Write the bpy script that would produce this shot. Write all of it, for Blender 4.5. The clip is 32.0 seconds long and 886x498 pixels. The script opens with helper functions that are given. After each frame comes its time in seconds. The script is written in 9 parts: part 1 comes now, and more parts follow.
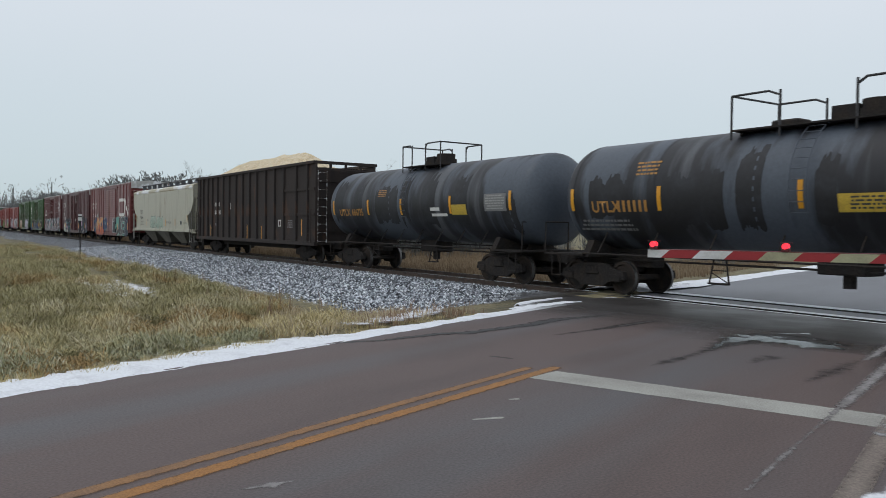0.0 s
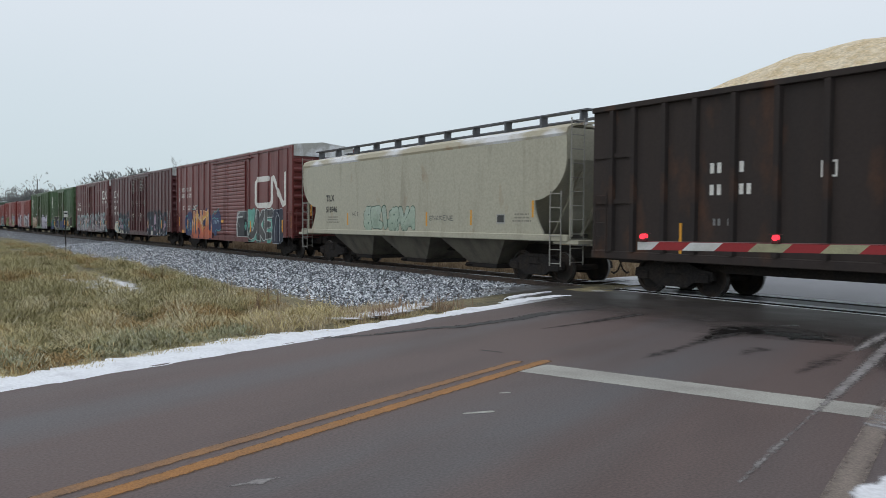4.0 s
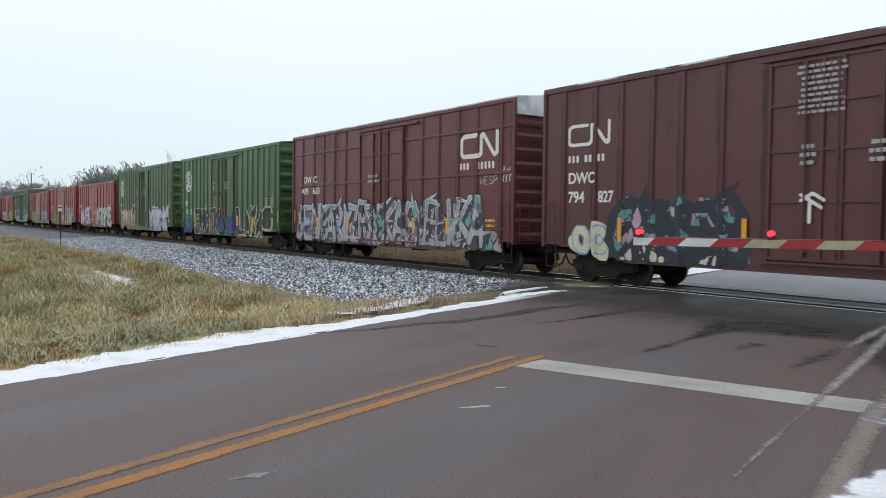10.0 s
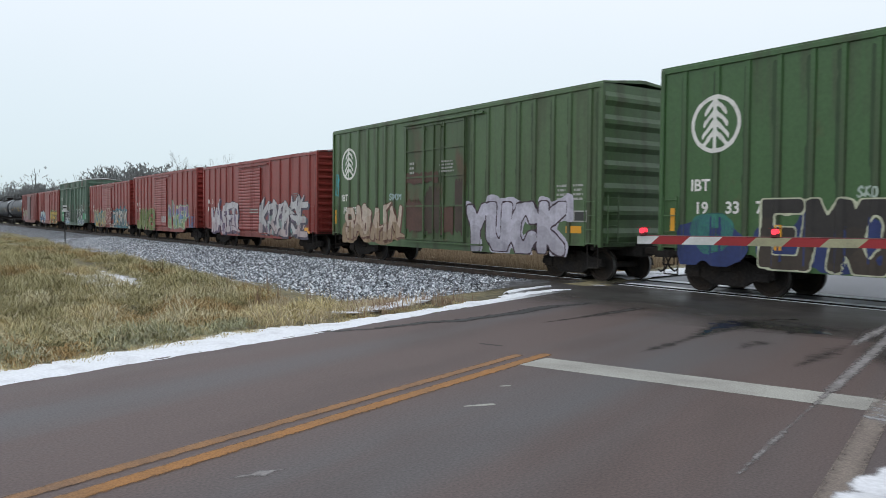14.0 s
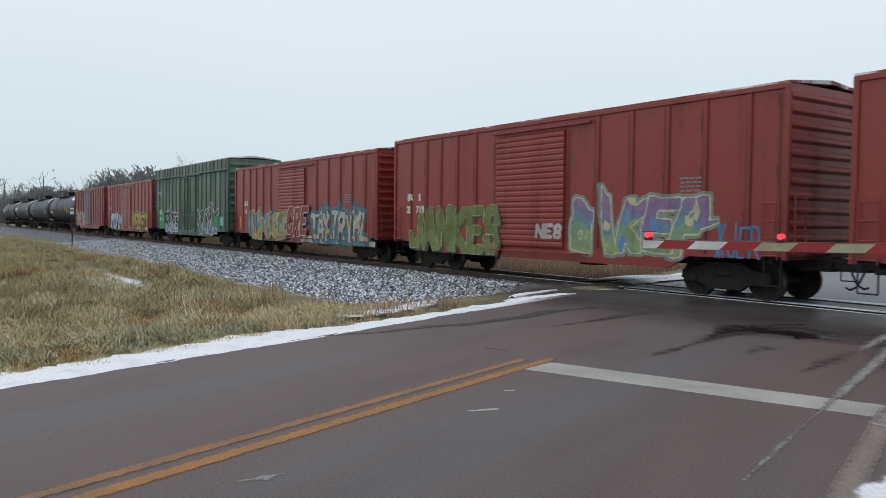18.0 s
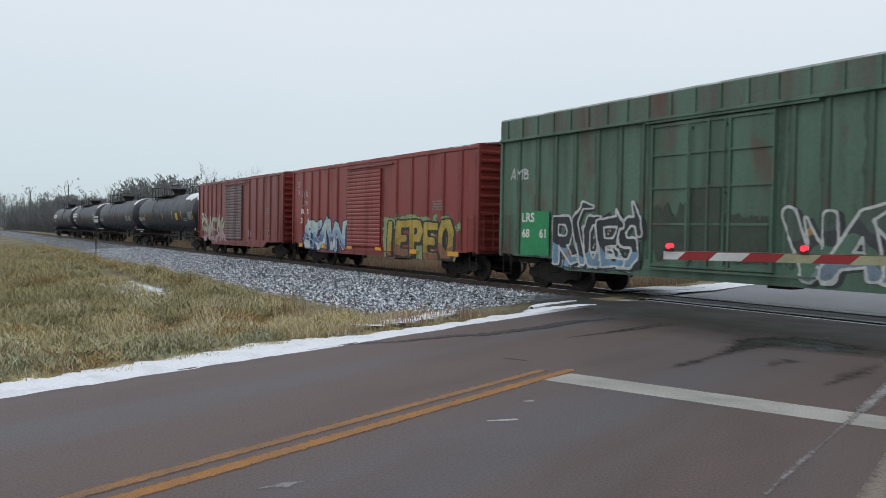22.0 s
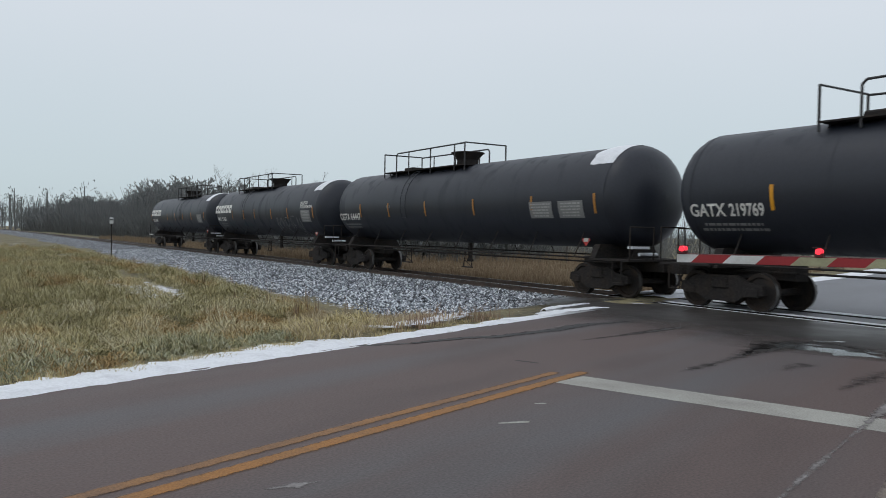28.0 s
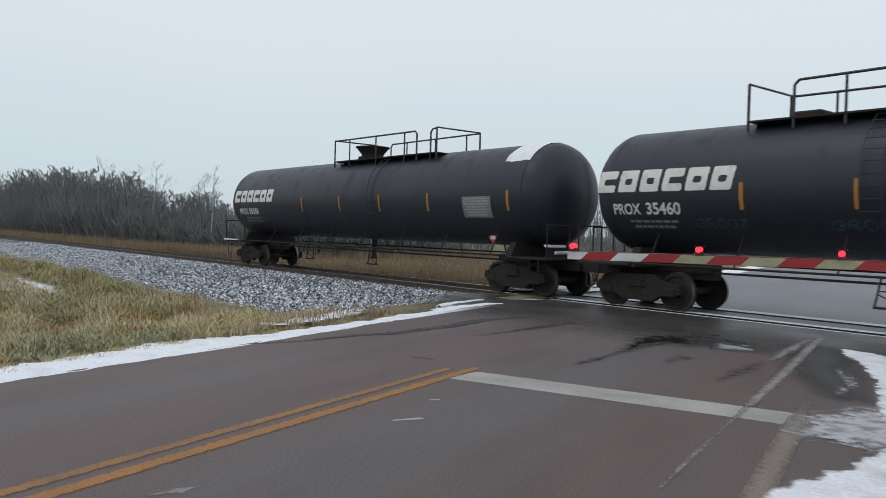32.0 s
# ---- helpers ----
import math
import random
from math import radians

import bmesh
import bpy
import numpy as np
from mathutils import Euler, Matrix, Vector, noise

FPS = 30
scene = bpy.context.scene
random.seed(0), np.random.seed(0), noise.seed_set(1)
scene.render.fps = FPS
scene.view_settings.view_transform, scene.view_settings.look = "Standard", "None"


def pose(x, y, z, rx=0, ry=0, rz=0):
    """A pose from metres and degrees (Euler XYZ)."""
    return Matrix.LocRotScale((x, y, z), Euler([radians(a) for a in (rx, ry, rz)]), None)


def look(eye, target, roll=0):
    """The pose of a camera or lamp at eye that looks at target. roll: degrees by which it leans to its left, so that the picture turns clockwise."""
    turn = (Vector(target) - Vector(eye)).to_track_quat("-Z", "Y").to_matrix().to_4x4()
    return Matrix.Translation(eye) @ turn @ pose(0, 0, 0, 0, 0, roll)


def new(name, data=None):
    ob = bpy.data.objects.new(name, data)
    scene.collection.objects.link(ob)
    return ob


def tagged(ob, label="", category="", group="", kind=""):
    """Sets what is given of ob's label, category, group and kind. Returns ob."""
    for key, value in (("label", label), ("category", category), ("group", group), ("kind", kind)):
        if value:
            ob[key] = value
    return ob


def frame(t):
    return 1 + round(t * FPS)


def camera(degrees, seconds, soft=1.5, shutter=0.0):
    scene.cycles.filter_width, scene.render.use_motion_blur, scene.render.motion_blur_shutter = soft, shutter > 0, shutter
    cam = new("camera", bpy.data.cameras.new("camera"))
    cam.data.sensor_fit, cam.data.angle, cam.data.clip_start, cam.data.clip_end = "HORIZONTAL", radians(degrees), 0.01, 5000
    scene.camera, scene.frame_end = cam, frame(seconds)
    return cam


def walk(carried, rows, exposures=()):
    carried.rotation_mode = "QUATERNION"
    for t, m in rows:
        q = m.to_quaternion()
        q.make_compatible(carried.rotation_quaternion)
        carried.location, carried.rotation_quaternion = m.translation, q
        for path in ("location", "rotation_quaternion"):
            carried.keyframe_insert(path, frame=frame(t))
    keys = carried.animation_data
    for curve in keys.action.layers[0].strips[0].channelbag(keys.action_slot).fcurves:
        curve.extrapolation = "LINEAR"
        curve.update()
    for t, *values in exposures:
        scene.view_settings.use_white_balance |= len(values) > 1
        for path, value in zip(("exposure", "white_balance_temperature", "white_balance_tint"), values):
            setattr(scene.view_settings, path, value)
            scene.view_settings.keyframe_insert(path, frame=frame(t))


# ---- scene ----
cam = camera(59.35, 32.0, soft=0.55, shutter=0.15)

PATH = [
    (0.0, pose(0.053, -16.998, 1.720, 88.47, -0.75, 56.05)),
    (0.5, pose(0.021, -16.979, 1.710, 88.52, -0.59, 55.62)),
    (1.0, pose(0.047, -16.991, 1.717, 88.35, -0.58, 55.73)),
    (1.5, pose(0.043, -16.989, 1.716, 88.42, -0.47, 55.92)),
    (2.0, pose(0.077, -16.991, 1.718, 88.38, -0.29, 55.88)),
    (2.5, pose(-0.015, -16.964, 1.698, 88.45, -0.30, 55.54)),
    (4.5, pose(-0.016, -16.951, 1.692, 88.03, -0.43, 55.21)),
    (5.0, pose(-0.007, -16.957, 1.694, 87.87, -0.44, 55.17)),
    (5.5, pose(-0.021, -16.961, 1.686, 87.82, -0.70, 54.54)),
    (6.0, pose(-0.012, -16.964, 1.692, 87.80, -0.79, 55.05)),
    (6.5, pose(-0.016, -16.963, 1.688, 87.86, -0.83, 54.88)),
    (7.0, pose(-0.013, -16.976, 1.685, 87.81, -0.82, 54.74)),
    (7.5, pose(-0.013, -16.962, 1.684, 87.70, -0.62, 55.14)),
    (8.0, pose(-0.019, -16.964, 1.681, 87.52, -0.58, 54.55)),
    (8.5, pose(-0.010, -16.965, 1.687, 87.12, -0.64, 54.72)),
    (9.0, pose(-0.016, -16.968, 1.681, 87.22, -0.47, 54.71)),
    (9.5, pose(-0.016, -16.970, 1.683, 87.46, -0.62, 54.78)),
    (10.0, pose(-0.017, -16.965, 1.686, 87.80, -0.63, 54.89)),
    (10.5, pose(-0.071, -16.942, 1.675, 87.98, -0.77, 55.12)),
    (11.0, pose(0.001, -16.968, 1.687, 88.04, -0.50, 55.05)),
    (11.5, pose(0.001, -16.972, 1.688, 88.00, -0.52, 55.19)),
    (12.0, pose(-0.007, -16.965, 1.685, 88.01, -0.54, 55.23)),
    (12.5, pose(-0.005, -16.973, 1.684, 87.82, -0.61, 55.23)),
    (13.0, pose(0.003, -16.972, 1.689, 87.81, -0.52, 55.06)),
    (13.5, pose(-0.012, -16.968, 1.685, 87.68, -0.43, 55.17)),
    (14.0, pose(-0.004, -16.981, 1.684, 87.74, -0.47, 55.15)),
    (14.5, pose(-0.001, -16.983, 1.688, 87.75, -0.55, 55.34)),
    (15.0, pose(-0.004, -16.979, 1.688, 87.77, -0.44, 55.27)),
    (15.5, pose(0.014, -16.983, 1.692, 87.82, -0.56, 55.72)),
    (17.5, pose(0.009, -16.961, 1.691, 87.83, -0.64, 55.53)),
    (18.0, pose(-0.003, -16.961, 1.690, 87.99, -0.62, 55.60)),
    (18.5, pose(-0.012, -16.962, 1.692, 87.81, -0.59, 55.58)),
    (19.0, pose(0.003, -16.967, 1.691, 87.72, -0.55, 55.65)),
    (19.5, pose(-0.013, -16.948, 1.683, 87.98, -0.53, 55.79)),
    (20.0, pose(-0.007, -16.958, 1.695, 87.86, -0.47, 55.86)),
    (20.5, pose(0.000, -16.964, 1.688, 88.10, -0.51, 55.94)),
    (21.0, pose(0.011, -16.971, 1.684, 88.35, -0.66, 56.27)),
    (21.5, pose(-0.003, -16.975, 1.685, 88.50, -0.77, 56.65)),
    (22.0, pose(0.013, -16.983, 1.690, 88.70, -0.91, 57.03)),
    (22.5, pose(0.011, -16.982, 1.699, 89.18, -0.93, 57.22)),
    (23.0, pose(-0.004, -16.986, 1.692, 88.88, -0.93, 57.25)),
    (23.5, pose(0.005, -16.987, 1.690, 88.88, -0.88, 57.42)),
    (24.0, pose(0.038, -16.982, 1.702, 88.79, -0.85, 57.70)),
    (24.5, pose(0.015, -16.991, 1.687, 88.61, -0.80, 57.66)),
    (26.5, pose(-0.058, -16.954, 1.697, 88.91, -0.63, 57.00)),
    (27.0, pose(0.006, -16.964, 1.690, 89.10, -0.57, 57.28)),
    (27.5, pose(0.011, -16.975, 1.694, 89.00, -0.87, 57.54)),
    (28.0, pose(0.018, -16.975, 1.687, 88.84, -1.08, 57.99)),
    (28.5, pose(-0.009, -16.962, 1.687, 88.29, -1.15, 57.88)),
    (29.0, pose(0.001, -16.976, 1.687, 87.90, -0.81, 57.70)),
    (29.5, pose(0.014, -16.988, 1.691, 88.12, -0.58, 57.45)),
    (30.0, pose(0.002, -16.981, 1.688, 88.16, -0.55, 56.86)),
    (30.5, pose(-0.004, -16.967, 1.686, 88.32, -0.69, 56.76)),
    (31.0, pose(-0.000, -16.958, 1.688, 88.32, -0.97, 55.61)),
    (31.5, pose(0.004, -16.944, 1.689, 88.57, -1.33, 52.88)),
    (32.0, pose(-0.015, -16.931, 1.683, 88.76, -1.61, 50.38)),
]
walk(cam, PATH, [(0.0, -0.03), (1.2, 0.0), (2.5, 0.09), (4.0, 0.05), (5.0, 0.0), (6.0, 0.1), (8.0, 0.3), (9.0, 0.38), (10.0, 0.4), (12.0, 0.36), (14.0, 0.3), (16.0, 0.2), (18.0, 0.14), (20.0, 0.1), (22.0, 0.08), (24.0, -0.03), (28.0, -0.08), (30.0, 0.0), (32.0, 0.03)])

# ---- light: a flat white overcast sky over thin snow ----
def build_world():
    w = bpy.data.worlds.new("overcast")
    w.use_nodes = True
    nt = w.node_tree
    nt.nodes.clear()
    out = nt.nodes.new("ShaderNodeOutputWorld")
    mix = nt.nodes.new("ShaderNodeMixShader")
    mix.inputs[0].default_value = 0.92
    sky = nt.nodes.new("ShaderNodeTexSky")
    sky.sky_type = "NISHITA"
    sky.sun_disc = False
    sky.sun_elevation = radians(35)
    sky.sun_rotation = radians(200)
    b1 = nt.nodes.new("ShaderNodeBackground")
    b1.inputs[1].default_value = 0.10
    nt.links.new(sky.outputs[0], b1.inputs[0])
    # cloud deck: slow change of tone with height and a faint mottling
    tc = nt.nodes.new("ShaderNodeTexCoord")
    sep = nt.nodes.new("ShaderNodeSeparateXYZ")
    nt.links.new(tc.outputs["Generated"], sep.inputs[0])
    ramp = nt.nodes.new("ShaderNodeValToRGB")
    el = ramp.color_ramp.elements
    el[0].position, el[0].color = 0.0, (0.49, 0.61, 0.66, 1)
    el[1].position, el[1].color = 1.0, (0.78, 0.83, 0.91, 1)
    e = el.new(0.12)
    e.color = (0.60, 0.70, 0.755, 1)
    e = el.new(0.32)
    e.color = (0.74, 0.80, 0.865, 1)
    noise_t = nt.nodes.new("ShaderNodeTexNoise")
    noise_t.inputs["Scale"].default_value = 1.6
    noise_t.inputs["Detail"].default_value = 4
    nt.links.new(tc.outputs["Generated"], noise_t.inputs["Vector"])
    ma = nt.nodes.new("ShaderNodeMath")
    ma.operation = "MULTIPLY_ADD"
    ma.inputs[1].default_value = 0.12
    nt.links.new(noise_t.outputs["Fac"], ma.inputs[0])
    nt.links.new(sep.outputs["Z"], ma.inputs[2])
    nt.links.new(ma.outputs[0], ramp.inputs[0])
    b2 = nt.nodes.new("ShaderNodeBackground")
    b2.inputs[1].default_value = 1.0
    nt.links.new(ramp.outputs[0], b2.inputs[0])
    nt.links.new(b1.outputs[0], mix.inputs[1])
    nt.links.new(b2.outputs[0], mix.inputs[2])
    nt.links.new(mix.outputs[0], out.inputs[0])
    scene.world = w
    sun = new("sun", bpy.data.lights.new("sun", "SUN"))
    sun.data.energy = 0.45
    sun.data.angle = radians(25)
    sun.data.color = (1.0, 0.97, 0.93)
    sun.matrix_world = look((-20, -22, 45), (-10, 0, 0))


build_world()

# ---- materials ----
MATS = {}


def mat(name, col, rough=0.6, metal=0.0, col2=None, scale=2.0, stretch=(1, 1, 1), lo=0.45, hi=0.65,
        fine=0.18, fscale=40.0, bump=0.0, bdist=0.01, island=0.0, col3=None, lo3=0.55, hi3=0.7, scale3=0.7,
        stretch3=(1, 1, 1), rough2=None, emit=0.0, randhue=None, spec=None, turn=0.0, cover=None):
    """A surface: base colour, a second colour in large stains, a third in streaks, fine grain and relief."""
    m = bpy.data.materials.new(name)
    m.use_nodes = True
    nt = m.node_tree
    bs = nt.nodes["Principled BSDF"]
    tc = nt.nodes.new("ShaderNodeTexCoord")

    def noise_node(sc, st, detail=5):
        mp = nt.nodes.new("ShaderNodeMapping")
        mp.inputs["Scale"].default_value = st
        if turn:
            # turn the pattern first, then stretch it
            tn = nt.nodes.new("ShaderNodeMapping")
            tn.inputs["Rotation"].default_value = (0, 0, -turn)
            nt.links.new(tc.outputs["Object"], tn.inputs["Vector"])
            nt.links.new(tn.outputs[0], mp.inputs["Vector"])
        else:
            nt.links.new(tc.outputs["Object"], mp.inputs["Vector"])
        n = nt.nodes.new("ShaderNodeTexNoise")
        n.inputs["Scale"].default_value = sc
        n.inputs["Detail"].default_value = detail
        nt.links.new(mp.outputs[0], n.inputs["Vector"])
        return n

    def stain(color_socket, c, n, a, b):
        rp = nt.nodes.new("ShaderNodeMapRange")
        rp.inputs["From Min"].default_value = a
        rp.inputs["From Max"].default_value = b
        nt.links.new(n.outputs["Fac"], rp.inputs["Value"])
        mx = nt.nodes.new("ShaderNodeMix")
        mx.data_type = "RGBA"
        nt.links.new(rp.outputs[0], mx.inputs[0])
        if color_socket is None:
            mx.inputs[6].default_value = (*col, 1)
        else:
            nt.links.new(color_socket, mx.inputs[6])
        mx.inputs[7].default_value = (*c, 1)
        return mx.outputs[2], rp.outputs[0]

    sock, f2 = (None, None)
    if col2:
        sock, f2 = stain(None, col2, noise_node(scale, stretch), lo, hi)
    if col3:
        sock, _ = stain(sock, col3, noise_node(scale3, stretch3), lo3, hi3)
    if sock is None:
        rgb = nt.nodes.new("ShaderNodeRGB")
        rgb.outputs[0].default_value = (*col, 1)
        sock = rgb.outputs[0]
    if randhue:
        oi = nt.nodes.new("ShaderNodeNewGeometry")
        rr = nt.nodes.new("ShaderNodeValToRGB")
        rr.color_ramp.interpolation = "LINEAR"
        for i, c in enumerate(randhue):
            p = i / (len(randhue) - 1)
            if i == 0:
                e = rr.color_ramp.elements[0]
            elif i == len(randhue) - 1:
                e = rr.color_ramp.elements[-1]
            else:
                e = rr.color_ramp.elements.new(p)
            e.position, e.color = p, (*c, 1)
        nt.links.new(oi.outputs["Random Per Island"], rr.inputs[0])
        sock = rr.outputs[0]
    g = noise_node(fscale, (1, 1, 1), 3)
    mr = nt.nodes.new("ShaderNodeMapRange")
    mr.inputs["To Min"].default_value = 1 - fine
    mr.inputs["To Max"].default_value = 1 + fine
    mr.inputs["From Min"].default_value = 0.3
    mr.inputs["From Max"].default_value = 0.7
    nt.links.new(g.outputs["Fac"], mr.inputs["Value"])
    mul = nt.nodes.new("ShaderNodeVectorMath")
    mul.operation = "SCALE"
    nt.links.new(sock, mul.inputs[0])
    nt.links.new(mr.outputs[0], mul.inputs["Scale"])
    nt.links.new(mul.outputs[0], bs.inputs["Base Color"])
    bs.inputs["Roughness"].default_value = rough
    bs.inputs["Metallic"].default_value = metal
    if spec is not None:
        bs.inputs["Specular IOR Level"].default_value = spec
    if rough2 is not None and f2 is not None:
        rm = nt.nodes.new("ShaderNodeMapRange")
        rm.inputs["To Min"].default_value = rough
        rm.inputs["To Max"].default_value = rough2
        nt.links.new(f2, rm.inputs["Value"])
        nt.links.new(rm.outputs[0], bs.inputs["Roughness"])
    if bump:
        bp = nt.nodes.new("ShaderNodeBump")
        bp.inputs["Strength"].default_value = bump
        bp.inputs["Distance"].default_value = bdist
        nt.links.new(g.outputs["Fac"], bp.inputs["Height"])
        nt.links.new(bp.outputs[0], bs.inputs["Normal"])
    if cover:
        # a thin layer that breaks up towards its rim: (grain per metre, raggedness, softness)
        at = nt.nodes.new("ShaderNodeAttribute")
        at.attribute_name = "cover"
        cn = noise_node(cover[0], (1, 1, 1), 6)
        sub_n = nt.nodes.new("ShaderNodeMath")
        sub_n.operation = "MULTIPLY_ADD"
        sub_n.inputs[1].default_value = cover[1]
        sub_n.inputs[2].default_value = -0.5 * cover[1]
        nt.links.new(cn.outputs["Fac"], sub_n.inputs[0])
        ad = nt.nodes.new("ShaderNodeMath")
        ad.operation = "ADD"
        nt.links.new(at.outputs["Fac"], ad.inputs[0])
        nt.links.new(sub_n.outputs[0], ad.inputs[1])
        al = nt.nodes.new("ShaderNodeMapRange")
        al.interpolation_type = "SMOOTHSTEP"
        al.inputs["From Min"].default_value = 0.5 - cover[2]
        al.inputs["From Max"].default_value = 0.5 + cover[2]
        nt.links.new(ad.outputs[0], al.inputs["Value"])
        nt.links.new(al.outputs[0], bs.inputs["Alpha"])
    if emit:
        bs.inputs["Emission Color"].default_value = (*col, 1)
        bs.inputs["Emission Strength"].default_value = emit
    MATS[name] = m
    return m


def paint(name, col, dirt=(0.06, 0.045, 0.04), rust=(0.12, 0.055, 0.03), amount=0.6, rough=0.38, bloom=0.3):
    """Weathered railway paint: streaks of grime run down, rust blooms here and there."""
    return mat(name, col, rough=rough, col2=dirt, scale=1.1, stretch=(1.9, 1.9, 0.2), lo=0.60 - 0.14 * amount, hi=0.88,
               col3=rust, scale3=1.1, stretch3=(1, 1, 0.55), lo3=0.68 - 0.08 * bloom, hi3=0.84 - 0.06 * bloom, fine=0.10, fscale=14, bump=0.15, bdist=0.006, rough2=0.8)


# grey bands along the road: wheel-track wear, and sky sheen put into the colour
M_ASPHALT = mat("asphalt", (0.102, 0.071, 0.064), rough=0.60, spec=0.38, col2=(0.088, 0.081, 0.083), scale=1.0, stretch=(0.05, 0.75, 1), turn=radians(110.31), lo=0.42, hi=0.70,
                fine=0.30, fscale=45, bump=0.4, bdist=0.006, col3=(0.072, 0.050, 0.045), scale3=0.8, stretch3=(0.3, 1, 1), lo3=0.50, hi3=0.75, rough2=0.55)
M_ASPHALT_WET = mat("wet_asphalt", (0.0476, 0.0425, 0.0391), rough=0.5, spec=0.4, col2=(0.0374, 0.0331, 0.0306), scale=0.9, lo=0.4, hi=0.62, fine=0.25, fscale=60, bump=0.3, bdist=0.005, rough2=0.4, cover=(1.2, 0.35, 0.4))
M_ASPHALT_FAR = mat("grey_asphalt", (0.145, 0.148, 0.163), rough=0.55, col2=(0.11, 0.11, 0.12), scale=0.5, stretch=(0.3, 1, 1), turn=radians(110.31), lo=0.4, hi=0.7, fine=0.2, fscale=40, bump=0.2)
M_TIMBER_WET = mat("black_crossing_timber", (0.012, 0.011, 0.011), rough=0.95, spec=0.05, fine=0.25, fscale=30, bump=0.3)
M_YELLOW = mat("yellow_road_paint", (0.31, 0.15, 0.052), rough=0.75, spec=0.25, col2=(0.22, 0.125, 0.06), scale=2.0, lo=0.42, hi=0.7, fine=0.25, fscale=60, cover=(14, 0.5, 0.16))
M_YELLOW_OLD = mat("worn_yellow_road_paint", (0.27, 0.145, 0.065), rough=0.75, spec=0.25, col2=(0.19, 0.115, 0.07), scale=2.0, lo=0.40, hi=0.66, fine=0.25, fscale=60, cover=(12, 0.6, 0.2))
M_WHITE_LINE = mat("white_road_paint", (0.37, 0.365, 0.33), rough=0.75, spec=0.25, col2=(0.28, 0.27, 0.245), scale=1.5, lo=0.4, hi=0.7, fine=0.18, fscale=60, cover=(10, 0.5, 0.14))
M_FOG_LINE = mat("faded_white_road_paint", (0.21, 0.175, 0.15), rough=0.8, spec=0.25, col2=(0.16, 0.13, 0.115), scale=1.6, lo=0.45, hi=0.7, fine=0.25, fscale=50, cover=(9, 0.8, 0.4))
M_SALT = mat("dried_salt", (0.25, 0.235, 0.23), rough=0.8, spec=0.25, col2=(0.18, 0.165, 0.16), scale=2.5, lo=0.42, hi=0.6, fine=0.25, fscale=30, cover=(11, 1.3, 0.35))
M_CRACK = mat("crack_filler", (0.017, 0.015, 0.015), rough=0.6, fine=0.3, fscale=40, cover=(7, 1.6, 0.22))
M_PUDDLE = mat("puddle_water", (0.016, 0.015, 0.015), rough=0.15, spec=0.35, fine=0.02, cover=(4.5, 1.9, 0.10))
M_DAMP = mat("damp_asphalt", (0.020, 0.0175, 0.016), rough=0.55, spec=0.3, col2=(0.028, 0.024, 0.022), scale=3, fine=0.25, fscale=60, bump=0.2, bdist=0.004, cover=(5, 0.9, 0.45))
M_SNOW = mat("snow", (0.78, 0.8, 0.83), rough=0.75, col2=(0.62, 0.63, 0.66), scale=3.0, lo=0.5, hi=0.8, fine=0.08, fscale=25, bump=0.4, bdist=0.03)
M_SNOW_THIN = mat("thin_trodden_snow", (0.70, 0.71, 0.74), rough=0.8, col2=(0.5, 0.5, 0.52), scale=3.0, lo=0.45, hi=0.75, fine=0.1, fscale=25, bump=0.4, bdist=0.02, cover=(5, 1.1, 0.16))
M_SLUSH = mat("grey_slush", (0.42, 0.42, 0.43), rough=0.6, col2=(0.2, 0.19, 0.19), scale=6.0, lo=0.45, hi=0.65, fine=0.2, fscale=30, bump=0.4, bdist=0.015, cover=(8, 1.6, 0.3))
M_SOIL = mat("matted_dead_grass", (0.20, 0.17, 0.09), rough=0.95, col2=(0.12, 0.105, 0.06), scale=0.8, lo=0.4, hi=0.62, fine=0.4, fscale=8,
             bump=0.8, bdist=0.05, col3=(0.62, 0.63, 0.65), scale3=0.6, lo3=0.66, hi3=0.72)
M_BALLAST = mat("ballast", (0.098, 0.109, 0.124), rough=0.9, col2=(0.05, 0.05, 0.056), scale=12, lo=0.4, hi=0.6, fine=0.4, fscale=18, bump=1.0, bdist=0.05, col3=(0.52, 0.55, 0.58), scale3=8, lo3=0.55, hi3=0.62)
M_STONE = mat("ballast_stone", (0.3, 0.3, 0.32), rough=0.9, fine=0.2, fscale=30,
              randhue=[(0.024, 0.026, 0.03), (0.080, 0.088, 0.10), (0.165, 0.18, 0.20), (0.30, 0.325, 0.355), (0.58, 0.62, 0.66), (0.86, 0.89, 0.92)])
M_RAIL = mat("rail_steel", (0.10, 0.07, 0.055), rough=0.6, metal=0.4, col2=(0.06, 0.045, 0.04), scale=4)
M_RAILTOP = mat("polished_railhead", (0.62, 0.63, 0.65), rough=0.16, metal=1.0)
M_TIE = mat("creosoted_timber", (0.05, 0.04, 0.034), rough=0.85, col2=(0.08, 0.07, 0.06), scale=3, stretch=(4, 0.5, 4), fine=0.3, fscale=30, bump=0.4)
M_STEEL_BLACK = mat("grimy_cast_steel", (0.034, 0.031, 0.030), rough=0.9, spec=0.12, col2=(0.044, 0.036, 0.031), scale=2.5, lo=0.45, hi=0.65, fine=0.25, fscale=20, bump=0.3)
M_WHEEL = mat("wheel_steel", (0.032, 0.029, 0.028), rough=0.8, metal=0.0, spec=0.15, col2=(0.055, 0.042, 0.034), scale=3, fine=0.2)
M_TREAD = mat("worn_wheel_tread", (0.16, 0.155, 0.15), rough=0.45, metal=0.8)

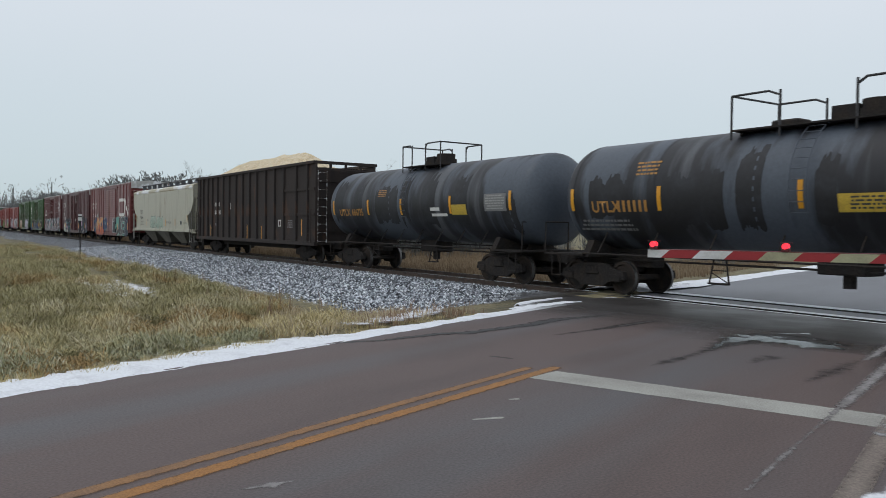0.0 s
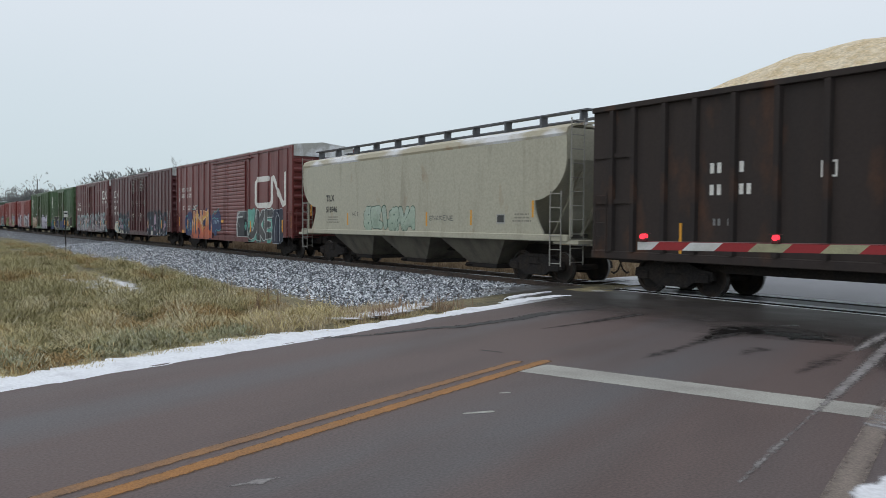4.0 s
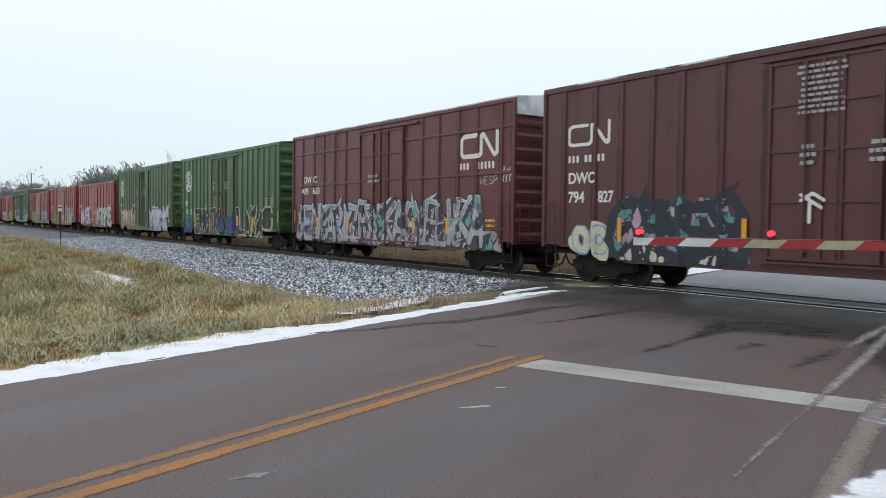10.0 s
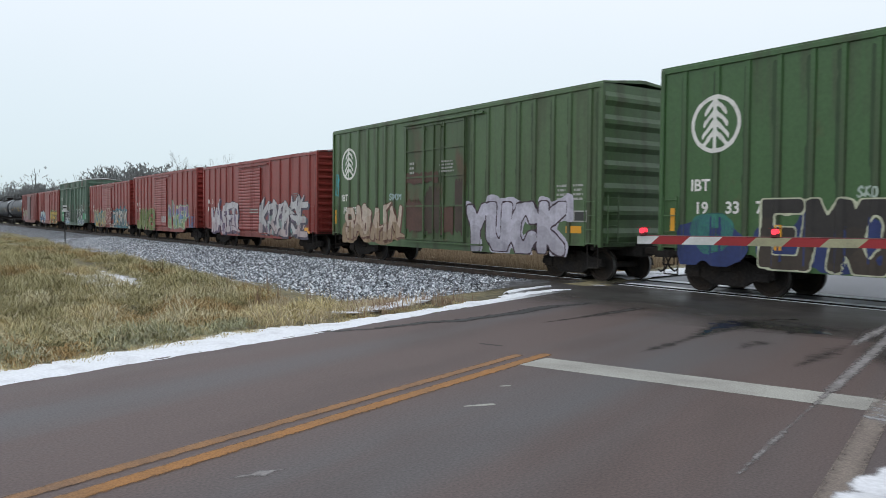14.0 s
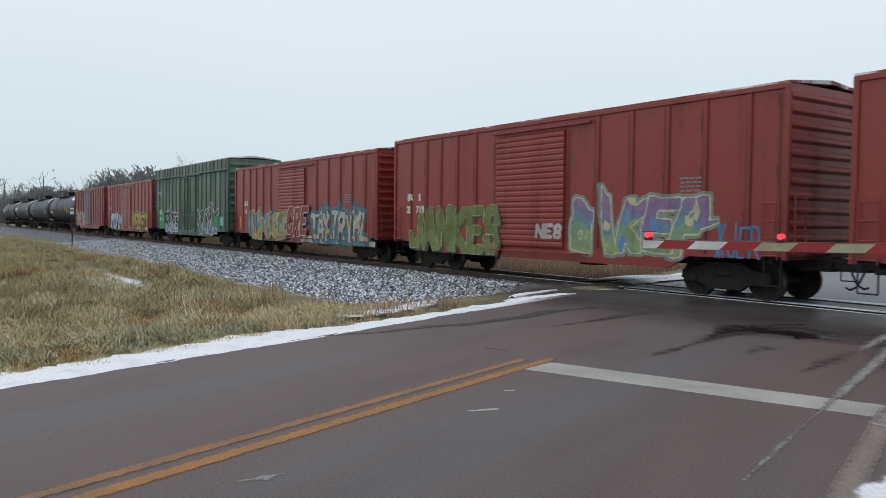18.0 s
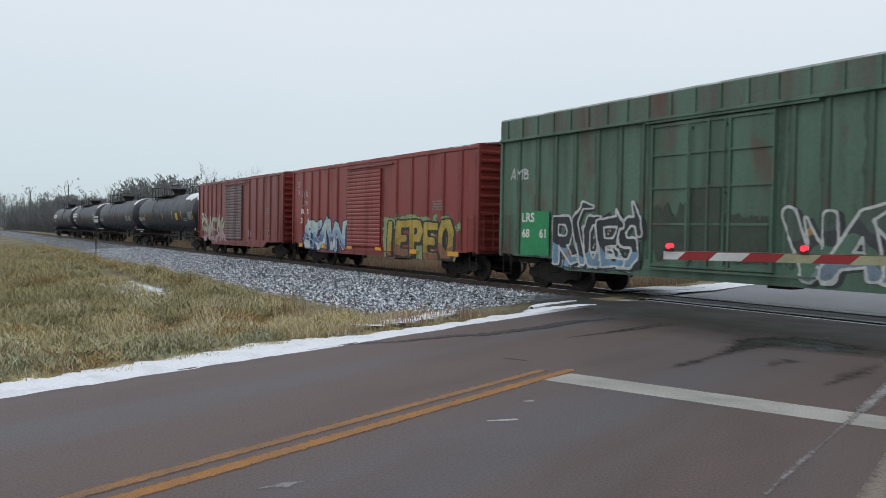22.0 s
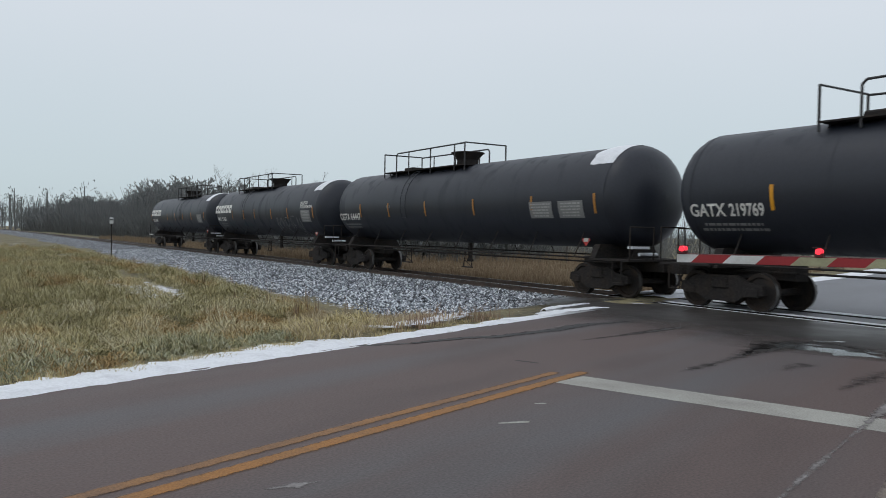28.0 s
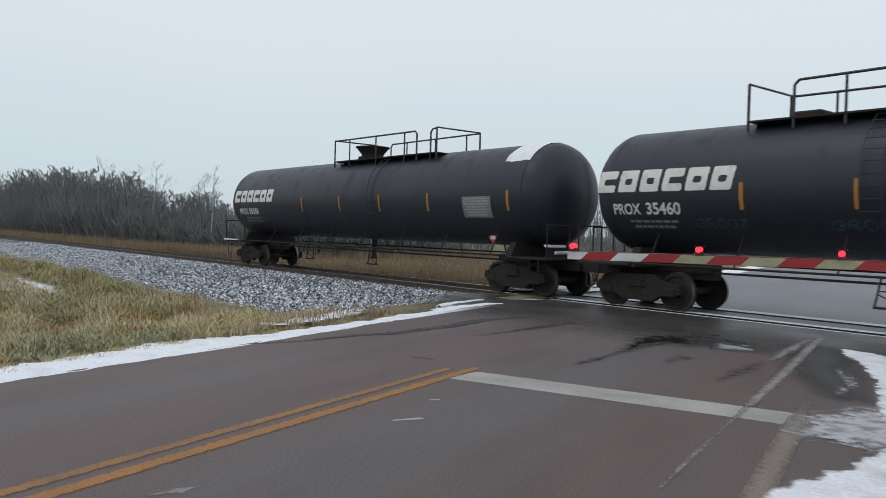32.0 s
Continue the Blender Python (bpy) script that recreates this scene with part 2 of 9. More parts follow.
# ---- mesh helpers ----
def part(name, bm, material, parent=None, label="", smooth=False):
    """Link a bmesh as one mesh object, under a thing or a part where one is given."""
    me = bpy.data.meshes.new(name)
    bmesh.ops.recalc_face_normals(bm, faces=bm.faces[:])
    bm.to_mesh(me)
    bm.free()
    return mesh_part(name, me, material, parent, label, smooth)


def mesh_part(name, me, material=None, parent=None, label="", smooth=False):
    if material is not None and not me.materials:
        me.materials.append(material)
    if smooth:
        me.polygons.foreach_set("use_smooth", [True] * len(me.polygons))
    ob = new(name, me)
    if parent is not None:
        ob.parent = parent
    if label:
        tagged(ob, label)
    return ob


def pydata(name, verts, faces, material, parent=None, label="", smooth=False):
    me = bpy.data.meshes.new(name)
    me.from_pydata([tuple(v) for v in verts], [], [tuple(f) for f in faces])
    return mesh_part(name, me, material, parent, label, smooth)


def fast_mesh(name, verts, loops, per, material):
    """A mesh from arrays, all faces with the same number of corners."""
    me = bpy.data.meshes.new(name)
    n = len(loops) // per
    me.vertices.add(len(verts))
    me.vertices.foreach_set("co", np.asarray(verts, dtype=np.float32).ravel())
    me.loops.add(len(loops))
    me.loops.foreach_set("vertex_index", np.asarray(loops, dtype=np.int32))
    me.polygons.add(n)
    me.polygons.foreach_set("loop_start", np.arange(0, n * per, per, dtype=np.int32))
    me.polygons.foreach_set("loop_total", np.full(n, per, dtype=np.int32))
    me.update()
    me.validate()
    me.materials.append(material)
    return me


def box(bm, x0, x1, y0, y1, z0, z1, bevel=0.0):
    r = bmesh.ops.create_cube(bm, size=1.0)
    vs = r["verts"]
    for v in vs:
        v.co = ((x0 + x1) / 2 + v.co.x * (x1 - x0), (y0 + y1) / 2 + v.co.y * (y1 - y0), (z0 + z1) / 2 + v.co.z * (z1 - z0))
    if bevel:
        es = list({e for v in vs for e in v.link_edges})
        bmesh.ops.bevel(bm, geom=es, offset=bevel, segments=1, affect="EDGES", profile=0.5)


def rod(bm, p0, p1, r, seg=8, r2=None):
    p0, p1 = Vector(p0), Vector(p1)
    d = p1 - p0
    q = Vector((0, 0, 1)).rotation_difference(d.normalized())
    m = Matrix.Translation((p0 + p1) / 2) @ q.to_matrix().to_4x4()
    bmesh.ops.create_cone(bm, cap_ends=True, segments=seg, radius1=r, radius2=r if r2 is None else r2, depth=d.length, matrix=m)


def pipe(bm, pts, r, seg=6):
    for a, b in zip(pts[:-1], pts[1:]):
        rod(bm, a, b, r, seg)


def prism(bm, poly, axis, a, b):
    """Extrude a 2D outline along an axis: 'y' takes (x, z), 'x' takes (y, z), 'z' takes (x, y)."""
    def at(p, t):
        return {"y": (p[0], t, p[1]), "x": (t, p[0], p[1]), "z": (p[0], p[1], t)}[axis]
    va = [bm.verts.new(at(p, a)) for p in poly]
    vb = [bm.verts.new(at(p, b)) for p in poly]
    bm.faces.new(va)
    bm.faces.new(vb[::-1])
    n = len(poly)
    for i in range(n):
        bm.faces.new((va[i], va[(i + 1) % n], vb[(i + 1) % n], vb[i]))


# ---- the plan: track along X at y = 0, railhead at z = RAIL; the road crosses at a skew ----
EYE = (0.0, -16.97)
RAIL = -0.05
HEAD = radians(110.31)
UR = (math.cos(HEAD), math.sin(HEAD))
VR = (UR[1], -UR[0])


def on_road(u, v):
    """u metres along the road from abreast of the viewpoint, v metres to its right."""
    return EYE[0] + u * UR[0] + v * VR[0], EYE[1] + u * UR[1] + v * VR[1]


def road_uv(x, y):
    dx, dy = x - EYE[0], y - EYE[1]
    return dx * UR[0] + dy * UR[1], dx * VR[0] + dy * VR[1]


def sstep(a, b, x):
    t = min(1.0, max(0.0, (x - a) / (b - a)))
    return t * t * (3 - 2 * t)


ROAD_L, ROAD_R = -8.0, 1.3


def ground_z(x, y):
    u, v = road_uv(x, y)
    off = max(ROAD_L - v, v - ROAD_R)
    z = -0.10
    if off > 0:
        z = -0.10 + 0.07 * sstep(0.0, 0.2, off) - 0.47 * sstep(1.1, 5.0, off)
        # low grassy rise between road and track, away from the crossing
        if v < 0 and y < 0:
            z += 0.55 * sstep(6, 14, off) * (1 - sstep(-11, -7.6, y)) * (0.8 + 0.2 * math.sin(x * 0.35))
        z += 0.05 * noise.noise((x * 0.4, y * 0.4, 0.0)) * sstep(0.4, 2, off)
    far = math.hypot(x, y)
    if far > 160:
        z -= 0.4 * sstep(160, 600, far)
    return z


def grid_axis(lo, hi, fine_lo, fine_hi, step, grow=1.35):
    a = list(np.arange(fine_lo, fine_hi + 1e-6, step))
    s, p = step, fine_hi
    while p < hi:
        s *= grow
        p = min(hi, p + s)
        a.append(p)
    s, p = step, fine_lo
    while p > lo:
        s *= grow
        p = max(lo, p - s)
        a.insert(0, p)
    return a


def build_ground():
    xs = grid_axis(-2200, 2200, -60, 14, 0.8)
    ys = grid_axis(-2200, 2200, -22, 10, 0.6)
    nx, ny = len(xs), len(ys)
    verts = [(x, y, ground_z(x, y)) for y in ys for x in xs]
    loops = []
    for j in range(ny - 1):
        for i in range(nx - 1):
            k = j * nx + i
            loops += [k, k + 1, k + nx + 1, k + nx]
    me = fast_mesh("ground", verts, loops, 4, M_SOIL)
    tagged(mesh_part("ground", me, None, None, "", True), "flat winter field of matted dead grass dusted with snow", "ground", kind="structure")


def stain(name, path, material, label, category, cell=0.05, z=0.003, outline=None, rim=0.15, parent=None, ymax=None):
    """A thin layer on the road along a path of (u, v, half width, strength), or inside an outline of (u, v); its
    "cover" runs from 1 in the middle through a half at the rim to 0."""
    pts = outline if outline else path
    w = rim if outline else max(p[2] for p in path)
    us, vs = [p[0] for p in pts], [p[1] for p in pts]
    u0, v0 = min(us) - w, min(vs) - w
    nu, nv = int((max(us) + w - u0) / cell) + 1, int((max(vs) + w - v0) / cell) + 1
    V, U = np.meshgrid(v0 + np.arange(nv + 1) * cell, u0 + np.arange(nu + 1) * cell, indexing="ij")
    if outline:
        dist = np.full(U.shape, 99.0)
        inside = np.zeros(U.shape, bool)
        for (au, av), (bu, bv) in zip(outline, outline[1:] + outline[:1]):
            du, dv = bu - au, bv - av
            t = np.clip(((U - au) * du + (V - av) * dv) / (du * du + dv * dv + 1e-9), 0, 1)
            dist = np.minimum(dist, np.hypot(U - au - t * du, V - av - t * dv))
            if av != bv:
                inside ^= ((av > V) != (bv > V)) & (U < du * (V - av) / dv + au)
        cov = 0.5 + 0.5 * np.where(inside, dist, -dist) / rim
    else:
        cov = np.full(U.shape, -1.0)
        for a, c in zip(path[:-1], path[1:]):
            au, av, aw = a[:3]
            bu, bv, bw = c[:3]
            sa, sb = (a[3] if len(a) > 3 else 1.0), (c[3] if len(c) > 3 else 1.0)
            du, dv = bu - au, bv - av
            t = np.clip(((U - au) * du + (V - av) * dv) / (du * du + dv * dv + 1e-9), 0, 1)
            d = np.hypot(U - au - t * du, V - av - t * dv) / (aw + (bw - aw) * t)
            cov = np.maximum(cov, 1.0 - 0.5 * d + (sa + (sb - sa) * t) - 1.0)
    if ymax is not None:
        cov[EYE[1] + U * UR[1] + V * VR[1] > ymax] = -9.0
    cov = np.clip(cov, -0.6, 1.4)
    big = np.maximum.reduce([cov[:-1, :-1], cov[1:, :-1], cov[:-1, 1:], cov[1:, 1:]])
    jj, ii = np.nonzero(big > -0.15)
    c = np.stack([jj * (nu + 1) + ii, jj * (nu + 1) + ii + 1, (jj + 1) * (nu + 1) + ii + 1, (jj + 1) * (nu + 1) + ii], 1)
    used, inv = np.unique(c.ravel(), return_inverse=True)
    gu, gv = u0 + (used % (nu + 1)) * cell, v0 + (used // (nu + 1)) * cell
    gx, gy = EYE[0] + gu * UR[0] + gv * VR[0], EYE[1] + gu * UR[1] + gv * VR[1]
    gz = [z + road_z(y) for y in gy] if z is not None else [max(ground_z(x, y), -0.6) + 0.06 for x, y in zip(gx, gy)]
    me = fast_mesh(name, np.stack([gx, gy, gz], 1), inv.ravel(), 4, material)
    layer = me.attributes.new("cover", "FLOAT", "POINT")
    layer.data.foreach_set("value", cov.ravel()[used].astype(np.float32))
    ob = mesh_part(name, me, None, parent)
    return ob if parent else tagged(ob, label, category, kind="structure")


def road_z(y):
    """The road dips a little to meet the rails."""
    return -0.05 * sstep(-4.6, -1.2, y) if y < 0 else -0.05 * (1 - sstep(1.2, 8.0, y))


def snow_bank(name, rows, material, label, hgt=0.05, seed=3):
    """A low ragged bank of snow along the road: rows of (u, v inner, v outer)."""
    rnd = random.Random(seed)
    verts, faces = [], []
    dense = []
    for (u0, a0, b0), (u1, a1, b1) in zip(rows[:-1], rows[1:]):
        k = max(1, int(abs(u1 - u0) / 0.08))
        for j in range(k):
            t = j / k
            dense.append((u0 + (u1 - u0) * t, a0 + (a1 - a0) * t, b0 + (b1 - b0) * t))
    dense.append(rows[-1])
    m = 7
    for i, (u, a, b) in enumerate(dense):
        a2 = a + 0.05 * noise.noise((u * 2.1, 3.3, seed)) + 0.03 * noise.noise((u * 7.1, 3.3, seed)) + rnd.uniform(-0.012, 0.012)
        b2 = b + 0.20 * noise.noise((u * 1.7, 8.1, seed)) + 0.16 * noise.noise((u * 5.0, 2.1, seed)) + rnd.uniform(-0.06, 0.06)
        for j in range(m):
            s = j / (m - 1)
            v = a2 + (b2 - a2) * s
            x, y = on_road(u, v)
            base = max(0.004, 0.0) if s < 0.35 else 0.0
            h = hgt * math.sin(math.pi * min(1, s * 1.15 + 0.02)) * (0.75 + 0.5 * noise.noise((x * 3, y * 3, 1.0)))
            zg = ground_z(x, y) if off_road(v) > 0.05 else 0.0
            lo = max(zg, -0.03 - 0.03 * max(0, off_road(v)))
            verts.append((x, y, lo + 0.012 + max(0, h) if 0 < j < m - 1 else lo - 0.02 + (0.022 if j == 0 else 0)))
    for i in range(len(dense) - 1):
        for j in range(m - 1):
            k = i * m + j
            faces.append((k, k + 1, k + m + 1, k + m))
    ob = pydata(name, verts, faces, material, None, "", True)
    return tagged(ob, label, "snow", kind="structure")


def off_road(v):
    return max(ROAD_L - v, v - ROAD_R)


def u_track(v, y):
    """Where, along the road, a line at v reaches the track's offset y."""
    return (y - EYE[1] - v * VR[1]) / UR[1]


def build_road():
    def slab(name, ends, material, label, cat="road", rows=None):
        # a band between two offsets from the track, cut along the road so that it can dip to the rails
        bm = bmesh.new()
        prev = None
        for y in rows:
            l, r = on_road(u_track(ends[0], y), ends[0]), on_road(u_track(ends[1], y), ends[1])
            z = road_z(y)
            cur = [bm.verts.new((*l, z)), bm.verts.new((*r, z)), bm.verts.new((*r, z - 0.12)), bm.verts.new((*l, z - 0.12))]
            if prev:
                for k in range(4):
                    bm.faces.new((prev[k], prev[(k + 1) % 4], cur[(k + 1) % 4], cur[k]))
            else:
                bm.faces.new(cur)
            prev = cur
        bm.faces.new(prev[::-1])
        return tagged(part(name, bm, material), label, cat, kind="structure")
    slab("road", (ROAD_L, ROAD_R), M_ASPHALT, "two-lane asphalt road, worn reddish brown, damp", rows=[-75, -4.6, -4, -3.4, -2.8, -2.2, -1.6, -1.20])
    slab("crossing_panel", (ROAD_L - 0.25, ROAD_R + 0.3), M_ASPHALT_FAR, "pale grey asphalt infill between the rails of the crossing", rows=[-0.48, 0.36])
    slab("far_road", (ROAD_L, ROAD_R), M_ASPHALT_FAR, "pale grey asphalt road beyond the railway crossing", rows=[1.05, 1.6, 3, 5, 8, 60, 360])
    for y0, y1 in ((-1.20, -0.80), (0.36, 0.70)):
        bm = bmesh.new()
        l0, l1 = on_road(u_track(ROAD_L - 0.25, y0), ROAD_L - 0.25)[0], on_road(u_track(ROAD_R + 0.3, y0), ROAD_R + 0.3)[0]
        box(bm, l0, l1, y0, y1, RAIL - 0.18, RAIL + 0.004, 0.01)
        tagged(part("crossing_timber", bm, M_TIMBER_WET), "wet black timber beside the rail in the crossing", "timber", "crossing timbers", "structure")
    # white strips: flangeway snow that also carries the bright shine of the rails
    for y0, y1 in ((-0.70, -0.48), (0.80, 1.05)):
        bm = bmesh.new()
        l0, l1 = on_road(u_track(ROAD_L, y0), ROAD_L)[0], on_road(u_track(ROAD_R, y0), ROAD_R)[0]
        box(bm, l0, l1, y0, y1, RAIL - 0.1, RAIL + 0.006, 0.01)
        tagged(part("flangeway_snow_shine", bm, M_SNOW), "white strip for packed flangeway snow and the shine of the rail", "snow", kind="structure")
    # thin white lines: snow by the timber, with rail glare put in as colour
    for y0, y1 in ((-1.25, -1.205), (-0.797, -0.785), (1.055, 1.12)):
        bm = bmesh.new()
        l0, l1 = on_road(u_track(ROAD_L, y0), ROAD_L)[0], on_road(u_track(ROAD_R, y0), ROAD_R)[0]
        box(bm, l0, l1, y0, y1, RAIL - 0.1, RAIL + 0.009)
        tagged(part("snow_shine_line", bm, M_SNOW), "thin white line for snow along the crossing timber and rail glare", "snow", kind="structure")
    # markings
    stain("centre_line", [(-12, -4.695, 0.065), (8.35, -4.695, 0.065)], M_YELLOW_OLD, "worn dull yellow centre line on the road", "marking", 0.035, 0.004)
    stain("centre_line", [(-12, -4.44, 0.075), (8.60, -4.44, 0.075)], M_YELLOW, "dull yellow centre line on the road", "marking", 0.035, 0.004)
    stain("stop_line", None, M_WHITE_LINE, "broad greyish white stop line across the lane", "marking", 0.03, 0.003, [(7.81, -4.38), (7.80, -0.64), (8.38, -0.66), (8.41, -4.33)], 0.05)
    stain("edge_line", [(-6, -0.72, 0.10), (7.7, -0.72, 0.10), (9.1, -0.72, 0.09, 0.5)], M_FOG_LINE, "faded tan edge line of the road", "marking", 0.04, 0.0055)
    stain("salt_streak", [(8.5, -1.21, 0.05), (11.0, -1.14, 0.06), (15.4, -1.06, 0.07)], M_SALT, "pale salt streak along a pavement seam", "streak", 0.012, 0.0065)
    stain("salt_streak", [(5.3, -1.30, 0.03, 0.55), (6.3, -1.28, 0.04, 0.75), (6.9, -1.26, 0.04, 0.45), (8.5, -1.22, 0.05, 0.75)], M_SALT, "broken pale salt streak along a pavement seam", "streak", 0.014, 0.006)
    stain("salt_streak", [(11.9, -1.42, 0.08, 0.7), (13.2, -1.33, 0.10, 0.85), (15.3, -1.18, 0.07, 0.7)], M_SALT, "pale salt streak along a pavement seam", "streak", 0.012, 0.0075)
    stain("paint_fleck", [(5.78, -3.78, 0.02), (5.98, -3.63, 0.04)], M_WHITE_LINE, "small scuffed white paint fleck on the road", "marking", 0.015, 0.003)
    stain("paint_fleck", [(6.70, -3.95, 0.02), (6.76, -3.90, 0.03)], M_WHITE_LINE, "small scuffed white paint fleck on the road", "marking", 0.015, 0.003)
    stain("paint_fleck", [(3.28, -3.94, 0.02, 0.7), (3.45, -3.86, 0.045), (3.6, -3.80, 0.02, 0.7)], M_SALT, "small pale scuff on the road", "marking", 0.015, 0.003)
    # the darker damp stretch before the rails, cracks, hollows and puddles
    stain("wet_apron", [(u_track(v, -2.4), v, 2.7) for v in (-8.0, -5.5, -3.0, -1.0, 1.3)], M_ASPHALT_WET, "darker damp asphalt before the rails", "damp patch", 0.12, 0.002, ymax=-1.22)
    stain("damp_patch", [(9.6, -0.4, 0.35, 0.7), (11.5, -0.75, 0.5, 0.85), (13.5, -0.9, 0.6, 0.8)], M_ASPHALT_WET, "wet dark asphalt by the thawing shoulder", "damp patch", 0.08, 0.0025)
    stain("road_crack", [(8.83, -5.52, 0.03), (8.84, -5.22, 0.03)], M_CRACK, "short black tar patch in the asphalt", "crack", 0.015, 0.003)
    stain("road_crack", [(9.1, -7.55, 0.05), (10.2, -7.32, 0.09), (10.6, -7.05, 0.12), (11.2, -6.98, 0.10), (12.2, -6.82, 0.12), (13.2, -6.84, 0.14), (14.4, -6.5, 0.08, 0.7)], M_CRACK, "long ragged black crack in the asphalt", "crack", 0.03, 0.006)
    stain("road_crack", [(8.3, -7.93, 0.04), (8.75, -7.73, 0.06), (9.0, -7.57, 0.03)], M_CRACK, "short ragged black crack at the road edge", "crack", 0.02, 0.003)
    stain("damp_seam", [(11.3, -5.84, 0.09, 0.45), (12.4, -5.62, 0.12, 0.6), (13.4, -5.48, 0.12, 0.8), (14.2, -5.35, 0.06)], M_DAMP, "damp dark seam in the asphalt", "damp patch", 0.03, 0.0045)
    stain("damp_patch", [(9.5, -3.56, 0.10, 0.4), (10.1, -3.48, 0.16, 0.6), (10.9, -3.42, 0.14, 0.45), (12.0, -3.36, 0.22, 0.7), (13.2, -3.2, 0.32), (13.6, -2.8, 0.34), (13.35, -2.3, 0.3, 0.9), (13.2, -1.9, 0.2, 0.6)], M_DAMP, "dark damp trail in a hollow of the asphalt", "damp patch", 0.05, 0.0045)
    stain("puddle", [(11.55, -3.37, 0.04, 0.75), (12.3, -3.42, 0.09, 0.8), (12.9, -3.38, 0.22, 0.85), (13.2, -3.1, 0.38, 0.9), (13.0, -2.7, 0.30, 0.85), (12.9, -2.2, 0.34, 0.9), (12.8, -1.85, 0.12, 0.8)], M_PUDDLE, "shallow puddle of still water mirroring the sky", "puddle", 0.03, 0.006)
    stain("puddle", [(14.0, -3.05, 0.04, 0.6), (14.3, -2.6, 0.10, 0.75)], M_PUDDLE, "small puddle of still water in the hollow", "puddle", 0.02, 0.006)
    stain("damp_patch", [(10.6, -2.6, 0.16, 0.35), (11.3, -2.5, 0.26, 0.5)], M_DAMP, "dark damp patch in the asphalt", "damp patch", 0.04, 0.004)
    stain("damp_patch", [(9.7, -1.75, 0.15, 0.35), (10.8, -1.6, 0.24, 0.5), (11.7, -1.5, 0.16, 0.35)], M_DAMP, "dark damp patch by the salt streak", "damp patch", 0.04, 0.004)
    # snow along the edges
    snow_bank("snow_verge", [(-12, -7.92, -8.9), (3.0, -7.90, -8.9), (4.2, -7.90, -8.95), (5.3, -7.90, -9.0), (6.7, -7.92, -9.1), (7.7, -7.88, -9.2), (8.4, -7.90, -9.05), (9.1, -7.92, -8.72), (10.4, -7.96, -8.72), (11.2, -8.02, -8.6), (14.3, -8.1, -8.55), (15.4, -8.15, -8.95), (16.6, -8.1, -8.7), (17.0, -8.08, -8.14)],
              M_SNOW, "narrow bank of fresh snow along the road edge", 0.045)
    snow_bank("snow_drift", [(15.2, -8.75, -8.95), (16.2, -8.85, -9.15), (17.0, -8.88, -9.12), (17.6, -8.9, -8.98)], M_SNOW, "small drift of snow by the crossing", 0.06, 5)
    for pts in ([(10.2, -9.2, 0.3), (11.4, -9.3, 0.4), (12.6, -9.7, 0.45), (13.6, -10.2, 0.35)], [(12.2, -19.0, 0.5), (12.7, -20.5, 0.7), (13.3, -23, 0.5)], [(15.1, -14.3, 0.12, 0.5), (15.5, -15.6, 0.22, 0.6), (15.8, -16.4, 0.12, 0.5)], [(16.3, -18.0, 0.15, 0.5), (16.8, -19.4, 0.28, 0.6), (17.0, -20.4, 0.15, 0.5)], [(17.4, -23.0, 0.2, 0.5), (18.2, -26, 0.35, 0.6), (19.0, -29, 0.3, 0.5)]):
        stain("snow_patch", pts, M_SNOW_THIN, "thin patch of snow among the dead grass", "snow", 0.12, None)
    stain("snow_shoulder", None, M_SNOW_THIN, "trampled snow on the road shoulder", "snow", 0.06, 0.010,
          [(3.0, -0.95), (5.8, -0.6), (6.15, -0.42), (6.6, -0.2), (7.4, 0.06), (8.3, 0.05), (9.3, -0.06), (10.9, -0.12), (12.2, -0.3), (13.0, -0.5), (13.9, -0.72), (13.75, -0.3), (13.2, 0.2), (14.5, 3.5), (3.0, 4.5)], 0.14)
    stain("slush", None, M_SLUSH, "grey slush beside the stop line", "snow", 0.05, 0.008, [(7.5, -0.66), (8.3, -0.62), (8.8, -0.3), (9.2, 0.0), (8.3, 0.25), (7.3, 0.1)], 0.3)
    stain("slush", [(9.8, -0.45, 0.1, 0.5), (10.6, -0.35, 0.16, 0.6), (11.5, -0.55, 0.12, 0.5)], M_SLUSH, "grey slush on the wet asphalt", "snow", 0.04, 0.007)
    snow_bank("far_snow_verge", [(21.2, -8.3, -9.2), (24.4, -7.6, -9.4), (28, -7.5, -9.0), (33, -7.4, -8.6), (43, -6.8, -8.2), (70, -7.6, -8.6), (140, -7.8, -9)], M_SNOW, "snow along the road edge beyond the railway", 0.05, 7)
    stain("far_snow_patch", None, M_SNOW_THIN, "snow lying in the grass beyond the rails", "snow", 0.2, None, [(21.2, -9.3), (22.0, -8.9), (24.2, -7.9), (25.0, -8.2), (24.0, -10.5), (22.8, -12.5), (22.0, -12.0)], 0.5)


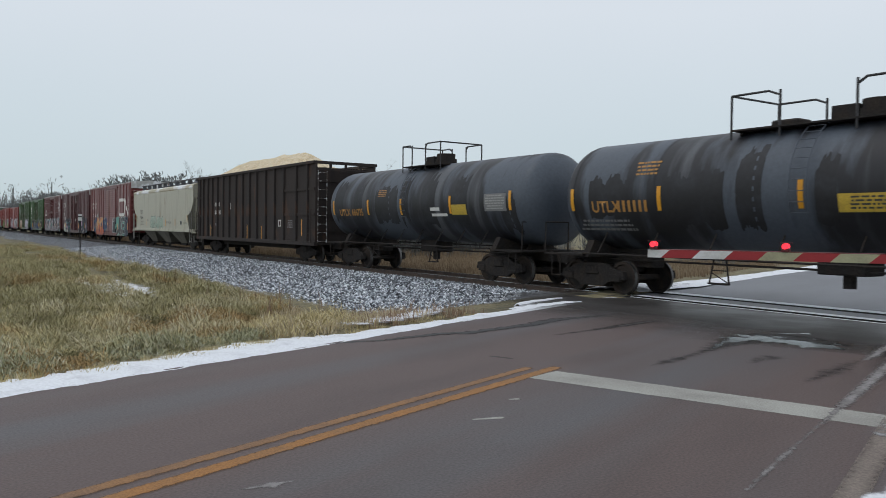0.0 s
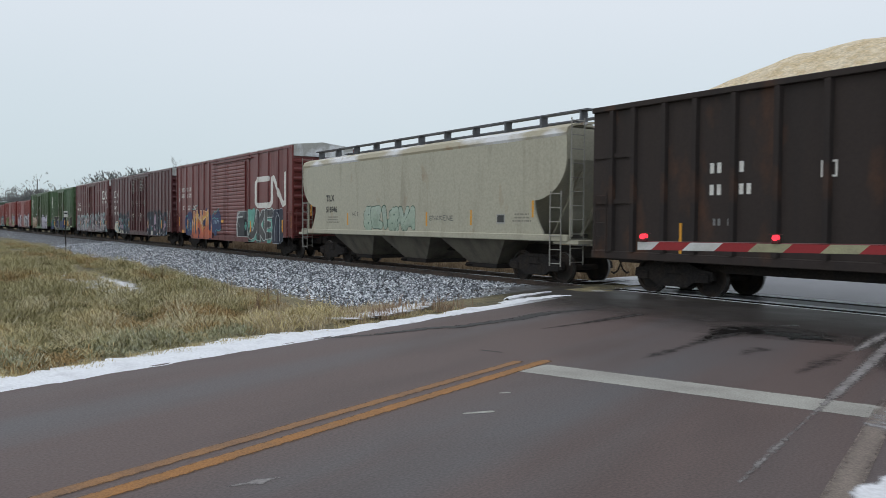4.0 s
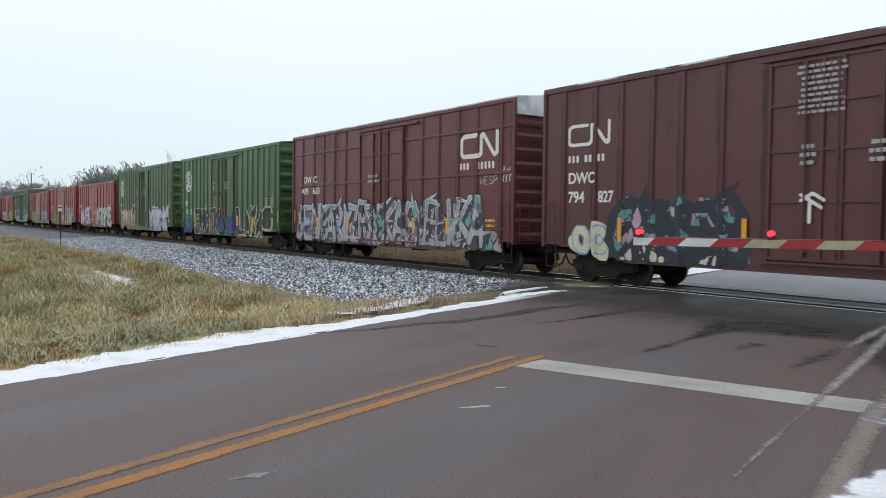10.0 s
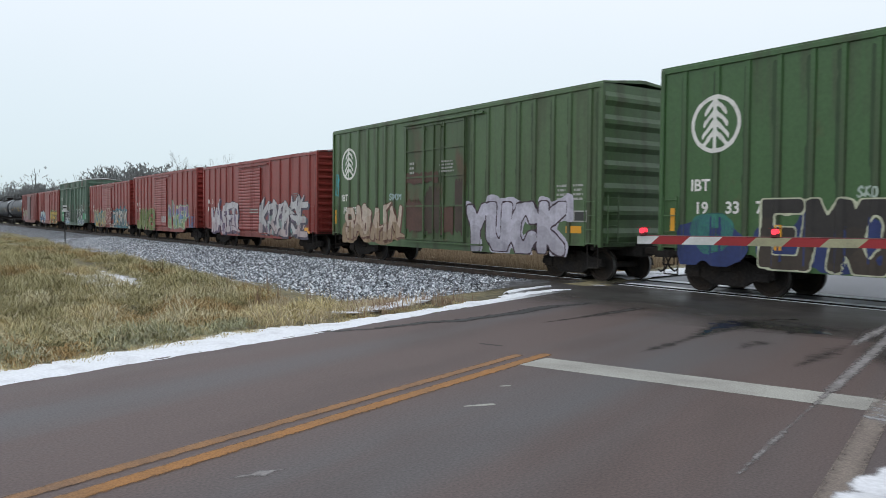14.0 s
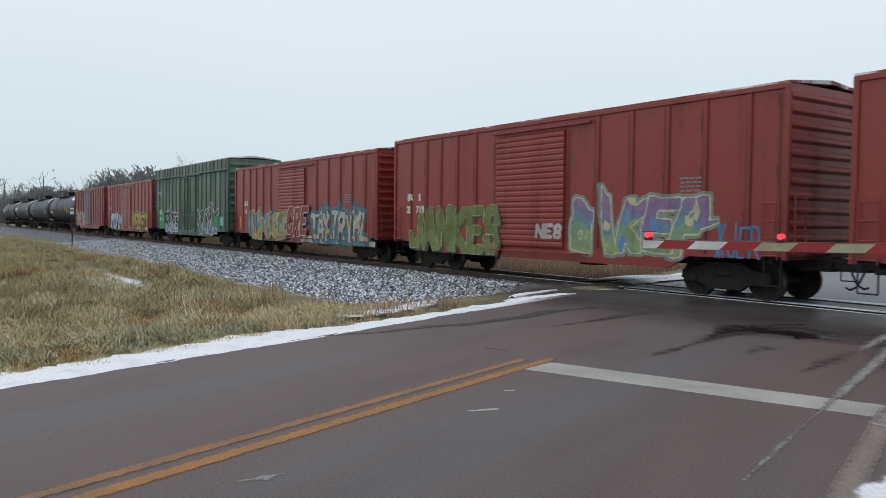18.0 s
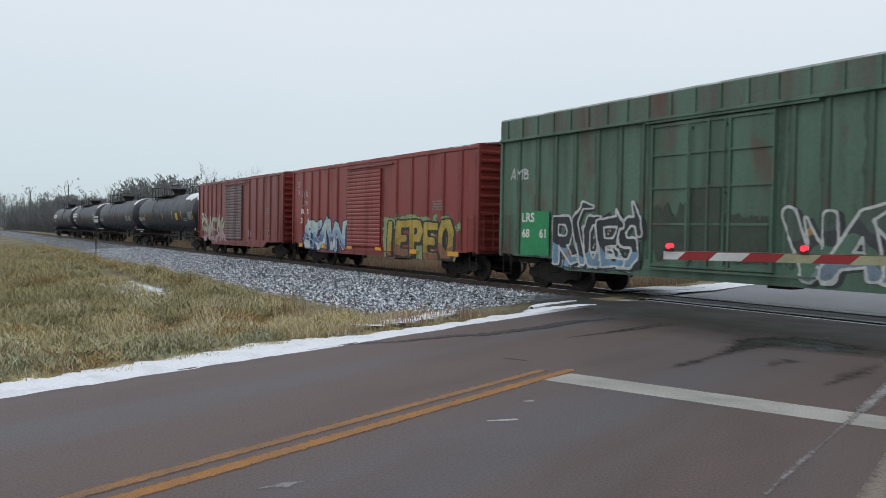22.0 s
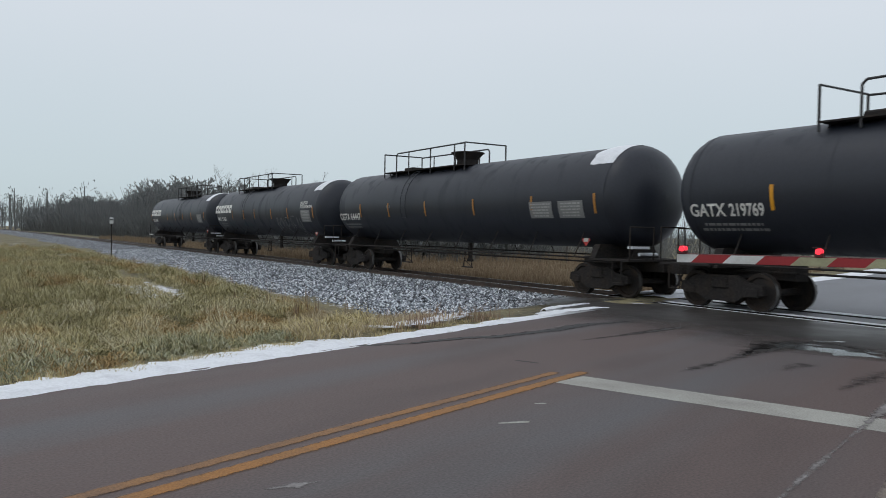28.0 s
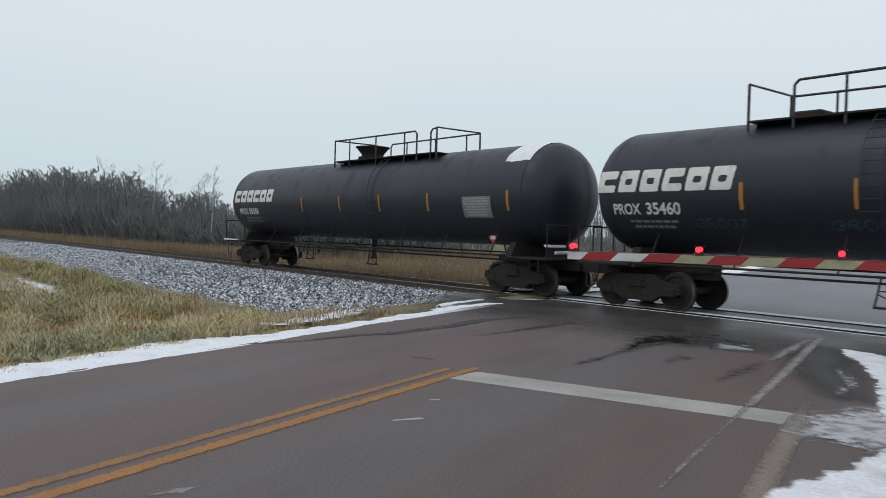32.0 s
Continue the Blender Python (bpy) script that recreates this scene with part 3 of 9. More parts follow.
def build_track():
    # ballast bed with sloping shoulders, broken by the road
    verts, faces = [], []
    prof = [(-8.4, -0.62), (-7.4, -0.53), (-5.2, -0.46), (-3.2, -0.34), (-2.1, -0.24), (-0.9, -0.23), (0.9, -0.23), (2.1, -0.24), (3.2, -0.36), (4.6, -0.6)]
    def bed(name, x0, x1, skew, label):
        v, f = [], []
        n = max(2, int(abs(x1 - x0) / (0.5 if abs(x1 - x0) < 80 else 3)))
        for i in range(n + 1):
            for y, z in prof:
                x = x0 + (x1 - x0) * i / n + (y * skew if i == 0 else 0)
                v.append((x, y, z + 0.04 * noise.noise((x * 1.3, y * 1.3, 2.0))))
        m = len(prof)
        for i in range(n):
            for j in range(m - 1):
                k = i * m + j
                f.append((k, k + 1, k + m + 1, k + m))
        ob = pydata(name, v, f, M_BALLAST, None, "", True)
        tagged(ob, label, "ballast", kind="structure")
    sk = UR[0] / UR[1]
    xl = on_road(u_track(ROAD_L - 0.3, 0), ROAD_L - 0.3)[0]
    xr = on_road(u_track(ROAD_R + 0.4, 0), ROAD_R + 0.4)[0]
    bed("ballast_bed", xl, -400, sk, "bed of grey crushed stone ballast dusted with snow")
    bed("ballast_bed", xr, 120, sk, "bed of grey crushed stone ballast dusted with snow")
    # loose stones over the near shoulder
    rng = np.random.RandomState(5)
    n = 52000
    x = xl - 0.1 - (rng.rand(n) ** 1.7) * 62
    y = -1.0 - rng.rand(n) * 7.2
    x += y * sk
    base = np.interp(y, [p[0] for p in prof], [p[1] for p in prof])
    r = 0.03 + 0.045 * rng.rand(n) ** 1.5
    keep = rng.rand(n) < np.clip((y + 8.6) / 1.2, 0.1, 1)
    x, y, base, r = x[keep], y[keep], base[keep], r[keep]
    n = len(x)
    octa = np.array([(1, 0, 0), (-1, 0, 0), (0, 1, 0), (0, -1, 0), (0, 0, 0.8), (0, 0, -0.6)])
    fs = np.array([(0, 2, 4), (2, 1, 4), (1, 3, 4), (3, 0, 4), (2, 0, 5), (1, 2, 5), (3, 1, 5), (0, 3, 5)])
    jit = 1 + 0.45 * (rng.rand(n, 6, 3) - 0.5)
    a = rng.rand(n) * 6.28
    ca, sa = np.cos(a)[:, None], np.sin(a)[:, None]
    pv = octa[None] * jit * r[:, None, None]
    px = pv[:, :, 0] * ca - pv[:, :, 1] * sa + x[:, None]
    py = pv[:, :, 0] * sa + pv[:, :, 1] * ca + y[:, None]
    pz = pv[:, :, 2] + base[:, None] + 0.015
    co = np.stack([px, py, pz], -1).reshape(-1, 3)
    loops = (fs[None] + (np.arange(n) * 6)[:, None, None]).reshape(-1)
    me = fast_mesh("ballast_stones", co, loops, 3, M_STONE)
    tagged(mesh_part("ballast_stones", me), "loose grey ballast stones, some capped with snow", "stones", kind="stuff")
    # rails
    for y in (-0.7525, 0.7525):
        bm = bmesh.new()
        h = [(-0.07, -0.165), (0.07, -0.165), (0.07, -0.155), (0.012, -0.14), (0.012, -0.05), (0.036, -0.04), (0.036, -0.004), (-0.036, -0.004), (-0.036, -0.04), (-0.012, -0.05), (-0.012, -0.14), (-0.07, -0.155)]
        prism(bm, [(y + p[0], RAIL + p[1]) for p in h], "x", -420, 120)
        rail = part("rail", bm, M_RAIL)
        tagged(rail, "rust-brown steel rail with a polished running surface", "rail", "rails", "structure")
        bm = bmesh.new()
        box(bm, -420, 120, y - 0.030, y + 0.030, RAIL - 0.004, RAIL)
        part("running_surface", bm, M_RAILTOP, rail)
    bm = bmesh.new()
    box(bm, xl - 2.2, xr + 2.2, -1.35, 1.35, RAIL - 0.5, RAIL - 0.19)
    tagged(part("crossing_base", bm, M_BALLAST), "stone base under the crossing", "ballast", kind="structure")
    # sleepers
    bm = bmesh.new()
    box(bm, -0.115, 0.115, -1.3, 1.3, RAIL - 0.36, RAIL - 0.167, 0.012)
    me = bpy.data.meshes.new("sleeper")
    bm.to_mesh(me)
    bm.free()
    me.materials.append(M_TIE)
    k = 0
    for i in range(290):
        xx = xl - 0.6 - i * 0.53
        ob = new("sleeper", me)
        ob.location = (xx, 0, 0)
        tagged(ob, "dark creosoted timber sleeper under the rails", "sleeper", "sleepers", "structure")
    for i in range(12):
        ob = new("sleeper", me)
        ob.location = (xr + 0.5 + i * 0.53, 0, 0)
        tagged(ob, "dark creosoted timber sleeper under the rails", "sleeper", "sleepers", "structure")


build_ground()
build_road()
build_track()

# ---- train: paints ----
P_CN = paint("weathered_red_paint", (0.160, 0.035, 0.032), dirt=(0.058, 0.022, 0.022), rust=(0.10, 0.04, 0.03), amount=0.5)
P_DWC = paint("dark_maroon_paint", (0.094, 0.029, 0.031), dirt=(0.058, 0.022, 0.022), rust=(0.10, 0.04, 0.03), amount=0.5)
P_DWC2 = paint("maroon_paint", (0.124, 0.031, 0.031), dirt=(0.058, 0.022, 0.022), rust=(0.10, 0.04, 0.03), amount=0.5)
P_GREEN = paint("green_boxcar_paint", (0.046, 0.112, 0.035), amount=0.6, rust=(0.10, 0.06, 0.03))
P_GREEN2 = paint("faded_green_boxcar_paint", (0.070, 0.125, 0.05), amount=0.8, rust=(0.10, 0.06, 0.03))
P_TEAL = paint("teal_green_boxcar_paint", (0.085, 0.158, 0.108), dirt=(0.045, 0.066, 0.045), rust=(0.11, 0.055, 0.04), amount=1.5, bloom=1.3)
P_RED = paint("oxide_red_boxcar_paint", (0.245, 0.034, 0.027), dirt=(0.12, 0.028, 0.024), rust=(0.11, 0.03, 0.022), amount=0.5)
P_RED2 = paint("dull_red_boxcar_paint", (0.20, 0.032, 0.027), dirt=(0.10, 0.026, 0.023), rust=(0.11, 0.03, 0.022), amount=0.7)
P_RUSTDOOR = paint("rusted_green_door_paint", (0.058, 0.098, 0.038), dirt=(0.04, 0.045, 0.025), rust=(0.095, 0.045, 0.026), amount=0.9, bloom=1.5)
P_CREAM = paint("pale_grey_hopper_paint", (0.42, 0.40, 0.31), dirt=(0.28, 0.25, 0.19), rust=(0.30, 0.17, 0.08), amount=0.5)
P_GON = paint("sooty_brown_paint", (0.032, 0.023, 0.020), dirt=(0.014, 0.012, 0.012), rust=(0.085, 0.038, 0.02), amount=0.9, rough=0.85, bloom=1.3)
P_TANK = paint("black_tank_paint", (0.019, 0.022, 0.031), dirt=(0.024, 0.028, 0.037), rust=(0.022, 0.023, 0.029), amount=0.5, rough=0.44)
P_TANK_GREY = mat("sooted_grey_tank_paint", (0.070, 0.084, 0.106), rough=0.5, col2=(0.012, 0.012, 0.015), scale=0.6, stretch=(1.2, 0.4, 0.3), lo=0.46, hi=0.53, fine=0.1, fscale=12, bump=0.1, bdist=0.005,
                  col3=(0.085, 0.09, 0.10), scale3=0.5, stretch3=(1.5, 0.3, 0.12), lo3=0.58, hi3=0.66)
P_TANK.node_tree.nodes["Principled BSDF"].inputs["Specular IOR Level"].default_value = 0.42
M_SILVER = mat("galvanised_roof", (0.42, 0.42, 0.40), rough=0.5, metal=0.3, col2=(0.7, 0.72, 0.74), scale=1.4, lo=0.45, hi=0.6, fine=0.15)
M_ROOF_RED = mat("snow_dusted_red_roof", (0.2, 0.04, 0.032), rough=0.6, col2=(0.7, 0.71, 0.74), scale=1.2, stretch=(0.8, 2, 1), lo=0.5, hi=0.62, fine=0.15)
M_ROOF_DARK = mat("snow_dusted_dark_roof", (0.06, 0.05, 0.05), rough=0.6, col2=(0.66, 0.68, 0.7), scale=1.2, lo=0.5, hi=0.62, fine=0.15)
M_WHITE = mat("white_stencil", (0.72, 0.71, 0.67), rough=0.6, col2=(0.58, 0.56, 0.53), scale=5, lo=0.5, hi=0.75, fine=0.06)
M_GREYTXT = mat("dull_grey_stencil", (0.2, 0.2, 0.2), rough=0.7, fine=0.1)
M_GOLDTXT = mat("amber_stencil", (0.42, 0.21, 0.05), rough=0.6, fine=0.15)
M_PALETXT = mat("faded_white_stencil", (0.36, 0.36, 0.34), rough=0.7, fine=0.1)
M_DARKTXT = mat("dark_stencil", (0.05, 0.05, 0.048), rough=0.7, fine=0.1)
M_REFLECT = mat("amber_reflector", (0.72, 0.33, 0.02), rough=0.35, fine=0.05)
M_AMBER_DIM = mat("dull_amber_strip", (0.40, 0.175, 0.03), rough=0.5, fine=0.15)
M_YPANEL = mat("yellow_placard", (0.55, 0.38, 0.05), rough=0.5, col2=(0.3, 0.2, 0.04), scale=4, lo=0.55, hi=0.75)
M_CHIPS = mat("wood_chips", (0.60, 0.48, 0.30), rough=0.95, col2=(0.70, 0.60, 0.44), scale=4, lo=0.4, hi=0.6, fine=0.25, fscale=18, bump=0.8, bdist=0.05)
M_SHADOW = mat("hopper_end_shadow_paint", (0.07, 0.065, 0.055), rough=0.8)
SPRAY = {}


def spray(c):
    if c not in SPRAY:
        f = 1 + 0.25 * max(c)
        c0, c = c, tuple(min(0.8, k * f) for k in c)
        SPRAY[c0] = mat("spray_paint", c, rough=0.55, fine=0.12, fscale=10, col2=tuple(0.75 * k for k in c), scale=2.0, lo=0.45, hi=0.7)
        return SPRAY[c0]
    return SPRAY[c]


# ---- train: painted surfaces that follow ribs and curves ----
def raster(name, parent, ids, x0, z0, cell, surf, mats, label):
    """Paint laid on a surface: one small quad a cell, in the colour that ids gives (-1: bare)."""
    nz, nx = ids.shape
    jj, ii = np.nonzero(ids >= 0)
    if len(jj) == 0:
        return None
    c = np.stack([jj * (nx + 1) + ii, jj * (nx + 1) + ii + 1, (jj + 1) * (nx + 1) + ii + 1, (jj + 1) * (nx + 1) + ii], 1)
    used, inv = np.unique(c.ravel(), return_inverse=True)
    # round off the steps along the borders between colours
    pad = np.pad(ids, 1, constant_values=-1)
    across = (pad[:-1, 1:-1] != pad[1:, 1:-1]).astype(float)
    upward = (pad[1:-1, :-1] != pad[1:-1, 1:]).astype(float)
    GX, GZ = np.meshgrid(x0 + np.arange(nx + 1) * cell, z0 + np.arange(nz + 1) * cell)

    def gather(G):
        t = np.zeros_like(G)
        t[:, 1:] += across * G[:, :-1]
        t[:, :-1] += across * G[:, 1:]
        t[1:] += upward * G[:-1]
        t[:-1] += upward * G[1:]
        return t
    links = gather(np.ones_like(GX))
    for _ in range(3):
        GX, GZ = (np.where(links > 1, 0.4 * G + 0.6 * gather(G) / np.maximum(links, 1), G) for G in (GX, GZ))
    gx, gz = GX.ravel()[used], GZ.ravel()[used]
    gy = surf(gx, gz)
    me = fast_mesh(name, np.stack([gx, gy, gz], 1), inv.ravel(), 4, mats[0])
    for m in mats[1:]:
        me.materials.append(m)
    me.polygons.foreach_set("material_index", ids[jj, ii].astype(np.int32))
    return mesh_part(name, me, None, parent, label)


def seg_dist(X, Z, segs):
    d = np.full(X.shape, 9.0)
    for (ax, az), (bx, bz) in segs:
        vx, vz = bx - ax, bz - az
        L = vx * vx + vz * vz + 1e-9
        t = np.clip(((X - ax) * vx + (Z - az) * vz) / L, 0, 1)
        d = np.minimum(d, np.hypot(X - ax - t * vx, Z - az - t * vz))
    return d


# skeleton strokes of wild lettering on a grid of four by four
GLYPHS = {"A": "00 24 40|11 31", "B": "00 04 33 02|02 32 30 00", "C": "43 34 14 03 01 10 30 41", "D": "00 04 34 42 30 00", "E": "44 04 00 40|02 32", "G": "43 34 14 03 01 10 30 41 42 22",
          "I": "20 24", "J": "44 41 30 10 01", "K": "00 04|44 02 40", "L": "04 00 40", "M": "00 04 22 44 40", "N": "00 04 40 44", "O": "14 34 43 41 30 10 01 03 14", "P": "00 04 34 43 32 02",
          "R": "00 04 34 43 32 02|12 40", "S": "43 34 14 03 12 32 41 30 10 01", "T": "04 44|24 20", "U": "04 01 10 30 41 44", "V": "04 20 44", "W": "04 10 22 30 44", "X": "04 40|00 44", "Y": "04 22 44|22 20",
          "Z": "04 44 00 40", "F": "44 04 00|02 32", "H": "00 04|40 44|02 42", "Q": "14 34 43 41 30 10 01 03 14|31 40", "2": "03 14 34 43 41 00 40", "0": "14 34 43 41 30 10 01 03 14", "1": "13 24 20", "4": "30 34 01 41", "~": "02 13 22 33 42|01 12 21", "*": "04 40|00 44|02 42|20 24", "/": "10 34|20 44"}


def wobble(X, Z, s, a):
    return X + a * np.sin(Z * 3.1 + s) + 0.5 * a * np.sin(X * 2.3 + 2 * s), Z + a * np.sin(X * 2.7 + 1.7 * s) + 0.4 * a * np.sin(X * 5.1 + s)


def graffiti(parent, text, x0, x1, z0, z1, surf, fills, outline, back, seed, label, fat=0.15, rim=0.05, cell=0.03, cloud=0.13, accents=(), drop=None, gap=0.77):
    """Sprayed letters: fills run from foot to top, a rim, a cloud behind, a cast edge and flecks of accent colours."""
    rnd = random.Random(seed)
    pad = 0.35
    h = z1 - z0
    n = len(text)
    zb = max(z0 - 0.3, 0.68)
    nx, nz = int((x1 - x0 + 2 * pad) / cell), int((z1 + 0.35 - zb) / cell)
    X, Z = np.meshgrid(x0 - pad + (np.arange(nx) + 0.5) * cell, zb + (np.arange(nz) + 0.5) * cell)
    X2, Z2 = wobble(X, Z, seed * 1.3, 0.035 * h)
    segs = []
    w = (x1 - x0) / n
    fat = min(fat, 0.155 * w / h)
    for i, ch in enumerate(text):
        lean, s, dz = rnd.uniform(-0.12, 0.16), rnd.uniform(0.9, 1.06), rnd.uniform(-0.04, 0.05)
        inset = min(0.45, fat * h / w)
        for run in GLYPHS[ch].split("|"):
            q = [(int(k[0]) / 4, int(k[1]) / 4) for k in run.split()]
            pts = [(x0 + w * (i + 0.5 + (p[0] - 0.5) * (gap - 0.9 * inset)) + lean * (p[1] - 0.5) * h, z0 + h * (fat + dz + (1 - 2 * fat) * s * p[1])) for p in q]
            segs += list(zip(pts[:-1], pts[1:]))
    d = seg_dist(X2, Z2, segs)
    ids = np.full(X.shape, -1)
    mats = []
    def idx(c):
        m = spray(c)
        if m not in mats:
            mats.append(m)
        return mats.index(m)
    lump = 0.10 * np.sin(X * 2.2 + seed) + 0.08 * np.sin(X * 5.3 + Z * 2 + seed * 2) + 0.05 * np.sin(Z * 7 + X * 3)
    reach = fat * h + rim * h
    if back is not None:
        reach = fat * h + cloud * h + lump
        ids[d < reach] = idx(back)
    if drop is not None:
        d2 = seg_dist(X2 - 0.09 * h, Z2 + 0.07 * h, segs)
        ids[d2 < fat * h + rim * h * 0.6] = idx(drop)
    if rim:
        ids[d < fat * h + rim * h] = idx(outline)
    inner = d < fat * h
    band = (Z - z0) / h + 0.16 * np.sin(X * 2.1 + seed) + 0.08 * np.sin(X * 5.7 + Z * 3)
    k = np.clip((band * len(fills)).astype(int), 0, len(fills) - 1)
    for f, c in enumerate(fills):
        ids[inner & (k == f)] = idx(c)
    # flecks: (colour, how many, lowest and highest part of the height)
    for c, m, lo, hi in accents:
        for _ in range(m):
            cx, cz, an = rnd.uniform(x0, x1), z0 + h * rnd.uniform(lo, hi), rnd.uniform(-0.7, 0.7)
            ex, ez = rnd.uniform(0.04, 0.10) * h, rnd.uniform(0.08, 0.2) * h
            px, pz = (X - cx) * math.cos(an) + (Z - cz) * math.sin(an), -(X - cx) * math.sin(an) + (Z - cz) * math.cos(an)
            ids[(np.abs(px) / ex * np.maximum(0.3, 1 + pz / ez * 0.7) + np.abs(pz) / ez < 1) & (d < np.maximum(reach, fat * h + rim * h) + 0.02)] = idx(c)
    ids[Z > z1 + 0.3] = -1
    rs = np.random.RandomState(seed)
    ids[(rs.rand(*ids.shape) < 0.008) & (d > fat * h)] = -1
    return raster("graffiti", parent, ids, x0 - pad, zb, cell, surf, mats, label)


def block(parent, text, x0, x1, z0, z1, surf, fills, outline, seed, label, sw=0.36, sh=0.26, rim=0.04, back=None, cloud=0.1, drop=None, cell=0.03, lean=0.06, gap=1.0, power=4):
    """Sprayed slab letters with square strokes, a rim, a cloud behind and a cast edge; sw and sh are the strokes' share of the letter's width and height."""
    rnd = random.Random(seed)
    h, w = z1 - z0, (x1 - x0) / len(text)
    sx, sz = sw * w / 2, sh * h / 2
    pad = 0.3
    zb = max(z0 - 0.2, 0.67)
    nx, nz = int((x1 - x0 + 2 * pad) / cell), int((z1 + 0.35 - zb) / cell)
    X, Z = np.meshgrid(x0 - pad + (np.arange(nx) + 0.5) * cell, zb + (np.arange(nz) + 0.5) * cell)
    X2, Z2 = wobble(X, Z, seed * 1.3, 0.012 * h)
    runs = []
    for i, ch in enumerate(text):
        ln, dz = lean + rnd.uniform(-0.05, 0.05), rnd.uniform(-0.03, 0.05) * h
        for run in GLYPHS[ch].split("|"):
            q = [(int(k[0]) / 4, int(k[1]) / 4) for k in run.split()]
            pts = [((x0 + w * (i + 0.5) + (a - 0.5) * (w * gap - 2 * sx) + ln * (b - 0.5) * h) / sx, (z0 + dz + sz + (h - 2 * sz) * b) / sz) for a, b in q]
            runs += list(zip(pts[:-1], pts[1:]))

    def reach(ox, oz):
        d = np.full(X.shape, 9.0)
        xn, zn = (X2 - ox) / sx, (Z2 - oz) / sz
        for (ax, az), (bx, bz) in runs:
            vx, vz = bx - ax, bz - az
            t = np.clip(((xn - ax) * vx + (zn - az) * vz) / (vx * vx + vz * vz + 1e-9), 0, 1)
            d = np.minimum(d, (np.abs(xn - ax - t * vx) ** power + np.abs(zn - az - t * vz) ** power) ** (1 / power))
        return (d - 1) * min(sx, sz)
    d = reach(0, 0)
    ids = np.full(X.shape, -1)
    mats = []

    def idx(c):
        m = spray(c)
        if m not in mats:
            mats.append(m)
        return mats.index(m)
    if back is not None:
        lump = 0.10 * np.sin(X * 2.2 + seed) + 0.08 * np.sin(X * 5.3 + Z * 2 + seed * 2) + 0.05 * np.sin(Z * 7 + X * 3)
        ids[d < rim + cloud + lump] = idx(back)
    if drop is not None:
        ids[reach(0.10, -0.07) < rim] = idx(drop)
    ids[d < rim] = idx(outline)
    band = (Z - z0) / h + 0.16 * np.sin(X * 2.1 + seed) + 0.08 * np.sin(X * 5.7 + Z * 3)
    k = np.clip((band * len(fills)).astype(int), 0, len(fills) - 1)
    for f, c in enumerate(fills):
        ids[(d < 0) & (k == f)] = idx(c)
    return raster("graffiti", parent, ids, x0 - pad, zb, cell, surf, mats, label)


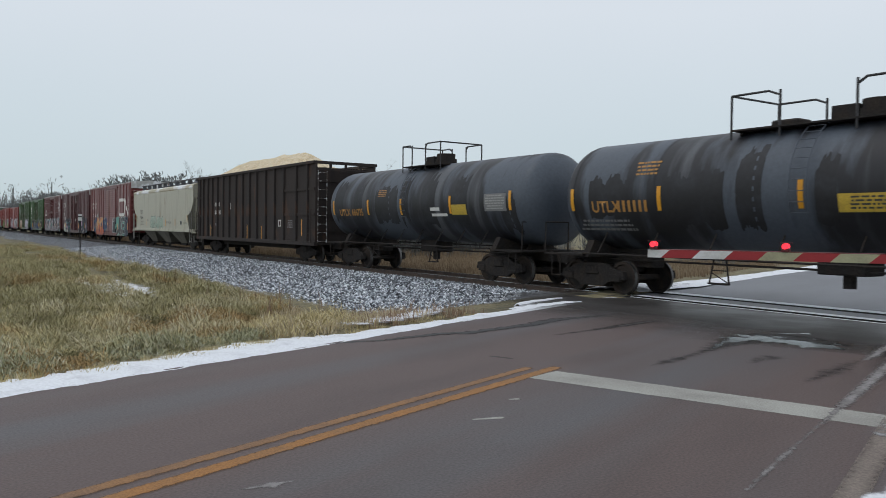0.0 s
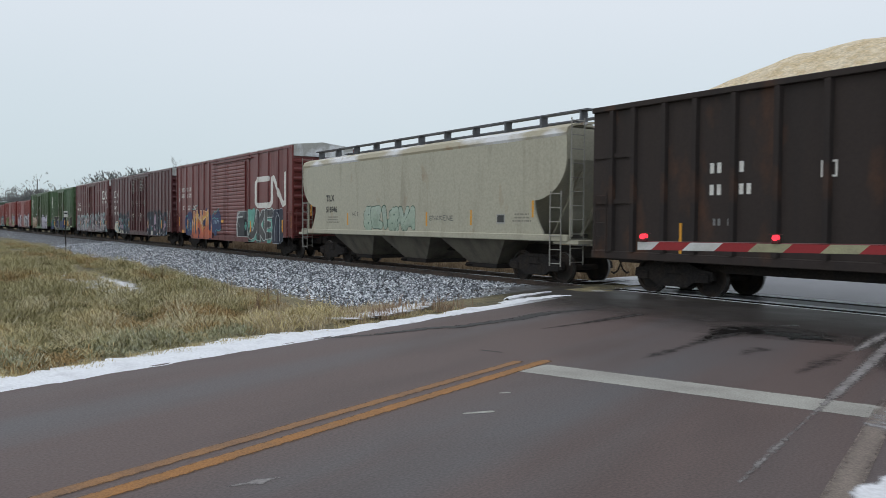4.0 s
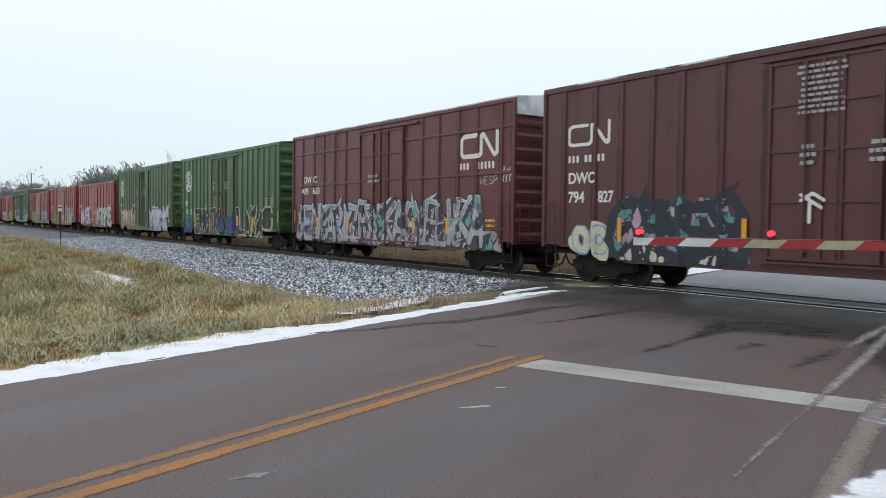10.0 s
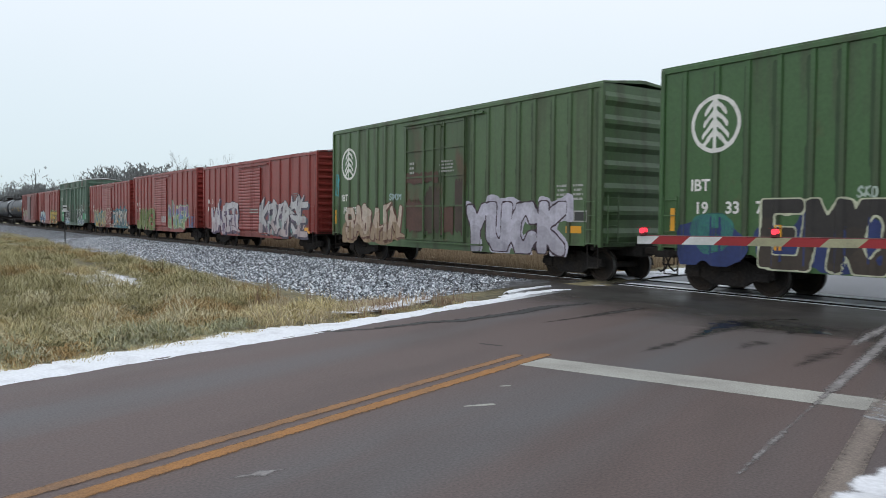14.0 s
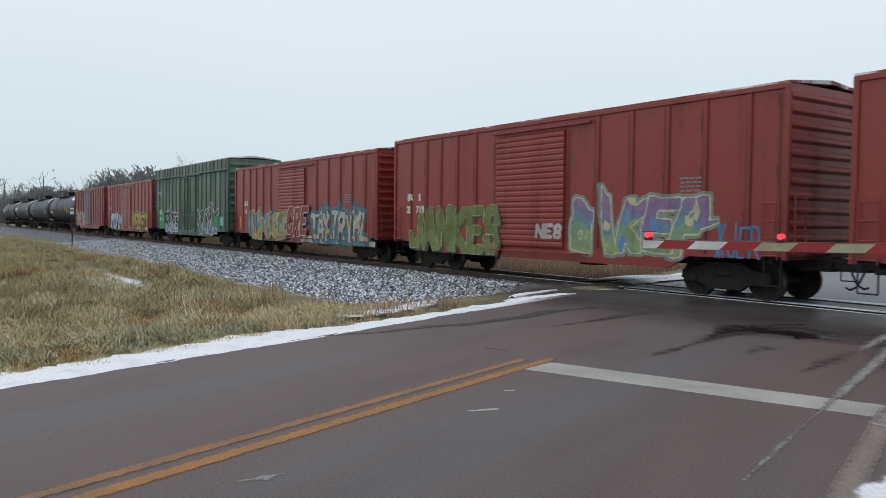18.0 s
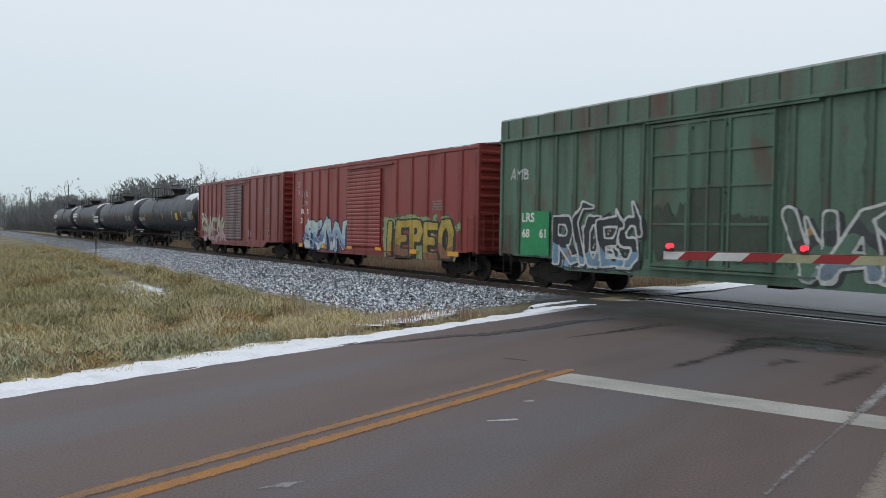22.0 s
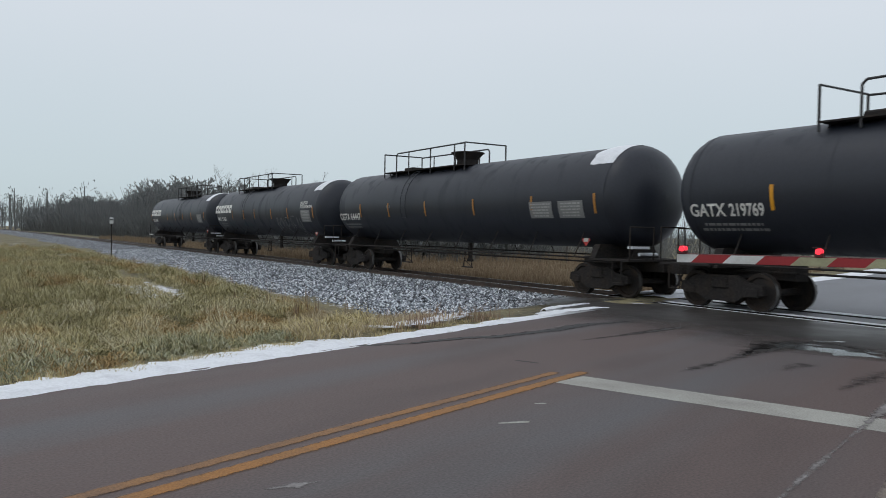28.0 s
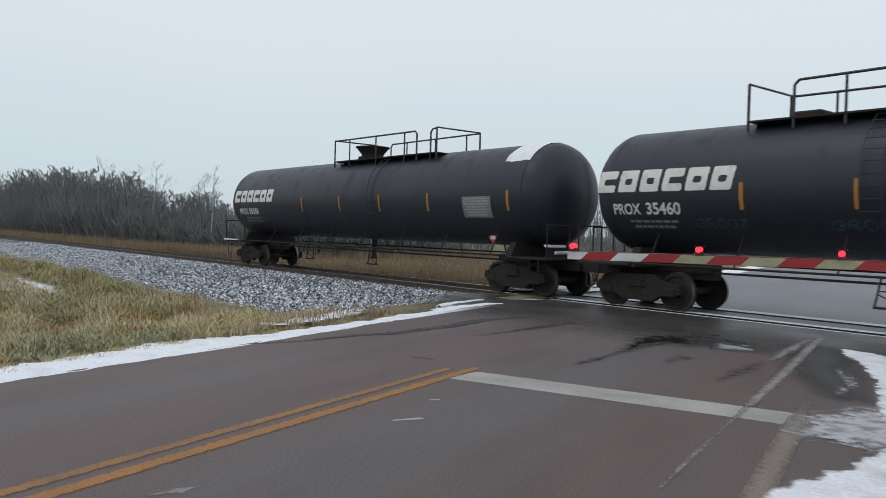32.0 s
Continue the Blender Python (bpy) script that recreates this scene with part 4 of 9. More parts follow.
def wild(parent, x0, x1, z0, z1, surf, palette, edge, seed, label, pitch=0.42, jag=0.5, slant=0.3, cell=0.025, line=0.04, light=None, tall=2.4, share=0.8, rim=0.05, text="", fills=()):
    """Sprayed interlocking letters that cannot be read: slanting shards in palette colours (colour, weight), dark edges, a spiky outline."""
    rs = np.random.RandomState(seed)
    nx, nz = int((x1 - x0) / cell), int((z1 - z0) / cell)
    X, Z = np.meshgrid(x0 + (np.arange(nx) + 0.5) * cell, z0 + (np.arange(nz) + 0.5) * cell)
    kx = np.arange(x0 - 1.5, x1 + 1.5, 0.21)
    peak = np.where(rs.rand(len(kx)) < 0.35, rs.rand(len(kx)) * 0.3, 0.35 + 0.65 * rs.rand(len(kx)))
    Xs = X - slant * 0.5 * (Z - z0)
    ends = np.clip(np.minimum(X - x0, x1 - X) / 0.5, 0, 1)
    top = np.interp(Xs, kx, z1 - jag * peak) - (1 - ends) * 0.35 * (z1 - z0)
    foot = np.interp(X, kx, z0 + 0.18 * jag * rs.rand(len(kx)))
    n = max(6, int((x1 - x0) * (z1 - z0) / pitch ** 2 * 1.9))
    px, pz, lean = rs.uniform(x0, x1, n), rs.uniform(z0, z1, n), slant * rs.choice([-1, 1, 1.6], n)
    best, second, who = np.full(X.shape, 99.0), np.full(X.shape, 99.0), np.zeros(X.shape, int)
    for i in range(n):
        d = np.hypot(X - px[i] - lean[i] * (Z - pz[i]), (Z - pz[i]) / tall)
        near = d < best
        second = np.where(near, best, np.minimum(second, d))
        who = np.where(near, i, who)
        best = np.where(near, d, best)
    mats = []

    def idx(c):
        m = spray(c)
        if m not in mats:
            mats.append(m)
        return mats.index(m)
    wsum = np.cumsum([w for _, w in palette])
    pick = np.searchsorted(wsum / wsum[-1], rs.rand(n))
    ids = np.array([idx(c) for c, _ in palette])[pick][who]
    if light is not None:
        ids[(second - best < 1.9 * line) & (rs.rand(n) < 0.4)[who]] = idx(light)
    ids[(second - best < line) & (rs.rand(n) < share)[who]] = idx(edge)
    if text:
        # slanting strokes of letters woven through the shards
        rnd = random.Random(seed)
        w, h = (x1 - x0) / len(text), z1 - z0 - 0.35 * jag
        sx, sz = 0.115 * w, 0.085 * h
        d = np.full(X.shape, 9.0)
        for i, ch in enumerate(text):
            ln, dz, wd = rnd.uniform(-0.25, 0.4), rnd.uniform(-0.05, 0.12) * h, rnd.uniform(0.85, 1.15)
            for run in GLYPHS[ch].split("|"):
                q = [(int(k[0]) / 4, int(k[1]) / 4) for k in run.split()]
                pts = [((x0 + w * (i + 0.5) + (a - 0.5) * wd * (w - 2 * sx) + ln * (b - 0.5) * h) / sx, (z0 + dz + sz + (h - 2 * sz) * b) / sz) for a, b in q]
                for (ax, az), (bx, bz) in zip(pts[:-1], pts[1:]):
                    vx, vz = bx - ax, bz - az
                    t = np.clip(((X / sx - ax) * vx + (Z / sz - az) * vz) / (vx * vx + vz * vz + 1e-9), 0, 1)
                    d = np.minimum(d, (np.abs(X / sx - ax - t * vx) ** 4 + np.abs(Z / sz - az - t * vz) ** 4) ** 0.25)
        d = (d - 1) * min(sx, sz)
        ids[d < 1.3 * line] = idx(edge)
        if light is not None:
            ids[(d < 0)] = idx(light)
        band = (Z - z0) / (z1 - z0) + 0.2 * np.sin(X * 2.7 + seed)
        for f, c in enumerate(fills):
            ids[(d < -0.012) & (np.clip((band * len(fills)).astype(int), 0, len(fills) - 1) == f)] = idx(c)
        ids[(second - best < 0.7 * line) & (rs.rand(n) < 0.45)[who]] = idx(edge)
    ids[(top - Z < rim) | (Z - foot < 0.6 * rim)] = idx(edge)
    ids[(Z > top) | (Z < foot)] = -1
    return raster("graffiti", parent, ids, x0, z0, cell, surf, mats, label)


def piece(parent, text, x0, x1, z0, z1, surf, fills, edge, seed, label, fat=0.2, rim=0.035, wide=1.25, drop=None, flecks=(), spikes=1, shine=None, power=2.6, halo=None, cell=0.025):
    """Sprayed overlapping letters: each lies over the one before with its own rim and cast edge; strokes taper, spikes run out, fills go from foot to top."""
    rnd = random.Random(seed)
    pad, h, w = 0.4, z1 - z0, (x1 - x0) / len(text)
    zb = max(z0 - 0.25, 0.67)
    nx, nz = int((x1 - x0 + 2 * pad) / cell), int((z1 + 0.45 - zb) / cell)
    X, Z = np.meshgrid(x0 - pad + (np.arange(nx) + 0.5) * cell, zb + (np.arange(nz) + 0.5) * cell)
    X2, Z2 = wobble(X, Z, seed * 1.3, 0.02 * h)
    mats = []

    def idx(c):
        m = spray(c)
        if m not in mats:
            mats.append(m)
        return mats.index(m)
    r = fat * w

    def reach(strokes, ox, oz):
        d = np.full(X.shape, 9.0)
        for ax, az, bx, bz, ra, rb in strokes:
            vx, vz = bx - ax, bz - az
            t = np.clip(((X2 - ox - ax) * vx + (Z2 - oz - az) * vz) / (vx * vx + vz * vz + 1e-9), 0, 1)
            q = (np.abs(X2 - ox - ax - t * vx) ** power + np.abs(Z2 - oz - az - t * vz) ** power) ** (1 / power)
            d = np.minimum(d, q - (ra + (rb - ra) * t))
        return d
    letters = []
    for i, ch in enumerate(text):
        lean, wd, dz, hh = rnd.uniform(-0.18, 0.28), rnd.uniform(0.9, 1.1) * wide * w, rnd.uniform(0, 0.08) * h, rnd.uniform(0.88, 1.0)
        strokes = []
        for run in GLYPHS[ch].split("|"):
            q = [(int(k[0]) / 4, int(k[1]) / 4) for k in run.split()]
            pts = [(x0 + w * (i + 0.5) + (a - 0.5) * (wd - 2 * r) + lean * (b - 0.5) * h, z0 + dz + r + (h * hh - 2 * r) * b) for a, b in q]
            for p, n in zip(pts[:-1], pts[1:]):
                ra, rb = r * rnd.uniform(0.8, 1.15), r * rnd.uniform(0.55, 1.0)
                strokes.append((p[0], p[1], n[0], n[1], ra, rb))
        for _ in range(spikes):
            p = rnd.choice(strokes)
            an, ln = rnd.choice([rnd.uniform(0.9, 2.2), rnd.uniform(-0.4, 0.6)]), rnd.uniform(0.25, 0.5) * h
            strokes.append((p[2], p[3], p[2] + ln * math.cos(an), min(z1 + 0.3, p[3] + ln * math.sin(an)), 0.7 * r, 0.01))
        letters.append(strokes)
    ids = np.full(X.shape, -1)
    if halo is not None:
        for st in letters:
            ids[reach(st, 0, 0) < rim + halo[1]] = idx(halo[0])
    if drop is not None:
        for st in letters:
            ids[reach(st, drop[1], drop[2]) < rim] = idx(drop[0])
    order = list(range(len(letters)))
    order = order[::2] + order[1::2]
    body = np.zeros(X.shape, bool)
    for i in order:
        d = reach(letters[i], 0, 0)
        band = (Z - z0) / h + 0.13 * np.sin(X * 2.6 + seed + i) + 0.08 * np.sin(X * 6.7 + Z * 3)
        k = np.clip((band * len(fills)).astype(int), 0, len(fills) - 1)
        ids[d < rim] = idx(edge)
        for f, c in enumerate(fills):
            ids[(d < 0) & (k == f)] = idx(c)
        if shine is not None:
            ids[(d < -0.02) & (d > -0.055) & (band > 0.55)] = idx(shine)
        body |= d < 0
    for c, m, lo, hi in flecks:
        for _ in range(m):
            cx, cz, an = rnd.uniform(x0, x1), z0 + h * rnd.uniform(lo, hi), rnd.uniform(-0.7, 0.7)
            ex, ez = rnd.uniform(0.05, 0.11) * h, rnd.uniform(0.08, 0.2) * h
            px, pz = (X - cx) * math.cos(an) + (Z - cz) * math.sin(an), -(X - cx) * math.sin(an) + (Z - cz) * math.cos(an)
            ids[(np.abs(px) / ex * np.maximum(0.3, 1 + pz / ez * 0.7) + np.abs(pz) / ez < 1) & body] = idx(c)
    return raster("graffiti", parent, ids, x0 - pad, zb, cell, surf, mats, label)


def soot(parent, x0, x1, z0, z1, surf, seed, label="ragged band of black soot", stuff=None):
    """Soot that has run down a tank: ragged streaks, broken towards the rim."""
    cell = 0.035
    nx, nz = int((x1 - x0) / cell), int((z1 - z0) / cell)
    rs = np.random.RandomState(seed)
    col = np.convolve(rs.rand(nx + 12), np.ones(7) / 7, "same")[6:6 + nx]
    lo, hi = z0 + (z1 - z0) * 0.35 * np.abs(np.convolve(rs.rand(nx + 12), np.ones(5) / 5, "same")[6:6 + nx]), z1 - (z1 - z0) * 0.9 * np.abs(col - 0.5)
    Z = z0 + (np.arange(nz) + 0.5)[:, None] * cell
    on = (Z > lo[None]) & (Z < hi[None]) & (rs.rand(nz, nx) > 0.02)
    return raster("soot_patch", parent, np.where(on, 0, -1), x0, z0, cell, surf, [stuff or M_SOOT], label)


def streaking(car, ribs, half, z0, z1, colour, seed, door=None):
    """Darker strips down the left of the ribs, and at the door edges, of a boxcar's near side."""
    cell = 0.04
    rs = np.random.RandomState(seed)
    nx, nz = int(2 * half / cell), int((z1 - z0) / cell)
    xs = -half + (np.arange(nx) + 0.5) * cell
    zs = z0 + (np.arange(nz) + 0.5) * cell
    lay = lambda on: raster("streaking", car, np.where(on, 0, -1), -half, z0, cell, lambda x, z: np.full(len(x), -1.6025), [colour], "darker strip of paint beside a rib") if on.any() else None
    for r in list(ribs) + [half - 0.05]:
        wide = rs.uniform(0.04, 0.09) * (1 + 0.9 * np.interp(zs, np.linspace(z0, z1, 9), rs.rand(9) - 0.5))
        foot, head = z0, z1
        left = (xs[None] > r - 0.075 - wide[:, None]) & (xs[None] < r - 0.06) & (zs[:, None] > foot) & (zs[:, None] < head)
        lay(left)
    if door:
        for a in door:
            lay((np.abs(xs[None] - a) < 0.04 + 0.05 * np.interp(zs, np.linspace(z0, z1, 12), rs.rand(12))[:, None]) & (zs[:, None] < z1 - 0.2))


def tag(parent, text, x0, x1, z0, z1, surf, col, seed, label, line=0.035, cell=0.025):
    """A thin scribbled tag of one colour."""
    return graffiti(parent, text, x0, x1, z0, z1, surf, [col], col, None, seed, label, line, 0.0, cell)


def ribbon(name, parent, paths, thick, surf, material, label, cell=0.035, square=True):
    """A bent band of paint of even width along open paths."""
    xs = [p[0] for q in paths for p in q]
    zs = [p[1] for q in paths for p in q]
    x0, z0 = min(xs) - thick, min(zs) - thick
    nx, nz = int((max(xs) - x0 + thick) / cell) + 1, int((max(zs) - z0 + thick) / cell) + 1
    X, Z = np.meshgrid(x0 + (np.arange(nx) + 0.5) * cell, z0 + (np.arange(nz) + 0.5) * cell)
    d = seg_dist(X, Z, [s for q in paths for s in zip(q[:-1], q[1:])])
    return raster(name, parent, np.where(d < thick / 2, 0, -1), x0, z0, cell, surf, [material], label)


def bars(parent, text, x, z, h, surf, material, wide=0.62, label="", name="lettering"):
    """Stencilled writing as plain upright bars, one for each character."""
    verts, faces = [], []
    step = h * (wide + 0.2)
    rows = 4
    for i, ch in enumerate(text):
        if ch == " ":
            continue
        xa, xb = x + i * step, x + i * step + h * wide * 0.74
        zz = np.linspace(z, z + h, rows + 1)
        n = len(verts)
        for w in zz:
            ys = surf(np.array([xa, xb]), np.array([w, w]))
            verts += [(xa, float(ys[0]), float(w)), (xb, float(ys[1]), float(w))]
        for r in range(rows):
            k = n + 2 * r
            faces.append((k, k + 1, k + 3, k + 2))
    return tagged(pydata(name, verts, faces, material, parent, label), kind="stuff")


def lines_of_print(parent, x0, x1, z0, z1, rows, surf, material, seed, label=""):
    """Small print that cannot be read, as centred rows of short bars."""
    rnd = random.Random(seed)
    verts, faces = [], []
    pitch = (z1 - z0) / rows
    for r in range(rows):
        z = z1 - (r + 0.8) * pitch
        cut = 0.5 * (x1 - x0) * (1 - rnd.uniform(0.72, 1.0))
        x, end = x0 + cut, x1 - cut
        while x < end - 0.02:
            w = min(rnd.uniform(0.05, 0.2), end - x)
            q = np.array([(x, z), (x + w, z), (x + w, z + pitch * 0.5), (x, z + pitch * 0.5)])
            ys = surf(q[:, 0], q[:, 1])
            n = len(verts)
            verts += [(a, float(y), b) for (a, b), y in zip(q, ys)]
            faces.append((n, n + 1, n + 2, n + 3))
            x += w + 0.035
    return tagged(pydata("small_print", verts, faces, material, parent, label), kind="stuff")


def plate(parent, name, x0, x1, z0, z1, surf, material, label="", t=0.006):
    """A thin sheet fixed on a side, following its curve."""
    n = 8
    xs = np.array([x0, x1])
    verts, faces = [], []
    for k in range(n + 1):
        z = z0 + (z1 - z0) * k / n
        for x in (x0, x1):
            y = float(surf(np.array([x]), np.array([z]))[0])
            verts += [(x, y - t, z), (x, y + 0.004, z)]
    for k in range(n):
        a, b = 4 * k, 4 * k + 4
        faces += [(a, a + 2, b + 2, b), (a + 1, a, b, b + 1), (a + 2, a + 3, b + 3, b + 2)]
    faces += [(0, 1, 3, 2), (4 * n, 4 * n + 2, 4 * n + 3, 4 * n + 1)]
    return pydata(name, verts, faces, material, parent, label)


def words(parent, text, x, z, h, surf, material, squeeze=1.0):
    """Readable lettering, laid on the side."""
    cu = bpy.data.curves.new("lettering", "FONT")
    cu.body = text
    cu.size = h * 1.4
    cu.offset = 0.035 * h
    ob = bpy.data.objects.new("lettering", cu)
    me = bpy.data.meshes.new_from_object(ob)
    bpy.data.objects.remove(ob)
    bm = bmesh.new()
    bm.from_mesh(me)
    bmesh.ops.triangulate(bm, faces=bm.faces[:])
    bmesh.ops.subdivide_edges(bm, edges=[e for e in bm.edges if e.calc_length() > 0.08], cuts=2)
    bm.to_mesh(me)
    bm.free()
    co = np.empty(len(me.vertices) * 3)
    me.vertices.foreach_get("co", co)
    co = co.reshape(-1, 3)
    xs, zs = x + co[:, 0] * squeeze, z + co[:, 1]
    me.vertices.foreach_set("co", np.stack([xs, surf(xs, zs) - 0.004, zs], 1).ravel())
    me.update()
    me.materials.clear()
    me.materials.append(material)
    return tagged(mesh_part("lettering", me, None, parent), kind="stuff")


# ---- train: running gear, built once and shared ----
SHARED = {}


def shared(key, build):
    if key not in SHARED:
        bm = bmesh.new()
        m = build(bm)
        bmesh.ops.recalc_face_normals(bm, faces=bm.faces[:])
        me = bpy.data.meshes.new(key)
        bm.to_mesh(me)
        bm.free()
        me.materials.append(m)
        SHARED[key] = me
    return SHARED[key]


def sub(name, me, parent, loc=(0, 0, 0), rot=None):
    ob = new(name, me)
    ob.parent = parent
    ob.location = loc
    if rot:
        ob.rotation_euler = rot
    return ob


def b_side_frame(bm):
    top = [(-1.18, 0.40), (-1.14, 0.60), (-0.72, 0.66), (-0.42, 0.80), (0.42, 0.80), (0.72, 0.66), (1.14, 0.60), (1.18, 0.40), (0.98, 0.36), (0.62, 0.32), (0.42, 0.20), (-0.42, 0.20), (-0.62, 0.32), (-0.98, 0.36)]
    prism(bm, top, "y", -0.07, 0.07)
    box(bm, -1.06, -0.72, -0.11, 0.05, 0.33, 0.53, 0.02)
    box(bm, 0.72, 1.06, -0.11, 0.05, 0.33, 0.53, 0.02)
    for v in bm.verts:
        v.co.x *= 1.035
        v.co.z *= 1.06
    return M_STEEL_BLACK


def b_spring(bm):
    for x in (-0.16, 0, 0.16):
        for k in range(6):
            rod(bm, (x, 0, 0.27 + k * 0.045), (x, 0, 0.295 + k * 0.045), 0.068, 8)
    box(bm, -0.25, 0.25, -0.08, 0.08, 0.22, 0.27)
    box(bm, -0.27, 0.27, -0.10, 0.10, 0.54, 0.66, 0.02)
    return M_STEEL_BLACK


def b_bolster(bm):
    box(bm, -0.22, 0.22, -1.12, 1.12, 0.52, 0.78, 0.03)
    rod(bm, (0, 0, 0.78), (0, 0, 0.92), 0.2, 12)
    box(bm, -0.95, 0.95, -0.45, -0.38, 0.40, 0.47)
    box(bm, -0.95, 0.95, 0.38, 0.45, 0.40, 0.47)
    return M_STEEL_BLACK


def b_wheel(bm):
    # lathe of a freight wheel's half profile, about y
    prof = [(0.0, -0.09), (0.11, -0.09), (0.13, -0.05), (0.32, -0.02), (0.345, -0.06), (0.42, -0.06), (0.425, 0.04), (0.448, 0.055), (0.448, 0.075), (0.36, 0.07), (0.33, 0.03), (0.13, 0.05), (0.11, 0.09), (0.0, 0.09)]
    seg = 28
    rings = []
    for r, y in prof:
        rings.append([bm.verts.new((r * math.cos(2 * math.pi * k / seg), y, r * math.sin(2 * math.pi * k / seg))) for k in range(seg)] if r > 0 else [bm.verts.new((0, y, 0))])
    for a, b in zip(rings[:-1], rings[1:]):
        for k in range(seg):
            k2 = (k + 1) % seg
            if len(a) == 1:
                bm.faces.new((a[0], b[k], b[k2]))
            elif len(b) == 1:
                bm.faces.new((a[k], b[0], a[k2]))
            else:
                bm.faces.new((a[k], b[k], b[k2], a[k2]))
    return M_WHEEL


def b_axle(bm):
    rod(bm, (0, -1.02, 0), (0, 1.02, 0), 0.08, 12)
    for s in (-1, 1):
        rod(bm, (0, s * 0.92, 0), (0, s * 1.09, 0), 0.11, 12)
        for k in range(3):
            a = 2.094 * k
            rod(bm, (0.06 * math.cos(a), s * 1.085, 0.06 * math.sin(a)), (0.06 * math.cos(a), s * 1.105, 0.06 * math.sin(a)), 0.018, 6)
    return M_STEEL_BLACK


def b_coupler(bm):
    box(bm, -0.5, 0.32, -0.1, 0.1, 0.78, 0.98, 0.02)
    prism(bm, [(0.28, -0.16), (0.62, -0.2), (0.7, -0.08), (0.52, -0.02), (0.55, 0.06), (0.68, 0.12), (0.62, 0.2), (0.4, 0.2), (0.28, 0.12)], "z", 0.74, 1.02)
    pipe(bm, [(0.3, 0.25, 0.8), (0.45, 0.27, 0.45), (0.62, 0.25, 0.36), (0.74, 0.2, 0.4)], 0.025)
    return M_STEEL_BLACK


WHEELSETS = []


def truck(car, x):
    t = sub("truck", shared("bolster", b_bolster), car, (x, 0, 0))
    for s in (-1, 1):
        fr = sub("side_frame", shared("side_frame", b_side_frame), t, (0, s * 1.0, 0), None if s < 0 else (0, 0, math.pi))
        sub("spring_nest", shared("spring_nest", b_spring), t, (0, s * 1.0, 0))
    for dx in (-0.92, 0.92):
        ax = sub("wheelset", wheelset_mesh(), t, (dx, 0, 0.457))
        WHEELSETS.append(ax)
    return t


def wheelset_mesh():
    """Axle, two wheels and their bright treads as one mesh, as they turn as one."""
    if "wheelset" in SHARED:
        return SHARED["wheelset"]
    bm = bmesh.new()
    b_axle(bm)
    for s in (-1, 1):
        n0 = len(bm.verts)
        b_wheel(bm)
        bm.verts.ensure_lookup_table()
        for v in bm.verts[n0:]:
            v.co.y = v.co.y * -s * 1.0 + s * 0.735
    for v in bm.verts:
        v.co.x *= 1.088
        v.co.z *= 1.088
    bmesh.ops.recalc_face_normals(bm, faces=bm.faces[:])
    for f in bm.faces:
        c = f.calc_center_median()
        r = math.hypot(c.x, c.z)
        f.material_index = 1 if 0.43 < r < 0.47 and abs(abs(c.y) - 0.735) < 0.055 and abs(f.normal.y) < 0.5 else 0
    me = bpy.data.meshes.new("wheelset")
    bm.to_mesh(me)
    bm.free()
    me.materials.append(M_WHEEL)
    me.materials.append(M_TREAD)
    SHARED["wheelset"] = me
    return me


def couplers(car, half):
    for s in (-1, 1):
        c = sub("coupler", shared("coupler", b_coupler), car, (s * (half - 0.6), 0, 0), (0, 0, 0 if s > 0 else math.pi))


def ladder(car, x, y, z0, z1, axis, material, w=0.4, label=""):
    bm = bmesh.new()
    n = int((z1 - z0) / 0.38)
    def P(a, z):
        return (x + a, y, z) if axis == "x" else (x, y + a, z)
    for a in (-w / 2, w / 2):
        rod(bm, P(a, z0), P(a, z1), 0.018, 6)
    for k in range(n + 1):
        z = z0 + 0.08 + (z1 - z0 - 0.16) * k / n
        rod(bm, P(-w / 2, z), P(w / 2, z), 0.014, 6)
    return part("ladder", bm, material, car, label)


def flat_surf(half_w, ribs=(), rib_w=0.07, depth=0.05, lift=0.004, doors=(), proud=0.09):
    rb = np.array(ribs if len(ribs) else [1e6])
    def f(x, z):
        d = np.min(np.abs(np.asarray(x)[:, None] - rb[None]), axis=1)
        k = np.clip((rib_w + 0.03 - d) / 0.03, 0, 1)
        y = half_w + depth * k + lift
        for p, q in doors:
            y = np.where((np.asarray(x) > p - 0.03) & (np.asarray(x) < q + 0.03), np.maximum(y, half_w + proud + lift), y)
        return -y
    return f


